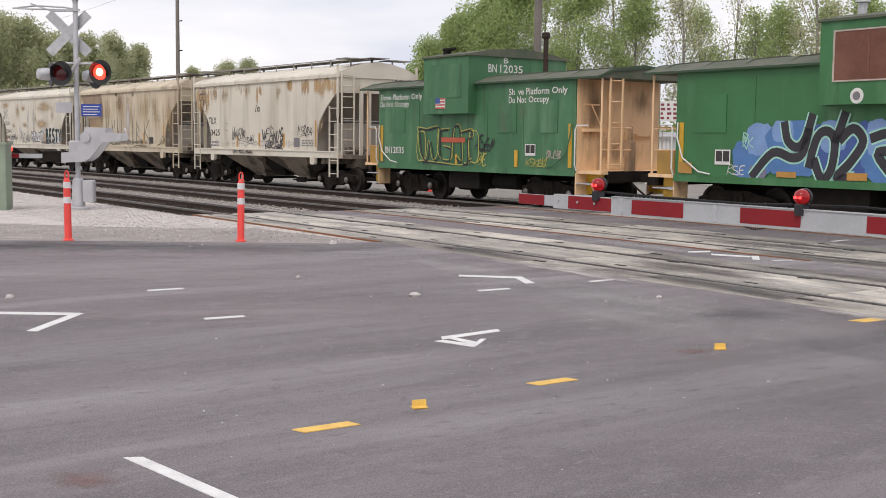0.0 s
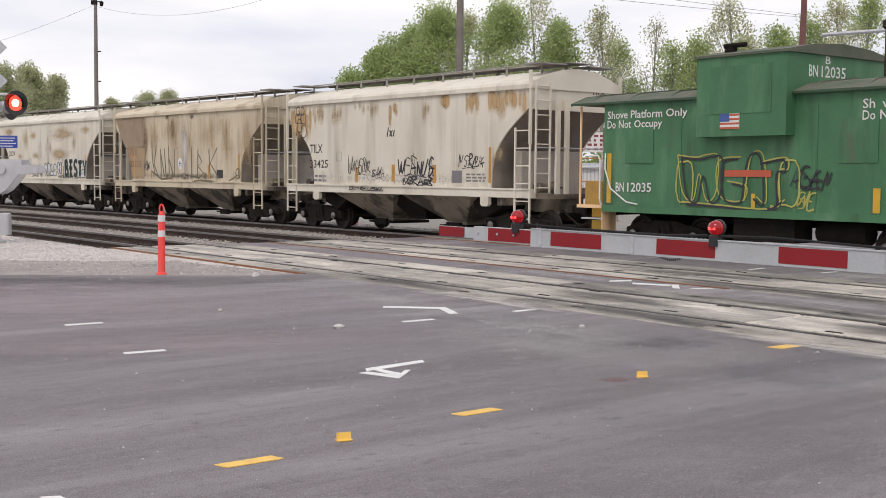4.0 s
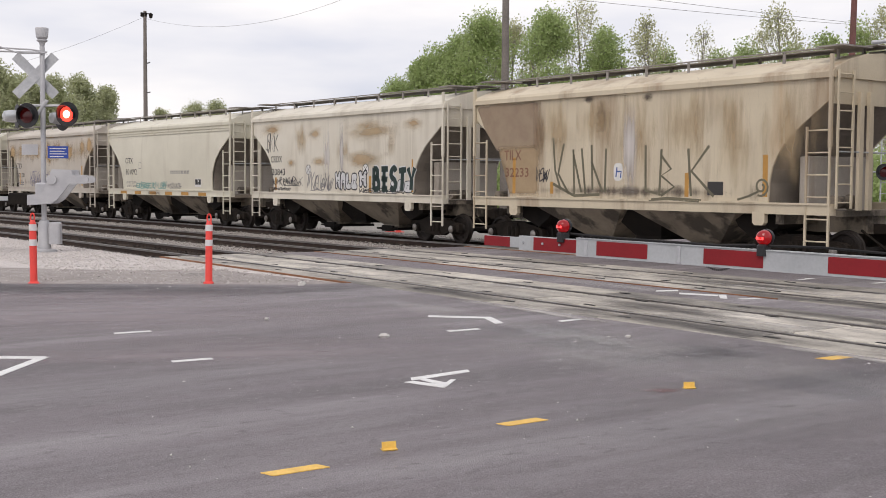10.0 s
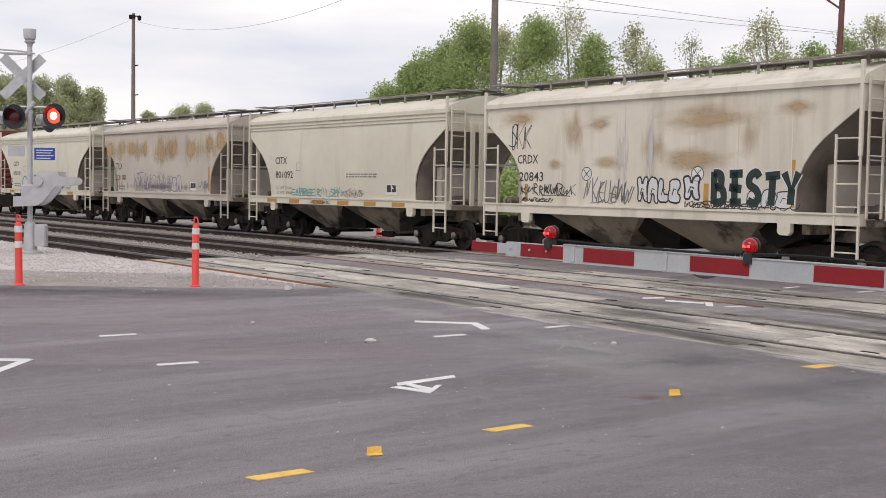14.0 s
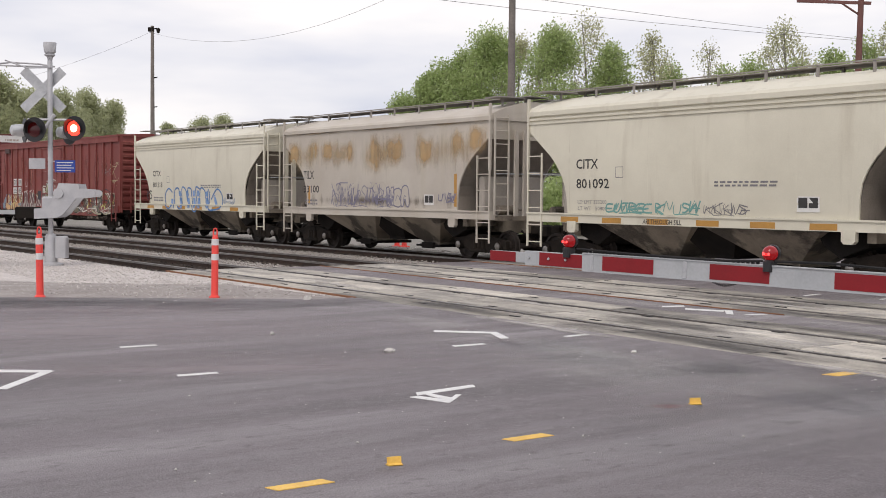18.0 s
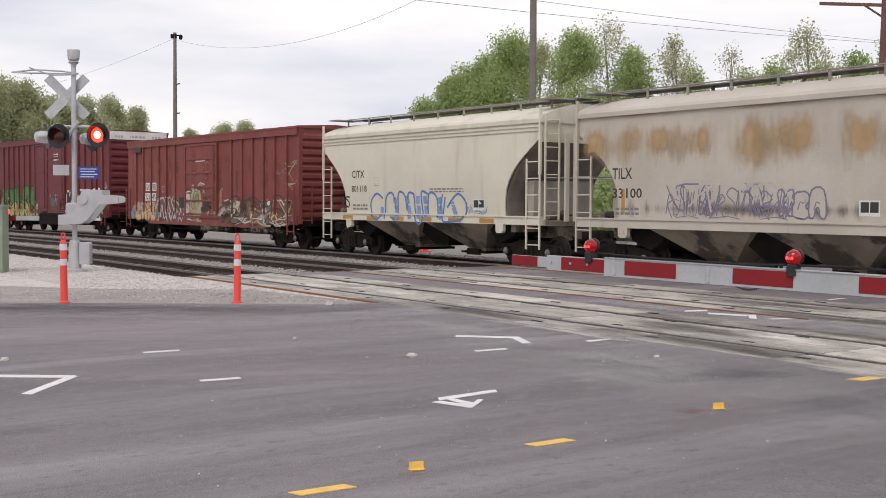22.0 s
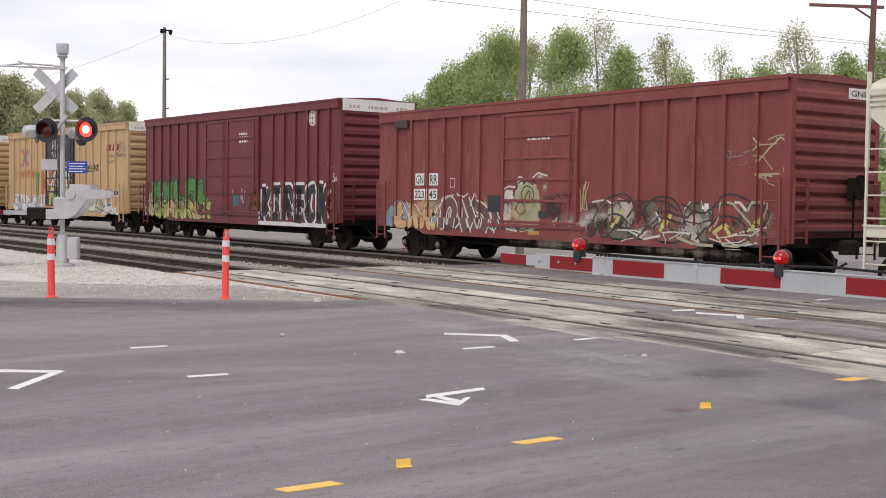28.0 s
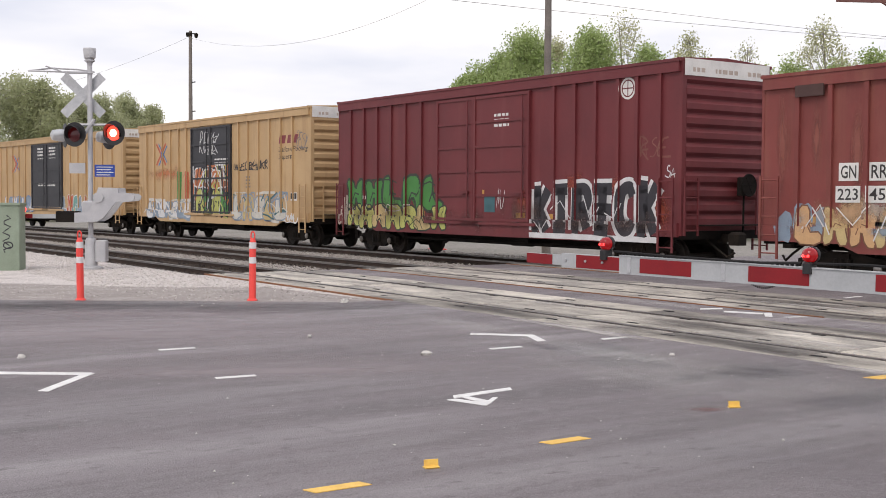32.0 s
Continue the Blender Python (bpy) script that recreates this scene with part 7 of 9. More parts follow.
# yellow boxcars
for car, off in ((tx, 0.0), (ty, 0.15)):
    TXS = box_surf(([s - TX_MID for s in (-161.4, -160.5, -159.6, -158.7, -157.8, -157.0, -152.0, -151.2, -150.3, -149.4, -148.5, -147.6)] if car is tx else [-9.2, -8.2, -7.1, -6.0, -4.9, -3.8, 3.3, 4.4, 5.5, 6.6, 7.7, 8.9]), [(-2.1, -0.2), (-0.2, 1.69)] if car is tx else [(-2.6, -0.2), (-0.2, 2.2)], 5.04)
    drape(car, "emblem_bar", brush([[(-6.0, 3.25), (-4.95, 4.2)], [(-6.0, 4.2), (-4.95, 3.25)]], 0.12), "spray_red", TXS, 0.002, "crossed red and blue emblem")
    drape(car, "emblem_bar", brush([[(-5.75, 3.22), (-4.8, 4.1)], [(-5.75, 4.2), (-4.8, 3.35)]], 0.09), "spray_blue", TXS, 0.003, "crossed red and blue emblem")
    if car is tx:
        for a, b in ((5.72, 6.18), (6.24, 6.68), (6.74, 7.10)):
            drape(car, "logo_block", shape([(a, 3.82), (b - 0.1, 3.82), (b, 4.12), (a + 0.1, 4.12)]), "spray_maroon", TXS, 0.002, "dark red company emblem block")
        words(car, "slogan", "Railcar Pooling\nExperts", 5.6, 7.8, 3.18, 3.70, "letter_black", TXS, 0.004, 0.2, label="slanted slogan words")
        drape(car, "orange_haze", shape(blob_outline(-7.9, 2.5, 5.5, 0.75, 101, 30, 0.3)), "over_orange", TXS, 0.001, "orange sprayed cloud")
        drape(car, "orange_haze", shape(blob_outline(-2.9, 1.7, 0.8, 1.4, 102, 20, 0.3)), "over_orange", TXS, 0.001, "orange sprayed cloud")
        drape(car, "graffiti_fill", shape([(-3.7, 1.75), (-3.3, 1.7), (-3.2, 2.9), (-3.6, 2.95)]), "spray_green", TXS, 0.002, "green sprayed stroke")
        drape(car, "graffiti_fill", shape([(-2.9, 1.75), (-2.5, 1.7), (-2.5, 2.9), (-2.8, 2.95)]), "spray_red", TXS, 0.002, "red sprayed stroke")
        scrawl(car, 103, -1.4, 0.4, 3.6, 4.65, 4, "spray_white", TXS, 0.045)
        piece(car, 104, -1.8, 1.5, 2.15, 3.05, 4, ["spray_orange", "spray_brown"], "spray_white", TXS, 0.06)
        piece(car, 105, -1.7, 1.45, 1.0, 2.2, 4, ["spray_lime", "spray_green"], "spray_black", TXS, 0.07)
        small_print(car, 0.2, 1.4, 3.1, 3.45, 3, "white_paint", TXS, 13)
        scrawl(car, 106, 1.86, 4.78, 2.88, 3.26, 9, "spray_black", TXS, 0.05)
        small_print(car, 2.9, 3.3, 2.2, 2.7, 4, "spray_grey", TXS, 14)
        piece(car, 107, -7.0, -2.2, 0.85, 1.65, 7, ["spray_white", "spray_slate"], "spray_slate", TXS, 0.04)
        piece(car, 108, 1.8, 6.2, 0.9, 1.95, 5, ["spray_pale", "spray_buff"], "spray_slate", TXS, 0.06)
        wild(car, 201, -1.9, 1.5, 1.0, 3.1, ["spray_orange", "spray_white", "spray_lime", "spray_black"], 9, TXS, (0.03, 0.1), 0.007)
        wild(car, 202, -7.4, -2.2, 0.85, 1.7, ["spray_slate", "spray_white", "spray_pale"], 12, TXS, (0.03, 0.12), 0.006)
        wild(car, 203, 1.8, 6.3, 0.9, 2.0, ["spray_teal", "spray_slate", "spray_pale"], 9, TXS, (0.03, 0.1), 0.006)
        scrawl(car, 109, 5.9, 7.2, 0.9, 1.3, 4, "spray_white", TXS, 0.06)
        data_box(car, 6.6, 7.0, 1.7, 2.0, TXS)
        scrawl(car, 110, 6.9, 7.8, 3.6, 4.3, 4, "spray_grey", TXS, 0.03)
    else:
        piece(car, 120, -7.6, -2.3, 0.9, 1.9, 7, ["spray_white", "spray_slate"], "spray_blue", TXS, 0.05)
        piece(car, 121, 2.0, 6.8, 0.9, 1.9, 6, ["spray_slate", "spray_red", "spray_teal2"], "spray_white", TXS, 0.05)
        small_print(car, -1.6, -0.6, 3.9, 4.6, 4, "white_paint", TXS, 15)
        small_print(car, 0.2, 1.2, 3.9, 4.6, 4, "white_paint", TXS, 16)
        small_print(car, -1.6, 1.2, 2.4, 2.7, 2, "white_paint", TXS, 17)
# first caboose
for x0, x1, first in ((-4.58, -2.22, (("Shove", 0.0, 0.265), ("Platform", 0.305, 0.70), ("Only", 0.745, 1.0))), (1.98, 4.40, (("Sh", 0.0, 0.105), ("ve", 0.165, 0.265), ("Platform", 0.305, 0.70), ("Only", 0.745, 1.0)))):
    w = x1 - x0
    for body, a, b in first:
        words(cab1, "warning_word", body, x0 + w * a, x0 + w * b, 2.985 if body == "Only" else 3.03, 3.15 if body == "ve" else 3.21, "white_paint", CAB, 0.012)
    for body, a, b in (("Do", 0.0, 0.11), ("Not", 0.15, 0.31), ("Occupy", 0.35, 0.70)):
        words(cab1, "warning_word", body, x0 + w * a, x0 + w * b, 2.77 if body == "Occupy" else 2.815, 2.995 if body != "Occupy" else 2.99, "white_paint", CAB, 0.012)
words(cab1, "reporting_mark", "BN", -4.29, -4.03, 1.38, 1.59, "white_paint", CAB, 0.012)
words(cab1, "car_number", "12035", -3.93, -3.21, 1.38, 1.59, "white_paint", CAB, 0.012)
words(cab1, "cupola_mark", "BN", -1.1, -0.80, 3.74, 3.97, "white_paint", ([], [], lambda x, z: 0.0), 0.012).matrix_basis = pose(0.492, 0, 0, 0, 0, 90)
words(cab1, "cupola_number", "12035", -0.68, 0.15, 3.74, 3.97, "white_paint", ([], [], lambda x, z: 0.0), 0.012).matrix_basis = pose(0.492, 0, 0, 0, 0, 90)
words(cab1, "cupola_number", "B", -0.55, -0.38, 4.01, 4.17, "white_paint", ([], [], lambda x, z: 0.0), 0.012).matrix_basis = pose(0.492, 0, 0, 0, 0, 90)
fat = [[(-2.35, 2.15), (-2.2, 1.35), (-1.9, 1.2), (-1.75, 1.75), (-1.55, 1.2), (-1.3, 1.35), (-1.25, 2.1), (-1.55, 2.15), (-1.85, 2.1), (-2.35, 2.15)], [(-0.85, 2.1), (-1.25, 2.0), (-1.2, 1.3), (-0.8, 1.2), (-0.7, 1.5), (-1.0, 1.6)],
       [(-0.75, 1.2), (-0.6, 2.1), (-0.3, 2.12), (-0.2, 1.2), (-0.45, 1.3)], [(-0.3, 2.0), (0.25, 2.08), (0.3, 1.85), (0.1, 1.8), (0.12, 1.15), (-0.1, 1.12)], [(-2.2, 1.15), (-1.2, 1.1), (-0.2, 1.05), (0.25, 1.25)]]
drawn(cab1, [[(x + 0.07 * (1 if x > -1 else -1.6), z + 0.05) for x, z in line] for line in fat], 0.03, "spray_yellow", CAB, 0.002, "faded yellow outer line")
drawn(cab1, fat, 0.042, "spray_black", CAB, 0.004, "black outline of a fat letter")
for k, x in enumerate((-2.5, 0.15)):
    ring = blob_outline(x, 1.15, 0.5, 0.95, 231 + k, 22, 0.12)
    drape(cab1, "graffiti_loop", brush([ring + ring[:1]], 0.035), "spray_yellow", CAB, 0.0022, "faded yellow sprayed loop")
drape(cab1, "red_bar", rect(-1.19, -0.02, 1.74, 1.88), "spray_red", CAB, 0.006, "faded red sprayed bar")
scrawl(cab1, 133, 0.4, 1.35, 1.5, 1.98, 4, "spray_black", CAB, 0.035)
scrawl(cab1, 134, 0.6, 1.0, 1.1, 1.5, 2, "spray_yellow", CAB, 0.035)
scrawl(cab1, 135, 2.75, 3.6, 1.12, 1.36, 5, "spray_yellow", CAB, 0.025)
scrawl(cab1, 136, 3.6, 4.2, 1.35, 1.6, 4, "spray_palebrown", CAB, 0.02)
data_box(cab1, 2.71, 3.15, 1.41, 1.72, CAB)
stripes(cab1, ((2.25, 2.40, 1.09, 1.55), (-0.5, -0.4, 1.1, 1.4)), "safety_yellow", CAB, "yellow patch")
flag = part("flag_decal", box(B(), -1.10, -0.62, -1.817, -1.802, 2.71, 3.02), "white_paint", cab1, "small striped flag decal")
for k in range(4):
    part("flag_stripe", box(B(), -1.10, -0.62, -1.820, -1.818, 2.71 + k * 0.088, 2.75 + k * 0.088), "spray_red", flag)
part("flag_canton", box(B(), -1.10, -0.86, -1.823, -1.821, 2.86, 3.02), "spray_deep", flag)
# second caboose, whose side carries a large piece
for k, (x, z, w, h, mname) in enumerate(((-3.0, 1.02, 1.2, 0.9, "spray_blue"), (-2.6, 1.5, 0.8, 0.75, "spray_sky"), (-2.1, 1.1, 1.6, 1.2, "spray_blue"), (-1.0, 1.05, 1.9, 1.25, "spray_deep"), (-1.9, 1.8, 0.6, 0.5, "spray_sky"),
                                         (-0.7, 1.6, 0.7, 0.7, "spray_sky"), (0.2, 1.0, 1.9, 1.3, "spray_blue"), (0.4, 1.55, 0.6, 0.75, "spray_sky"), (1.7, 1.0, 1.7, 1.2, "spray_deep"), (-2.5, 1.0, 0.5, 0.35, "spray_violet"))):
    drape(cab2, "graffiti_cloud", shape(blob_outline(x, z, w, h, 140 + k, 26, 0.18)), mname, CAB, 0.001 + 0.0003 * k, "blue sprayed cloud")


big = [[(-1.57, 2.25), (-1.47, 1.86), (-1.22, 1.72), (-1.02, 1.9), (-0.85, 2.4)], [(-0.93, 2.1), (-1.08, 1.6), (-1.35, 1.5), (-1.85, 1.60), (-2.41, 1.07)], [(-0.92, 1.3), (-0.74, 1.9), (-0.5, 2.05), (-0.3, 1.85), (-0.36, 1.3), (-0.58, 1.08), (-0.80, 1.5)],
       [(-0.06, 2.43), (-0.18, 2.1), (-0.3, 1.8)], [(-0.2, 1.85), (0.12, 2.1), (0.36, 1.85), (0.1, 1.45), (-0.22, 1.12), (0.2, 1.14)], [(0.52, 1.9), (0.95, 2.0), (1.0, 1.7), (0.7, 1.6), (1.15, 1.1)], [(1.35, 2.0), (1.3, 1.1)], [(1.35, 1.55), (1.85, 2.0), (1.9, 1.1)]]
glyphs = [rounded(line) for line in big]
drape(cab2, "graffiti_outline", brush(glyphs, 0.265), "spray_mint", CAB, 0.005, "mint outline of big letters")
drape(cab2, "graffiti_letters", brush(glyphs, 0.19), "spray_black", CAB, 0.007, "black angular graffiti letters")
scrawl(cab2, 137, -2.7, -2.4, 1.7, 2.0, 2, "spray_mint", CAB, 0.03, lift=0.008)
scrawl(cab2, 138, -3.1, -2.6, 1.1, 1.35, 3, "spray_white", CAB, 0.025, lift=0.008)
data_box(cab2, -3.47, -3.02, 1.32, 1.65, CAB)
stripes(cab2, ((-4.54, -4.14, 1.1, 1.35), (-1.73, -1.22, 1.09, 1.21), (0.02, 0.49, 1.08, 1.23)), "spray_ochre", ([], [], lambda x, z: 1.529), "orange reflector")
part("round_emblem", turned(B(), [(0.15, -1.80), (0.15, -1.812), (0.10, -1.815)], "y", 20, (0.38, 0, 2.72)), "white_paint", cab2, "white round emblem", smooth=True)
part("emblem_centre", turned(B(), [(0.085, -1.816), (0.085, -1.819), (0.02, -1.82)], "y", 16, (0.38, 0, 2.72)), "spray_grey", cab2)

# ------------------------------------------------------------------ signs, gates and posts


def delineator(x, y, lean):
    post = thing("delineator_post", "orange plastic delineator post with two white bands", "traffic post", "delineator posts", pose(x, y, -0.03, lean, -lean * 0.5, 0))
    part("tube", turned(B(), [(0.068, 0.03), (0.062, 0.06), (0.060, 1.02), (0.054, 1.05), (0.032, 1.10)], "z", 16), "orange", post, smooth=True)
    part("foot", turned(B(), [(0.095, 0.0), (0.09, 0.03), (0.062, 0.05)], "z", 16), "orange", post, smooth=True)
    bm = B()
    pipe(bm, [(-0.03, 0, 1.06), (-0.034, 0, 1.16), (-0.02, 0, 1.205), (0, 0, 1.215), (0.02, 0, 1.205), (0.034, 0, 1.16), (0.03, 0, 1.06)], 0.014)
    part("loop_top", bm, "orange", post, smooth=True)
    for z in (0.66, 0.92):
        part("band", turned(B(), [(0.0635, z), (0.0635, z + 0.11)], "z", 16), "reflect_white", post, "white reflective band", smooth=True)
    return post


delineator(-6.29, 20.36, 0.6)
delineator(-3.33, 20.52, -0.8)


def lamp_head(parent, x, y, z, face, lit, name="flasher"):
    """A round red flasher with black backing disc and hood, facing the angle `face` (degrees, 0 = -y)."""
    at = pose(x, y, z, 0, 0, face)
    head = part(name, turned(B(), [(0.05, 0.34), (0.13, 0.30), (0.155, 0.12), (0.155, 0.0)], "y", 20), "aluminium", parent, "red warning flasher", at, smooth=True)
    part("backing_disc", turned(B(), [(0.155, 0.015), (0.30, 0.0), (0.305, -0.02), (0.155, -0.01)], "y", 28), "black", head, "black round backing", smooth=True)
    hood = B()
    rings = []
    for yy, r in ((-0.01, 0.20), (-0.26, 0.21)):
        rings.append([hood.verts.new((math.cos(a) * r, yy * (0.45 + 0.55 * max(0.0, math.sin(a))), math.sin(a) * r)) for a in np.linspace(-0.5, math.pi + 0.5, 15)])
    loft(hood, rings, caps=False, closed=False)
    part("hood", hood, "black", head, smooth=True)
    part("lens", turned(B(), [(0.185, -0.022), (0.16, -0.038), (0.05, -0.05), (0.005, -0.052)], "y", 24), "red_lit" if lit else "red_dark", head, "glowing red lens" if lit else "unlit dark red lens", smooth=True)
    if lit:
        part("bulb", turned(B(), [(0.095, -0.048), (0.07, -0.058), (0.005, -0.064)], "y", 20), "hot_lit", head, "bright lamp centre", smooth=True)
    return head


MX, MY = -8.84, 29.5
signal = thing("crossing_signal", "silver crossing signal mast with flashers, crossbuck and gate", "crossing signal", m=pose(MX, MY, -0.03))
part("mast", turned(B(), [(0.062, 0.2), (0.062, 5.05), (0.05, 5.1)], "z", 16), "silver_paint", signal, smooth=True)
part("base", turned(B(), [(0.30, 0.0), (0.30, 0.05), (0.16, 0.09), (0.14, 0.72), (0.11, 0.78), (0.07, 0.80)], "z", 20), "silver_paint", signal, smooth=True)
part("junction_box", chamfer_box(B(), 0.14, 0.42, -0.16, 0.10, 0.2, 0.74, 0.03), "silver_paint", signal)
part("bell", turned(B(), [(0.05, 5.05), (0.075, 5.16), (0.13, 5.2), (0.13, 5.22), (0.10, 5.24), (0.14, 5.28), (0.16, 5.50), (0.15, 5.52)], "z", 16), "silver_paint", signal, "bell on the mast top", smooth=True)
bm = B()
pipe(bm, [(0.10, 0, 4.93), (-0.2, -0.05, 4.92), (-0.9, -0.16, 4.92), (-1.45, -0.22, 4.93), (-1.0, 0.18, 5.04), (-0.3, 0.12, 5.0), (0.1, 0.05, 4.93)], 0.022)
pipe(bm, [(0.1, -0.06, 4.90), (-0.5, -0.2, 4.87), (-1.0, -0.30, 5.04)], 0.018)
part("bracket_loop", bm, "silver_paint", signal, "thin pipe bracket", smooth=True)
buck = part("crossbuck", B(), "white_paint", signal)
for a in (45, -45):
    bm = box(B(), -0.69, 0.69, 0.09 + (0.012 if a > 0 else 0), 0.10 + (0.012 if a > 0 else 0), -0.12, 0.12)
    part("blade", bm, "galvanised", buck, "crossbuck blade", pose(-0.20, 0.0, 4.36, 0, a, 0))
part("crossarm", rod(rod(B(), (-0.55, 0.0, 3.62), (0.55, 0.0, 3.62), 0.03), (-0.12, -0.04, 3.4), (0.12, -0.04, 3.75), 0.05), "silver_paint", signal)
lamp_head(signal, -0.31, -0.22, 3.36, -14, False)
lamp_head(signal, 0.66, -0.22, 3.40, -14, True)
lamp_head(signal, -0.72, 0.25, 3.36, 120, False)
lamp_head(signal, 0.38, 0.30, 3.32, 140, False)
sign = part("notice_sign", box(B(), 0.14, 0.64, -0.12, -0.10, 2.32, 2.62), "blue_sign", signal, "small blue notice sign")
bm = B()
for k, w in enumerate((0.40, 0.36, 0.42, 0.34)):
    box(bm, 0.19, 0.19 + w, -0.124, -0.121, 2.55 - k * 0.065, 2.57 - k * 0.065)
part("sign_bars", bm, "white_paint", sign)
part("side_plate", box(B(), -0.50, -0.10, -0.10, -0.08, 2.40, 2.66), "silver_paint", signal)
# gate mechanism and its counterweight arms
part("mechanism", chamfer_box(B(), -0.16, 0.16, -0.24, 0.22, 1.20, 1.72, 0.04), "silver_paint", signal, "gate mechanism case")
for y in (-0.36, 0.30):
    part("counter_arm", prism(B(), [(-0.30, 1.17), (0.26, 1.20), (0.42, 1.30), (0.56, 1.47), (0.72, 1.68), (1.12, 1.72), (1.18, 1.76), (1.19, 1.84), (1.12, 1.90), (0.80, 1.92), (0.78, 2.04), (0.30, 2.05), (0.10, 1.52), (0.02, 1.44), (-0.30, 1.42)], y, y + 0.05), "silver_paint", signal, "cast counterweight arm")
part("hub", turned(B(), [(0.13, -0.40), (0.13, -0.355)], "y", 8, (0.30, 0, 1.80)), "silver_paint", signal, smooth=True)
part("arm_clamp", chamfer_box(B(), -0.85, -0.25, -0.12, 0.10, 1.18, 1.46, 0.03), "under", signal, "dark arm clamp")
bm = box(B(), -9.0, -0.6, -0.03, 0.0, 1.27, 1.38)
arm2 = part("gate_arm", bm, "arm_white", signal, "lowered striped gate arm")
for k in range(10):
    part("stripe", box(B(), -1.45 - k * 0.82 - 0.42, -1.45 - k * 0.82, -0.034, -0.031, 1.272, 1.378), "arm_red", arm2, "red stripe")
part("arm_lamp", turned(B(), [(0.07, -0.09), (0.095, -0.05), (0.095, 0.05), (0.07, 0.09)], "y", 14, (-1.72, -0.02, 1.49)), "red_lit", arm2, "glowing red arm lamp", smooth=True)

# cabinet
cabinet = thing("signal_cabinet", "sage green metal signal cabinet with a scrawled tag", "cabinet", m=pose(-10.72, 29.0, -0.03, 0, 0, 8))
part("case", chamfer_box(B(), -0.40, 0.32, -0.3, 0.4, 0.0, 1.62, 0.02), "sage", cabinet)
part("lid", box(B(), -0.43, 0.35, -0.33, 0.43, 1.60, 1.66), "sage", cabinet)
bm = B()
stroke(bm, [(0.02 + 0.10 * math.sin(k * 1.9), 1.35 - k * 0.07) for k in range(14)], 0.03, -0.303)
stroke(bm, [(0.05 + 0.11 * math.cos(a), 0.62 + 0.08 * math.sin(a)) for a in np.linspace(0, 6.3, 14)], 0.03, -0.304)
part("tag", bm, "spray_black", cabinet)

# the lowered gate arm before the camera: runs from its tip towards a stand out of view
ARM_TURN = 42.55
TIP, AWAY = Vector((0.610, 8.468)), Vector((math.sin(radians(ARM_TURN)), -math.cos(radians(ARM_TURN))))
gate = thing("crossing_gate", "red and white striped crossing gate arm with red lamps, lowered", "gate arm",
             m=pose(TIP.x, TIP.y, 0.010, 0, 0.74, ARM_TURN - 90))
for i, (a, b, h) in enumerate(((-0.01, 0.40, 0.072), (0.329, 0.90, 0.098), (0.846, 7.4, 0.112))):
    part("arm_section", box(B(), a, b, -0.012 - 0.006 * i, 0.012 + 0.006 * i, 1.336 - h / 2, 1.336 + h / 2), "arm_white", gate, "pale grey aluminium arm")
for a, b, h, y in ((-0.008, 0.238, 0.070, -0.0125), (0.465, 0.844, 0.088, -0.0185)) + tuple((a, a + 0.406, 0.094, -0.0245) for a in [1.018] + [1.839 + 0.812 * k for k in range(7)]):
    part("stripe", box(B(), a, b, y - 0.002, y, 1.336 - h / 2, 1.336 + h / 2), "arm_red", gate, "red reflective stripe")
part("top_flange", box(box(B(), 0.85, 7.4, -0.03, 0.02, 1.392, 1.398), 0.85, 7.4, -0.03, 0.02, 1.274, 1.28), "arm_white", gate)


def arm_lamp(x):
    lamp = part("arm_lamp", chamfer_box(B(), -0.028, 0.028, -0.045, 0.04, 1.36, 1.43, 0.01), "black", gate, "red gate arm lamp", pose(x, 0, 0))
    part("lens", turned(B(), [(0.01, -0.05), (0.027, -0.043), (0.041, -0.027), (0.046, 0), (0.041, 0.027), (0.01, 0.045)], "y", 16, (0, 0, 1.468)), "red_glass", lamp, "red plastic lens", smooth=True)
    part("hood", turned(B(), [(0.048, 0.0), (0.05, 0.01), (0.048, 0.025)], "y", 16, (0, 0.01, 1.469)), "black", lamp, smooth=True)
    part("led", chamfer_box(B(), -0.028, 0.020, -0.050, -0.036, 1.457, 1.473, 0.003), "hot_red", lamp, "glowing red diode bar")


for x in (0.714, 2.233, 3.95):
    arm_lamp(x)
bm = B()
pipe(bm, [(0.78, 0.0, 1.42), (1.2, 0.0, 1.41), (1.9, 0.01, 1.405), (2.18, 0.0, 1.42)], 0.008)
for k in range(40):
    x = 0.85 + 0.033 * k
    turned(bm, [(0.010, x), (0.010, x + 0.014)], "x", 8, (0, 0.012, 1.404))
pipe(bm, [(2.24, 0.0, 1.42), (2.6, 0.0, 1.43), (3.3, 0.0, 1.41), (4.0, 0.0, 1.42)], 0.008)
for k in range(12):
    rod(bm, (1.84 + 0.014 * k, 0.015, 1.274 - 0.012 * math.sin(k / 11 * math.pi)), (1.84 + 0.014 * k, 0.015, 1.264 - 0.016 * math.sin(k / 11 * math.pi)), 0.004, 5)
for x in (0.93, 1.66, 3.28):
    part("arm_clamp", chamfer_box(B(), x - 0.015, x + 0.015, -0.031, 0.022, 1.284, 1.388, 0.004), "galvanised", gate, "thin silver clamp")
for x in (0.37, 0.55, 0.70):
    part("bolt", turned(B(), [(0.009, -0.028), (0.009, -0.018)], "y", 6, (x, 0, 1.34)), "galvanised", gate)
part("lamp_cable", bm, "rubber", gate, "black lamp cable")

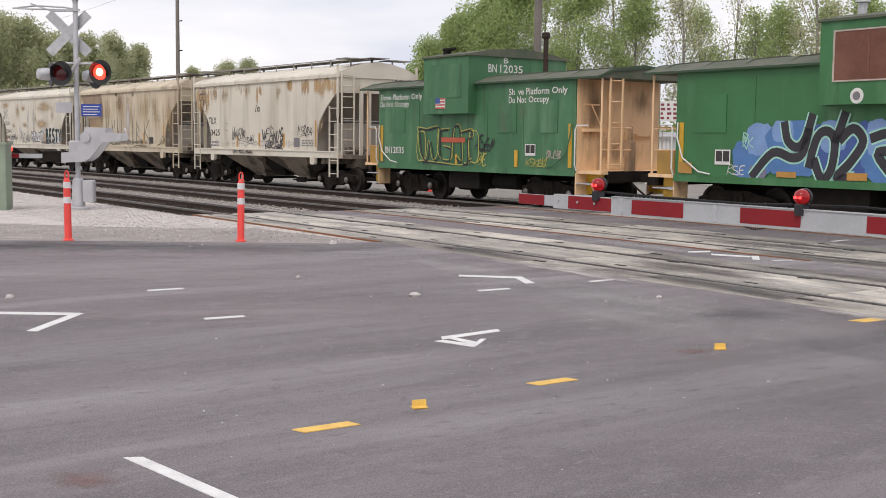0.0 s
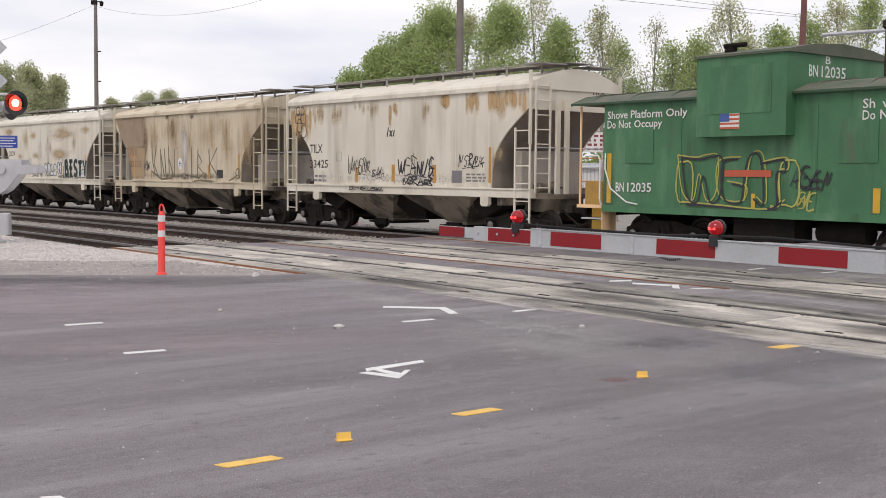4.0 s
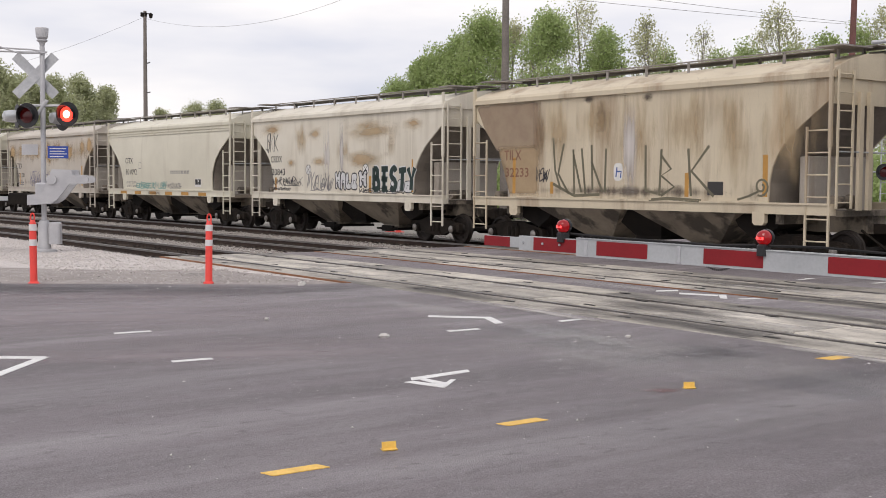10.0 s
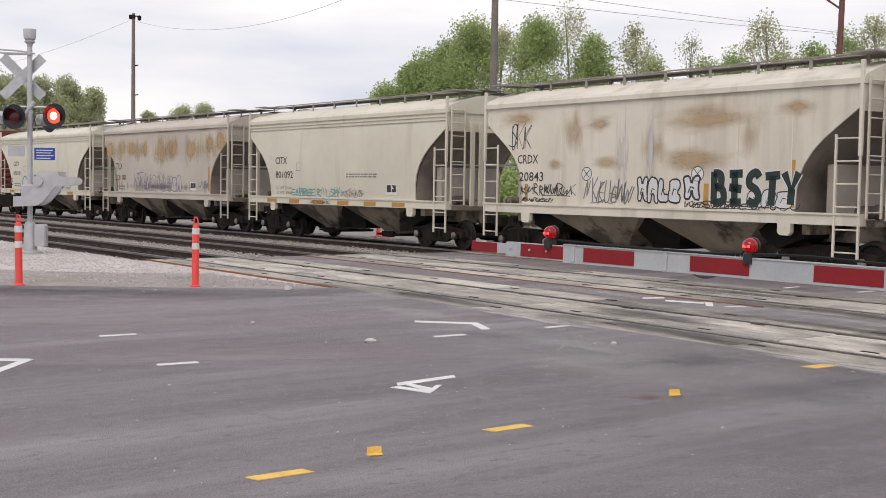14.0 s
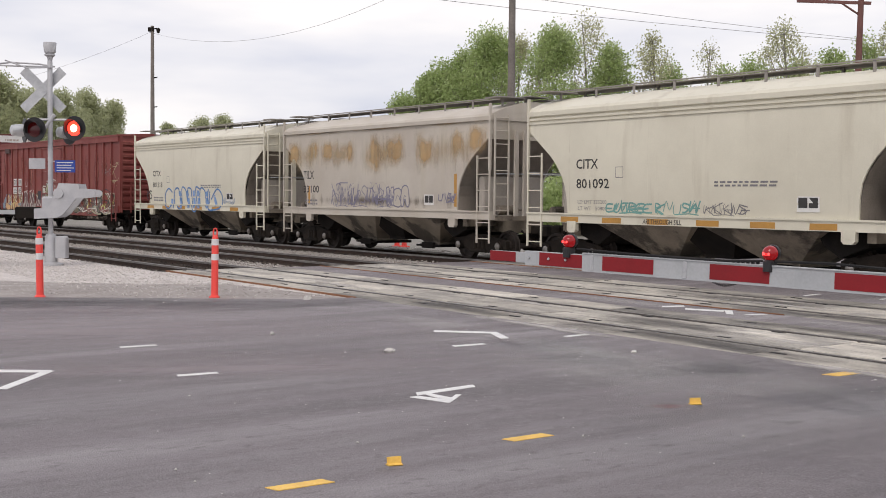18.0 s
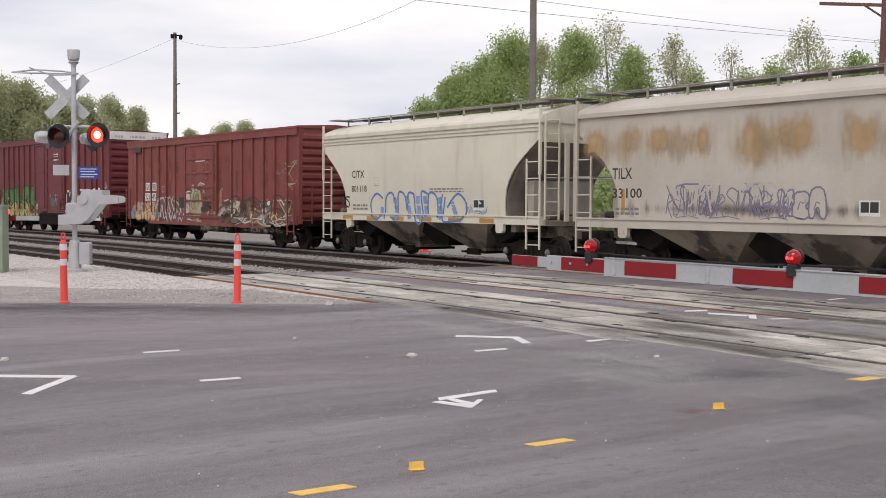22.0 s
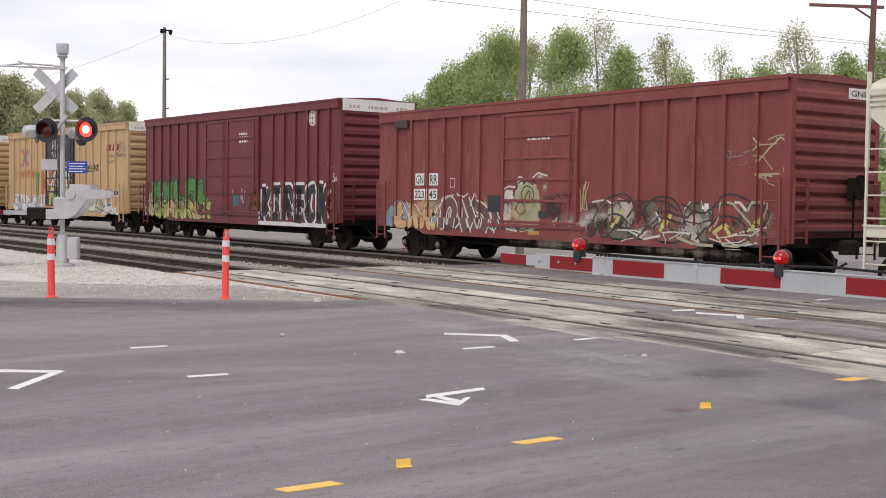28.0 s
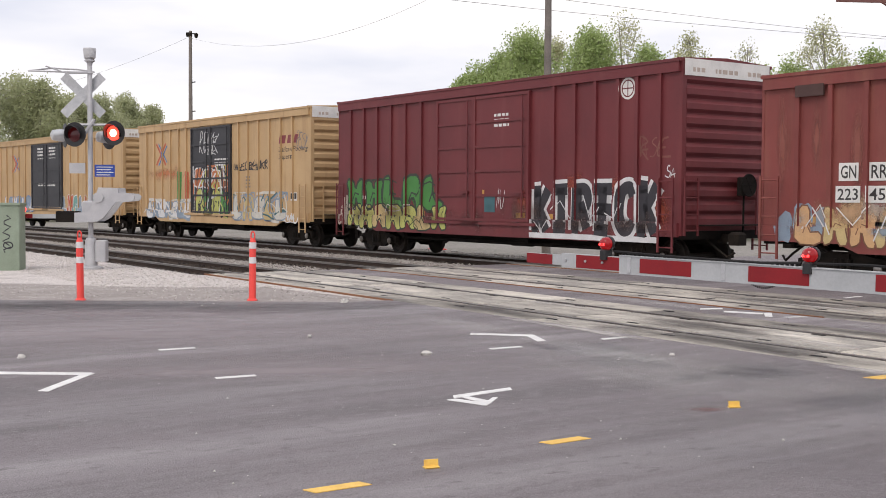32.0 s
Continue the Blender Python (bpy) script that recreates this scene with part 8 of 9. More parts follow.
# ------------------------------------------------------------------ road markings
D1, D2, D3 = Vector((-0.80, 6.97)), Vector((0.742, 8.42)), Vector((4.286, 11.70))
W = Vector((0.83, 0.56)).normalized()
for a, b in (((-0.755, 7.005), (-0.43, 7.221)), ((0.80, 8.457), (1.113, 8.671)), ((4.38, 11.68), (4.69, 11.88))):
    bar("lane_dash", a, b, 0.115 if a[1] < 9 else 0.17, "yellow_mark", YELLOW, (-0.12, 0.1))
for a, b in (((-3.284, 13.594), (-2.911, 13.821)), ((-2.211, 11.464), (-1.849, 11.664)), ((0.596, 13.87), (0.974, 14.103)), ((2.065, 14.904), (2.401, 15.168)),
             ((5.286, 17.908), (5.62, 18.0)), ((7.448, 21.589), (7.887, 22.001)), ((8.6, 20.9), (9.0, 21.2))):
    bar("survey_dash", a, b, 0.10, "white_mark", WHITE, (-0.05, 0.12))
def lines(name, outlines, label):
    """One mark of several bars, each a hair above the last."""
    bm = B()
    for k, pts in enumerate(outlines):
        flat(bm, pts, -0.012, -0.008 + 0.001 * k)
    tagged(part(name, bm, "white_mark"), label, "marking", kind="structure")


lines("survey_arrow", [[(0.108, 10.417), (0.099, 10.569), (0.643, 11.04), (0.656, 10.908)], [(0.042, 10.326), (0.118, 10.388), (0.411, 10.163), (0.387, 10.049)],
                       [(0.12, 10.57), (0.161, 10.603), (0.425, 10.279), (0.38, 10.134)], [(0.36, 10.105), (0.409, 10.106), (0.504, 10.461), (0.453, 10.459)]], "white painted survey arrow on the asphalt")
lines("survey_corner", [[(-6.8, 11.95), (-6.7, 11.76), (-3.517, 11.677), (-3.54, 11.831)], [(-3.697, 10.691), (-3.594, 10.663), (-3.50, 11.792), (-3.607, 11.75)]], "white painted survey corner on the asphalt")
lines("survey_hook", [[(0.375, 15.588), (0.369, 15.40), (1.10, 15.26), (1.139, 15.427)], [(1.079, 15.424), (1.198, 15.43), (1.31, 14.747), (1.198, 14.683)]], "white painted survey hook on the asphalt")
lines("survey_hook", [[(4.554, 18.971), (4.50, 18.72), (5.03, 18.40), (5.108, 18.62)], [(5.108, 18.62), (5.236, 18.628), (5.073, 17.983), (4.98, 18.05)]], "white painted survey hook on the asphalt")
lines("survey_dash", [[(4.262, 19.352), (4.21, 19.15), (4.61, 19.25), (4.657, 19.479)]], WHITE)
lines("survey_line", [[(-1.699, 6.412), (-1.594, 6.427), (-0.60, 5.30), (-0.70, 5.29)]], "broad white painted line on the asphalt")
def film_mesh(length, width):
    bm = B()
    bm.faces.new([bm.verts.new((a * length / 2, b * width / 2, 0)) for a, b in ((-1, -1), (1, -1), (1, 1), (-1, 1))])
    return bm


def smear(name, x, y, length, width, turn, material, label, lift=0.0):
    """A soft-edged film of dust, tar or oil on the road."""
    ob = part(name, film_mesh(length, width), material, at=pose(x, y, -0.0105 + lift, 0, 0, turn))
    tagged(ob, label, "road dirt", kind="structure")


smear("oil_patch", 3.25, 12.18, 1.0, 0.95, 30, "oil_road", "dark oily patch on the asphalt", 0.001)
for s, o, length, width in ((-13.5, -2.0, 6.0, 1.5), (-10.5, -2.2, 5.5, 2.0), (-7.6, -2.1, 5.5, 1.9), (-4.6, -2.3, 5.0, 2.2), (-9.0, -2.9, 6.0, 2.6), (-15.0, 2.85, 6.0, 1.1), (-10.0, 2.85, 5.0, 1.2), (-6.0, 2.8, 5.0, 1.0), (-12.0, 7.3, 7.0, 1.4)):
    x, y, a = along(s, o)
    smear("dust_film", x, y, length, width, math.degrees(a) + 90, "dust_road", "pale dust film along the crossing")
for x, y, length, width, turn in ((-4.5, 19.2, 9.0, 2.2, -1), (-8.0, 19.0, 8.0, 2.2, 0)):
    smear("tar_film", x, y, length, width, turn, "tar_road", "dark fresh tar at the road's edge", 0.0005)
for x, y, length, width, turn in ((-4.5, 15.5, 16.0, 8.0, 8), (-2.0, 12.2, 9.0, 3.0, 12), (-5.0, 18.2, 12.0, 3.0, 2)):
    smear("dust_film", x, y, length, width, turn, "dust_pink", "thin pinkish dust film on the asphalt", 0.0003 + 0.00005 * width)
for x, y, length, width, turn in ((2.6, 8.6, 8.0, 4.0, 28), (4.6, 11.2, 7.0, 3.6, 35)):
    smear("tar_film", x, y, length, width, turn, "tar_thin", "darker fresh tar on the asphalt", 0.0003 + 0.00005 * width)
for i, (s, o, length, width) in enumerate(((-15.5, -0.44, 4.5, 0.68), (-10.5, -0.44, 6.0, 0.7), (-4.5, -0.44, 6.0, 0.7), (-12.0, 0.753, 3.0, 1.22), (-7.4, 0.753, 2.6, 1.22), (-3.0, 0.753, 3.2, 1.22), (-9.5, 1.93, 6.0, 0.62), (-4.0, 1.93, 5.0, 0.62),
                                              (-14.0, 4.896, 4.5, 1.25), (-11.0, 3.7, 6.0, 0.7), (-7.0, 4.896, 5.0, 1.25), (-4.0, 3.7, 6.0, 0.7), (-9.0, 6.07, 8.0, 0.6), (-13.0, 9.684, 6.0, 1.25), (-5.0, 9.684, 6.0, 1.25), (-9.0, 8.5, 8.0, 0.7))):
    x, y, a = along(s, o)
    smear("tar_film", x, y, length, width, math.degrees(a) + 90, "panel_tar", "dark rubber and tar film on the crossing panels", 0.0112 + 0.0003 * (i % 2))
for i, (s, o, length, width) in enumerate(((-20.5, 0.4, 4.0, 0.5), (-15.5, 1.1, 4.0, 0.5), (-9.7, 0.5, 2.4, 0.7), (-5.2, 0.9, 2.6, 0.8), (-13.0, 4.6, 5.0, 0.6), (-7.0, 3.7, 4.0, 0.5), (-6.5, -1.0, 7.0, 0.55), (-12.5, -1.05, 5.0, 0.5))):
    x, y, a = along(s, o)
    smear("dust_film", x, y, length, width, math.degrees(a) + 90, "panel_dust", "pale dust film on the crossing panels", 0.0122 + 0.0003 * (i % 2))
smear("red_stain", -1.78, 6.0, 0.5, 0.45, 0, "red_road", "faint reddish stain on the asphalt", 0.001)
smear("red_stain", 2.25, 9.95, 0.5, 0.35, 30, "red_road", "faint reddish stain on the asphalt", 0.001)


def marker(x, y, turn):
    m = thing("road_marker", "yellow stick-up temporary road marker tab", "road marker", "marker tabs", pose(x, y, -0.012, 0, 0, turn))
    part("tab", prism_x(B(), [(-0.03, 0), (-0.035, 0.008), (0.0, 0.012), (0.006, 0.055), (0.012, 0.055), (0.008, 0.008), (0.035, 0.006), (0.035, 0)], -0.05, 0.05), "yellow_mark", m)


marker(-0.067, 7.70, 20)
marker(2.515, 10.04, 10)

# ------------------------------------------------------------------ poles, wires, far things


def pole(az, dist, height, r, material, label, lean=0.0):
    x, y = math.sin(radians(az)) * dist, math.cos(radians(az)) * dist
    p = thing("utility_pole", label, "utility pole", m=pose(x, y, -0.26, 0, lean, 0))
    part("shaft", turned(B(), [(r * 1.25, 0), (r, height * 0.6), (r * 0.8, height)], "z", 12), material, p, smooth=True)
    return p, Vector((x, y, height))


p1, top1 = pole(-12.1, 75, 12.4, 0.125, "pole_wood", "weathered grey wooden utility pole with a lamp")
bm = box(box(B(), -0.25, 0.1, -0.1, 0.1, 12.05, 12.3), 0.1, 0.4, -0.03, 0.03, 12.2, 12.26)
part("lamp_head", turned(B(), [(0.02, 11.95), (0.10, 12.0), (0.13, 12.2), (0.04, 12.28)], "z", 10, (0.36, 0, 0)), "under", p1, "small dark lamp head")
part("bracket", bm, "under", p1)
for z in (5.5, 7.4, 9.2):
    part("step_peg", rod(B(), (0, 0, z), (0.30, 0, z + 0.06), 0.035), "under", p1)
p2, top2 = pole(5.03, 44, 12.0, 0.135, "pole_wood", "weathered wooden utility pole by the tracks")
p3, top3 = pole(20.95, 62, 12.3, 0.17, "pole_rust", "reddish wooden utility pole with a crossarm", 1.0)
part("pole_arm", rod(box(B(), -3.2, 0.5, -0.05, 0.05, 11.75, 11.9), (-1.0, 0, 11.8), (0, 0, 11.2), 0.05), "pole_rust", p3)
thin = thing("yard_light_pole", "thin distant yard light pole", "light pole", m=pose(math.sin(radians(-14.0)) * 190, math.cos(radians(-14.0)) * 190, -0.26))
part("shaft", rod(B(), (0, 0, 0), (0, 0, 15.5), 0.12, 6), "galvanised", thin)
part("lamp_bar", box(B(), -0.9, 0.9, -0.1, 0.1, 15.3, 15.6), "galvanised", thin)


def wire(a, b, sag, r=0.012):
    bm = B()
    a, b = Vector(a), Vector(b)
    pipe(bm, [a.lerp(b, k / 24) - Vector((0, 0, sag * 4 * (k / 24) * (1 - k / 24))) for k in range(25)], r, 4)
    tagged(part("overhead_wire", bm, "wire"), "thin dark overhead wire between poles", "wire", "overhead wires")


wire(top1 - Vector((0, 0, 0.7)), (9.0, 42.0, 15.5), 3.2, 0.008)
wire(top1 - Vector((0, 0, 0.6)), (-40.0, 75.0, 7.0), 1.5, 0.008)
for low, high in ((9.70, 9.55), (9.80, 10.55)):
    wire((top3.x - 0.1, top3.y - 0.15, low), (-20.1, 32.2, high), 0.35, 0.010)

# far-side crossing signal with its overhead gantry
FX, FY = 18.2, 42.0
far = thing("far_crossing_signal", "silver far-side cantilever signal with ladder and flashers", "crossing signal", m=pose(FX, FY, -0.1))
part("mast", turned(B(), [(0.16, 0), (0.15, 6.6), (0.12, 6.7)], "z", 14), "galvanised", far, smooth=True)
part("case", box(B(), -0.2, 0.6, -0.3, 0.3, 3.4, 6.1), "galvanised", far)
part("boom", rod(rod(B(), (-1.3, 0, 7.0), (9, 0, 7.9), 0.07), (-0.1, 0, 6.0), (9, 0, 5.6), 0.07), "galvanised", far)
ladder(far, -0.9, -0.45, -0.15, 0.3, 6.3, "galvanised", 16)
part("platform_rail", rod(rod(rod(B(), (0.5, 0, 4.4), (6, 0, 4.4), 0.04), (0.5, 0, 5.2), (6, 0, 5.2), 0.03), (2, 0, 4.4), (2, 0, 5.2), 0.03), "galvanised", far)
lamp_head(far, -1.95, -0.3, 2.35, 0, True)
lamp_head(far, -0.85, -0.3, 2.35, 0, False)
part("flasher_bar", rod(B(), (-2.0, 0, 2.35), (0, 0, 2.35), 0.03), "galvanised", far)
buck2 = part("crossbuck", B(), "white_paint", far)
for a in (45, -45):
    part("blade", box(B(), -0.61, 0.61, -0.2 - (0.012 if a > 0 else 0), -0.19 - (0.012 if a > 0 else 0), -0.115, 0.115), "white_paint", buck2, at=pose(1.2, 0, 3.35, 0, a, 0))

# stand of the lowered gate, beside the camera
stand = thing("gate_stand", "silver gate mechanism post beside the road", "gate stand", m=pose(TIP.x + AWAY.x * 7.5, TIP.y + AWAY.y * 7.5, -0.02, 0, 0, ARM_TURN - 90))
part("post", turned(B(), [(0.2, 0), (0.2, 0.04), (0.09, 0.08), (0.08, 2.4)], "z", 14, (0.25, 0, 0)), "silver_paint", stand, smooth=True)
part("case", chamfer_box(B(), -0.12, 0.6, -0.3, 0.3, 0.9, 1.75, 0.05), "silver_paint", stand)

# white things beyond the yard, glimpsed between the cars
def bearing(az, dist):
    return math.sin(radians(az)) * dist, math.cos(radians(az)) * dist


shed = thing("white_shed", "long white corrugated shed with a lettered board", "shed", m=pose(*bearing(12.1, 60), -0.26, 0, 0, -12))
part("wall", box(B(), -1.9, 1.9, 0, 2.4, 0, 2.40), "white_paint", shed)
for k in range(20):
    shared("shedrib", "wall_rib", lambda: box(B(), -0.03, 0.03, -0.03, 0.0, 0.1, 2.3), "galvanised", shed, at=pose(-1.85 + 0.19 * k, 0, 0))
part("roof", prism_x(B(), [(-0.2, 2.40), (1.2, 2.62), (2.6, 2.40), (2.6, 2.34), (1.2, 2.55), (-0.2, 2.34)], -2.05, 2.05), "galvanised", shed)
board = part("board", box(B(), -1.6, 0.05, -0.06, -0.03, 3.15, 4.15), "white_paint", shed, "white board with dull red print")
for x in (-1.4, -0.15):
    part("board_post", box(B(), x - 0.04, x + 0.04, -0.03, 0.05, 0.0, 4.1), "galvanised", shed)
for k in range(4):
    for j in range(5):
        part("print_bar", box(B(), -1.52 + 0.31 * j, -1.30 + 0.31 * j - 0.05 * ((j + k) % 3), -0.066, -0.061, 3.25 + k * 0.22, 3.37 + k * 0.22), "spray_maroon", board)
van = thing("white_van", "white box van parked beyond the yard", "van", m=pose(*bearing(17.5, 62), -0.26, 0, 0, -16))
part("box_body", chamfer_box(B(), -1.2, 1.1, -0.9, 0.9, 0.5, 2.9, 0.06), "white_paint", van)
part("cab", prism(B(), [(1.1, 0.5), (2.0, 0.5), (2.0, 1.2), (1.7, 1.35), (1.45, 2.1), (1.1, 2.15)], -0.85, 0.85), "white_paint", van)
part("windscreen", prism(B(), [(1.5, 2.05), (1.72, 1.4), (1.76, 1.4), (1.54, 2.05)], -0.75, 0.75), "black", van)
for x in (-0.7, 1.5):
    for y in (-0.85, 0.85):
        part("wheel", turned(B(), [(0.05, -0.1), (0.34, -0.09), (0.34, 0.09), (0.05, 0.1)], "y", 16, (x, y, 0.34)), "rubber", van, smooth=True)
notice = thing("white_notice_board", "white notice board on two posts", "sign", m=pose(*bearing(20.2, 64), -0.26, 0, 0, -18))
part("panel", box(B(), -0.45, 0.45, -0.03, 0.03, 3.3, 4.3), "white_paint", notice)
for x in (-0.4, 0.4):
    part("post", box(B(), x - 0.05, x + 0.05, 0.03, 0.1, 0, 4.2), "pole_wood", notice)

def traffic_cone(x, y, tilt):
    cone = thing("traffic_cone", "small orange traffic cone on the gravel beyond the tracks", "traffic cone", "traffic cones", pose(x, y, -0.155, tilt, 0, 20))
    part("cone", turned(B(), [(0.13, 0.03), (0.11, 0.05), (0.035, 0.50), (0.03, 0.51)], "z", 16), "orange", cone, smooth=True)
    part("foot", chamfer_box(B(), -0.18, 0.18, -0.18, 0.18, 0.0, 0.035, 0.01), "orange", cone)


traffic_cone(-0.08, 45.2, 2)
traffic_cone(-0.36, 45.6, -3)

# litter and loose stone
for x, y, s, turn in ((-0.186, 13.326, 0.075, 20), (-1.7, 14.97, 0.06, 75), (2.635, 13.397, 0.045, 130), (-4.644, 12.898, 0.06, 10), (-1.676, 20.1, 0.10, 40)):
    t = thing("litter_scrap", "crumpled pale paper scrap lying on the asphalt", "litter", "litter scraps", pose(x, y, -0.012, 0, 0, turn))
    rng = random.Random(int(x * 100))
    bm = B()
    rings = [[bm.verts.new((math.cos(a) * s * r * rng.uniform(0.6, 1.2), math.sin(a) * s * r * 0.6 * rng.uniform(0.6, 1.2), z * s)) for a in np.linspace(0, math.tau, 7, endpoint=False)] for z, r in ((0.0, 0.8), (0.35, 1.0), (0.7, 0.5))]
    loft(bm, rings)
    part("scrap", bm, "crumb", t)


def scatter(name, label, category, seed, places, sizes, material):
    """Many small angular stones in one mesh."""
    rng = np.random.RandomState(seed)
    n = len(places)
    base = np.array([(1, 0, 0), (0, 1, 0), (-1, 0, 0), (0, -1, 0), (0, 0, 0.8), (0, 0, -0.5)], float)
    tri = np.array([(0, 1, 4), (1, 2, 4), (2, 3, 4), (3, 0, 4), (1, 0, 5), (2, 1, 5), (3, 2, 5), (0, 3, 5)])
    v = base[None] * rng.uniform(0.5, 1.2, (n, 6, 1)) * sizes[:, None, None]
    a = rng.uniform(0, math.tau, n)
    c, s = np.cos(a)[:, None], np.sin(a)[:, None]
    v = np.stack([v[..., 0] * c - v[..., 1] * s, v[..., 0] * s + v[..., 1] * c, v[..., 2]], -1) + places[:, None, :]
    f = (tri[None] + np.arange(n)[:, None, None] * 6).reshape(-1, 3)
    mesh = bpy.data.meshes.new(name)
    mesh.vertices.add(n * 6)
    mesh.vertices.foreach_set("co", v.reshape(-1))
    mesh.loops.add(len(f) * 3)
    mesh.loops.foreach_set("vertex_index", f.reshape(-1).astype(np.int32))
    mesh.polygons.add(len(f))
    mesh.polygons.foreach_set("loop_start", np.arange(0, len(f) * 3, 3, dtype=np.int32))
    mesh.update(calc_edges=True)
    tagged(link(name, mesh, material), label, category, kind="stuff")


rs = np.random.RandomState(9)
spot = np.stack([rs.normal(2.0, 2.6, 420), rs.normal(11.5, 2.8, 420), np.full(420, -0.010)], 1)
spot = spot[(spot[:, 1] > 5) & (spot[:, 1] < 19) & (spot[:, 0] + spot[:, 1] * 0.62 < 14.0)]
scatter("loose_crumbs", "pale crumbs of gravel strewn on the asphalt", "gravel", 10, spot, rs.uniform(0.003, 0.010, len(spot)) * np.where(rs.rand(len(spot)) < 0.06, 2.2, 1.0), "crumb")


def band(n, s0, s1, o0, o1, z):
    out = []
    for s, o in zip(rs.uniform(s0, s1, n), rs.uniform(o0, o1, n)):
        x, y, _ = along(s, o)
        out.append((x, y, z + rs.uniform(-0.01, 0.02)))
    return np.array(out)


verge = band(9000, -48, -18.5, -4.2, -1.0, -0.03)
verge = verge[(verge[:, 1] > 23.2) | (rs.rand(len(verge)) < 0.12)]
scatter("verge_stones", "light crushed stones on the verge", "gravel", 11, verge, rs.uniform(0.012, 0.036, len(verge)), "stone")
litter = np.stack([rs.uniform(-9.5, -1.2, 420), rs.uniform(20.35, 23.4, 420), np.full(420, -0.021)], 1)
litter = litter[rs.rand(420) < np.clip(0.2 + 0.11 * (litter[:, 0] + 9.5), 0, 1)]
scatter("apron_debris", "dark bark and twig debris on the dirt apron", "debris", 15, litter, rs.uniform(0.006, 0.017, len(litter)), "tie")
pebbles = np.stack([rs.uniform(-14, -1.5, 1600), rs.uniform(20.6, 24.0, 1600), np.full(1600, -0.02)], 1)
scatter("apron_pebbles", "pale pebbles strewn on the dirt apron", "gravel", 16, pebbles, rs.uniform(0.006, 0.018, 1600), "stone")
for k, (o0, o1) in enumerate(((2.2, 3.45), (6.3, 8.2), (11.2, 13.0))):
    heap = band(4200, -75, CROSS_FROM - 0.1, o0, o1, -0.13)
    scatter("ballast_stones", "light grey ballast stones between the tracks", "ballast", 12 + k, heap, rs.uniform(0.02, 0.05, len(heap)), "ballast_stone")
for k, c in enumerate(TRACKS):
    bed = band(2500, -70, CROSS_FROM - 0.1, c - 1.3, c + 1.3, -0.145)
    scatter("track_stones", "dark ballast stones between the ties", "ballast", 20 + k, bed, rs.uniform(0.02, 0.05, len(bed)), "track_bed")

# ------------------------------------------------------------------ trees
TREE_ROWS = np.random.RandomState(5)


def leaves(t, rng, c, size, leaf):
    """A crown of small leaf-shaped faces at the places c."""
    n = len(c)
    a, b = rng.normal(0, 1, (n, 3)), rng.normal(0, 1, (n, 3))
    a /= np.linalg.norm(a, axis=1)[:, None]
    b -= a * (a * b).sum(1)[:, None]
    b /= np.linalg.norm(b, axis=1)[:, None]
    v = np.empty((n, 4, 3))
    v[:, 0], v[:, 1], v[:, 2], v[:, 3] = c - a * size[:, None], c + b * size[:, None] * 0.7, c + a * size[:, None], c - b * size[:, None] * 0.7
    mesh = bpy.data.meshes.new("crown")
    mesh.vertices.add(n * 4)
    mesh.vertices.foreach_set("co", v.reshape(-1))
    mesh.loops.add(n * 4)
    mesh.loops.foreach_set("vertex_index", np.arange(n * 4, dtype=np.int32))
    mesh.polygons.add(n)
    mesh.polygons.foreach_set("loop_start", np.arange(0, n * 4, 4, dtype=np.int32))
    mesh.update(calc_edges=True)
    link("crown", mesh, leaf, t, "crown of small spring leaves")


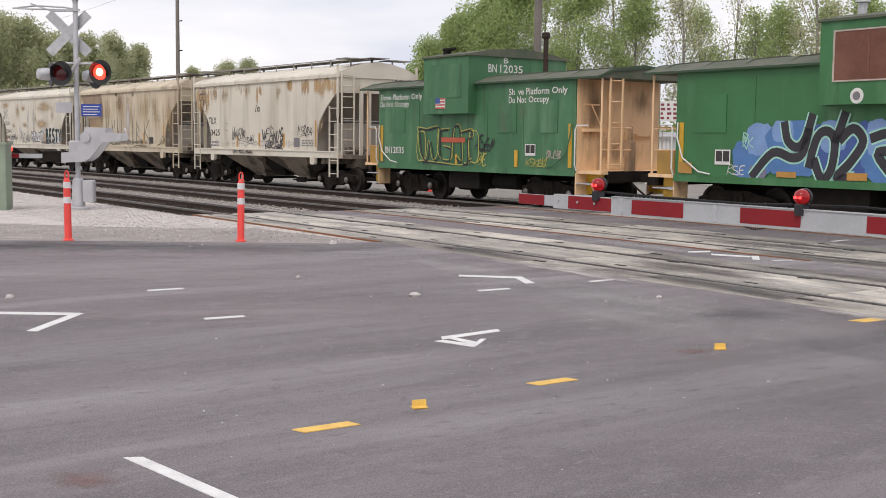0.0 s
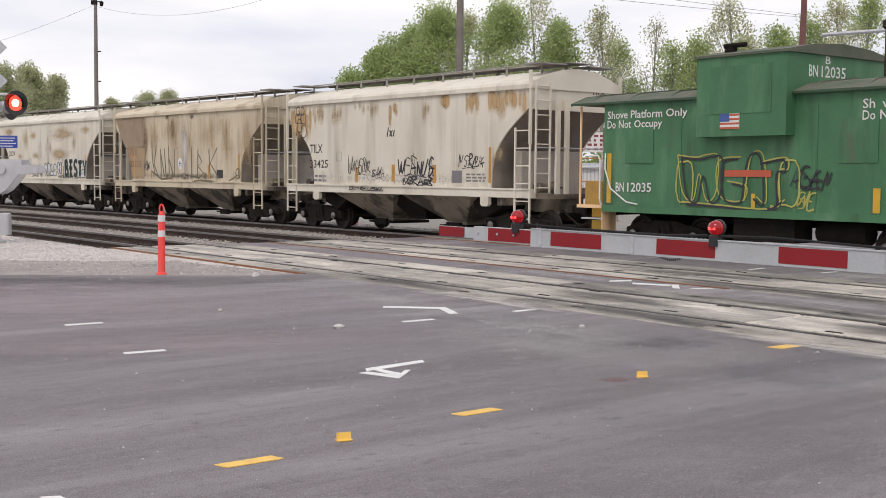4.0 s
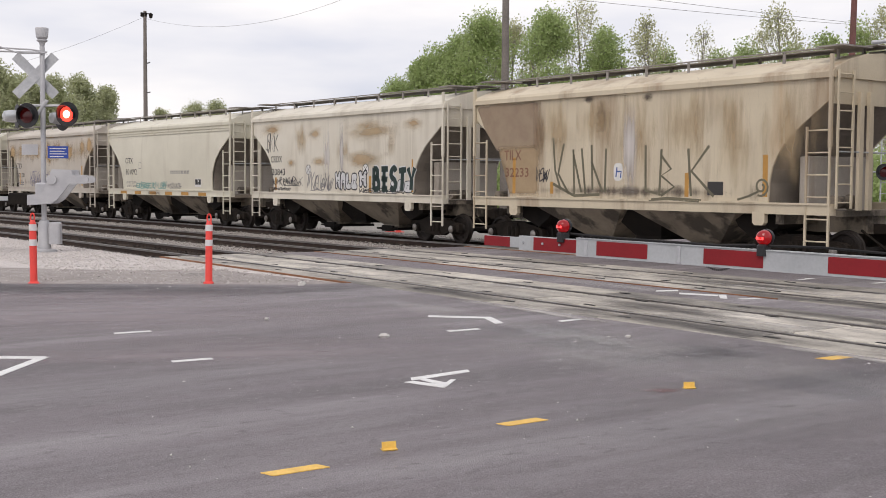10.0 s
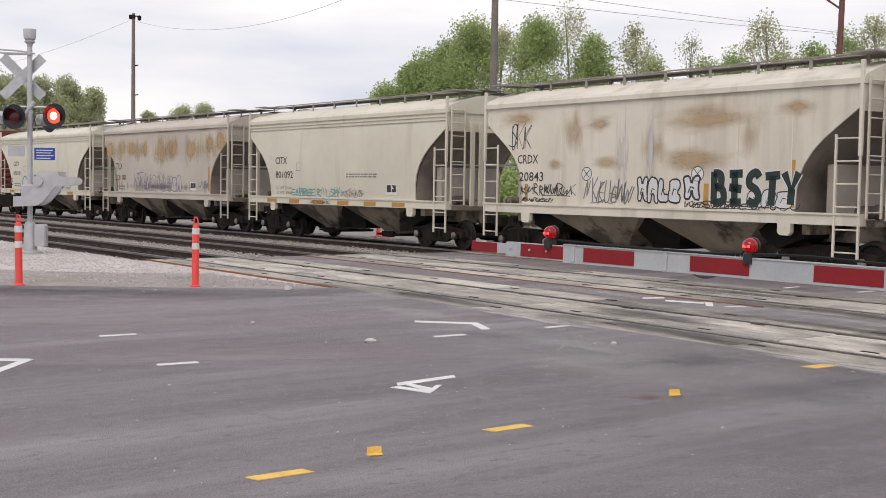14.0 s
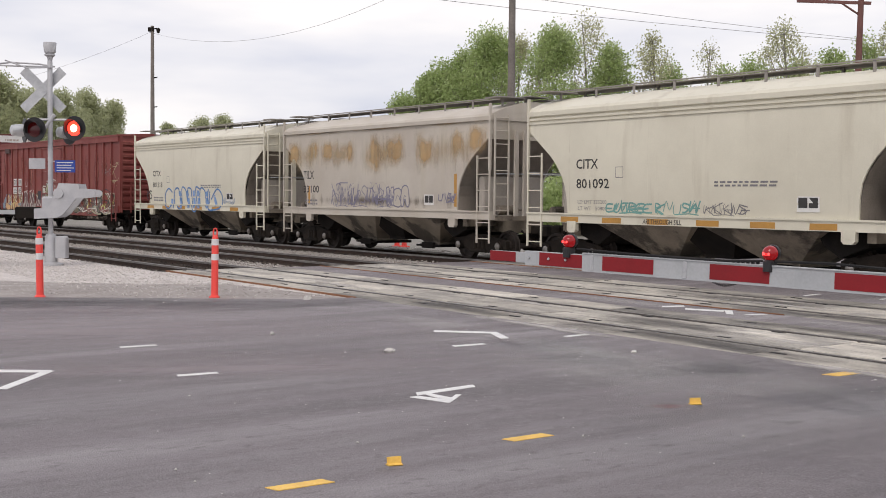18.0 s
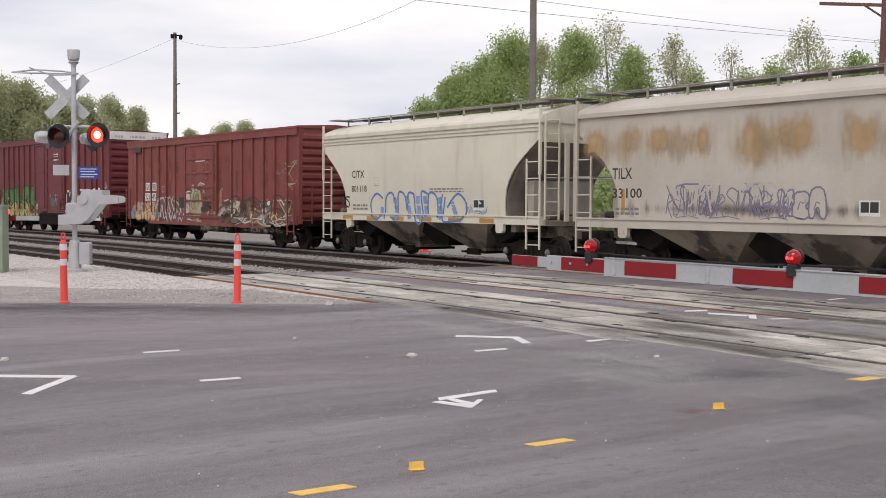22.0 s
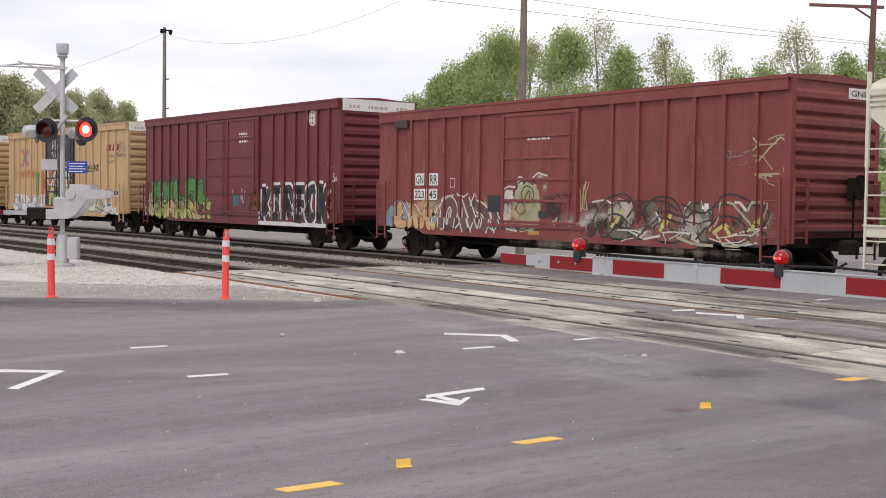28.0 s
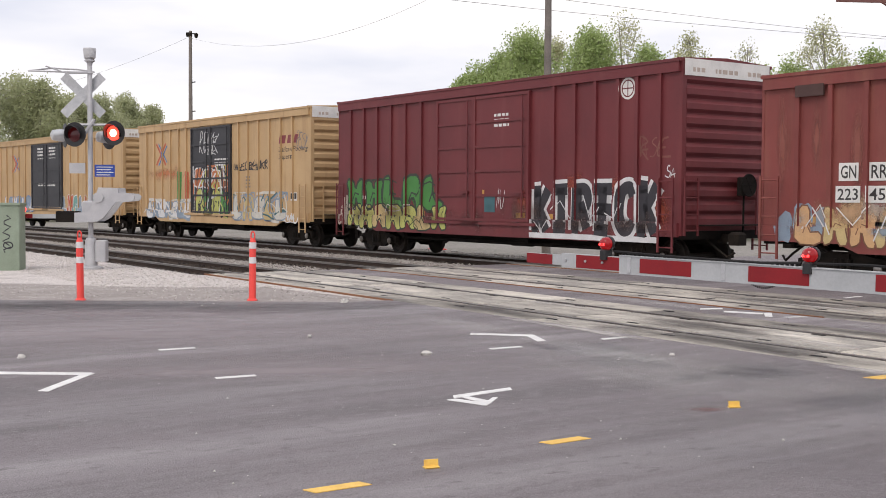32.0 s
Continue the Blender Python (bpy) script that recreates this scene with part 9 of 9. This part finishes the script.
def tree(x, y, height, width, seed, leaf, per_lobe, lobes=36, base=0.3, label="spring-green broadleaf tree behind the railway", size=0.095):
    """A bent trunk, limbs that reach the lobes of an egg-shaped crown, and leaves on the lobes' outsides."""
    rng = np.random.RandomState(seed)
    t = thing("deciduous_tree", label, "tree", "trees beyond the tracks", pose(x, y, -0.3))
    bm = B()
    sway = rng.normal(0, 0.02 * height, (2, 2))
    r0 = height * 0.011 + 0.04

    def stem(u):
        return np.array((sway[0, 0] * u * u + sway[1, 0] * math.sin(u * 3), sway[0, 1] * u * u + sway[1, 1] * math.sin(u * 3), height * 0.93 * u))

    rings = []
    for u in np.linspace(0, 1, 8):
        c, r = stem(u), max(0.02, r0 * (1 - 0.85 * u))
        rings.append([bm.verts.new(tuple(c + (r * math.cos(k * math.tau / 6), r * math.sin(k * math.tau / 6), 0))) for k in range(6)])
    loft(bm, rings)
    places, sizes = [], []
    for i in range(lobes):
        u = 1.0 if i == 0 else 1 - (1 - base) * rng.rand() ** 1.25
        v = (u - base) / (1 - base)
        half = width / 2 * (math.sqrt(max(0.0, 1 - ((v - 0.35) / 0.68) ** 2)) if v > 0.35 else 0.55 + 0.45 * v / 0.35)
        r = width * rng.uniform(0.12, 0.21) * (0.75 if i == 0 else 1)
        a, d = rng.uniform(0, math.tau), math.sqrt(rng.uniform(0.05, 1)) * max(0.0, half - r * 0.7)
        c = stem(u * 0.95) + (d * math.cos(a), d * math.sin(a), 0)
        c[2] = min(c[2] + height * 0.04, height - r)
        foot = stem(max(0.12, u * 0.95 - 0.10 - 0.05 * d))
        mid = (foot + c) / 2 + (0, 0, -0.06 * d)
        pipe(bm, [tuple(foot), tuple(mid), tuple(c)], max(0.018, r0 * 0.24 * (1.1 - u)), 4)
        for _ in range(5):
            w = rng.normal(0, 1, 3)
            w = w / np.linalg.norm(w) * r * 0.95
            w[2] = abs(w[2])
            rod(bm, tuple(c - (0, 0, 0.2 * r)), tuple(c + w), 0.014, 3, 0.006)
        n = max(8, int(per_lobe * rng.uniform(0.6, 1.3) * (r / (0.165 * width)) ** 2))
        w = rng.normal(0, 1, (n, 3))
        w /= np.linalg.norm(w, axis=1)[:, None]
        bumps = 1 + 0.16 * np.sin(w[:, :1] * 6 + i) * np.cos(w[:, 1:2] * 5 + i) + 0.10 * np.sin(w[:, 2:3] * 11 + i)
        places.append(c + w * r * bumps * (1.0 - 0.75 * rng.rand(n, 1) ** 2) * (1.0, 1.0, 1.2) + rng.normal(0, 0.12 * r, (n, 3)))
        sizes.append(rng.uniform(0.55, 1.25, n) * size)
    part("trunk", bm, "bark", t)
    leaves(t, rng, np.concatenate(places), np.concatenate(sizes), leaf)
    return t


def tree_at(az, dist, top, width, seed, leaf, per_lobe, lobes=36, base=0.3, size=0.095):
    """A tree by its bearing, distance and the elevation of its top (degrees)."""
    h = math.tan(radians(top)) * dist + EYE_Z + 0.3
    return tree(math.sin(radians(az)) * dist, math.cos(radians(az)) * dist, h, width, seed, leaf, per_lobe, lobes, base, size=size)


for i, (az, dist, top, wide, leaf, per_lobe) in enumerate((
        (-0.1, 92, 5.0, 3.4, "leaf", 330), (0.8, 91, 5.9, 3.6, "leaf", 400), (1.9, 90, 6.6, 4.2, "leaf", 430), (3.0, 90, 7.2, 3.6, "leaf", 430), (4.1, 88, 8.15, 4.6, "leaf", 470), (5.5, 92, 8.1, 3.0, "leaf_pale", 90),
        (6.0, 93, 6.3, 2.8, "leaf_pale", 45), (7.2, 86, 8.2, 4.6, "leaf", 520), (8.6, 90, 9.0, 4.2, "leaf_pale", 130), (9.9, 88, 7.6, 4.0, "leaf", 400), (11.6, 90, 8.2, 3.4, "leaf_pale", 120), (12.6, 94, 6.6, 3.6, "leaf", 170),
        (14.1, 96, 7.7, 3.6, "leaf_pale", 45), (15.2, 94, 6.5, 3.8, "leaf", 200), (16.5, 92, 6.9, 3.8, "leaf", 230), (17.5, 90, 8.75, 4.0, "leaf_pale", 170), (18.6, 94, 6.7, 3.8, "leaf", 240),
        (20.2, 92, 7.2, 3.8, "leaf", 260), (21.4, 94, 7.6, 4.0, "leaf", 240), (22.6, 92, 8.4, 3.8, "leaf_pale", 150), (24.2, 94, 8.7, 4.2, "leaf", 200), (26.0, 92, 8.6, 4.2, "leaf_pale", 150), (28.0, 94, 8.8, 4.4, "leaf", 240))):
    tree_at(az, dist, top, wide * (1.6 if az < 9 else 1.4), 100 + i, leaf, per_lobe * (1.6 if az < 9 else 0.95))
# undergrowth behind the rails
def bush(az, dist, height, width, seed, leaf="leaf"):
    rng = np.random.RandomState(seed)
    t = thing("shrub", "dense green shrub at the edge of the yard", "shrub", "shrubs beyond the tracks", pose(math.sin(radians(az)) * dist, math.cos(radians(az)) * dist, -0.27))
    bm = B()
    for k in range(7):
        a = rng.uniform(0, math.tau)
        pipe(bm, [(0, 0, 0), (math.cos(a) * width * 0.15, math.sin(a) * width * 0.15, height * 0.4), (math.cos(a) * width * 0.35, math.sin(a) * width * 0.35, height * 0.8)], 0.03, 4)
    part("stems", bm, "bark", t)
    n = 3000
    c = rng.normal(0, 1, (n, 3))
    c /= np.linalg.norm(c, axis=1)[:, None]
    c *= rng.uniform(0.55, 1.0, (n, 1)) * (1 + 0.25 * np.sin(c[:, :1] * 7 + seed) * np.cos(c[:, 1:2] * 6))
    c *= (width / 2, width / 2, height / 2)
    c[:, 2] += height / 2
    leaves(t, rng, c, rng.uniform(0.08, 0.17, n), leaf)


for i in range(12):
    bush(-24.5 + i * 0.95, 108 + 5 * math.sin(i * 2.3), 6.0 + 1.2 * math.sin(i * 1.9), 6.0, 340 + i, "leaf_far_haze")
for i in range(26):
    bush(3.5 + i * 1.2, 70 + 6 * math.sin(i * 2.1), 3.6 + math.sin(i * 1.7), 4.4, 300 + i)
for i, (az, dist, top, wide) in enumerate((
        (-24.6, 118, 5.9, 8.0), (-22.9, 120, 5.9, 8.5), (-21.2, 118, 5.75, 7.5), (-19.9, 122, 5.55, 7.5), (-18.9, 120, 5.35, 6.5), (-17.4, 124, 4.8, 6.0), (-16.0, 128, 4.75, 5.5), (-14.8, 135, 4.8, 5.5), (-13.9, 138, 4.3, 5.0),
        (-11.4, 190, 3.5, 5.0), (-9.8, 190, 3.75, 6.0), (-8.9, 195, 3.8, 6.0), (-3.5, 200, 3.75, 5.5), (-4.2, 205, 3.5, 5.0))):
    tree_at(az, dist, top, wide * 1.15, 200 + i, "leaf_far_haze", 560, 34, 0.2, 0.12)


# ------------------------------------------------------------------ what moves
def motions():
    ts = [t for t, _ in TRAVEL]
    ss = [s for _, s in TRAVEL]
    stops = [0.0, 0.5, 1.0, 1.5, 2.0, 2.5, 3.0, 3.5] + [4.5] + ts[8:]
    for car, mid in CARS:
        slack = 0.0 if car in (cab1, cab2) else 1.33 - {h1: 0.06, h3: 0.12, h4: -0.06, h5: -0.10, gn: 0.12, bn: -0.08}.get(car, 0.0)
        walk(car, [(t, on_track(mid - slack + float(np.interp(t, ts, ss)), TRACKS[2])) for t in stops])
    # the arm still sways a little at first
    walk(gate, [(t, pose(TIP.x + dx, TIP.y, 0.010 + dz, 0, 0.74, ARM_TURN - 90)) for t, dx, dz in ((0.0, 0.022, 0.011), (0.5, 0.017, 0.006), (1.0, 0.011, 0.005), (2.0, 0.006, 0.003), (2.6, 0.0, 0.0), (32.0, 0.0, 0.0))])
    turns = [k * 0.2 for k in range(161)]
    for w, dx in WHEELS:
        walk(w, [(t, pose(dx, 0, 0.42, 0, math.degrees(float(np.interp(t, ts, ss)) / 0.42), 0)) for t in turns])


motions()
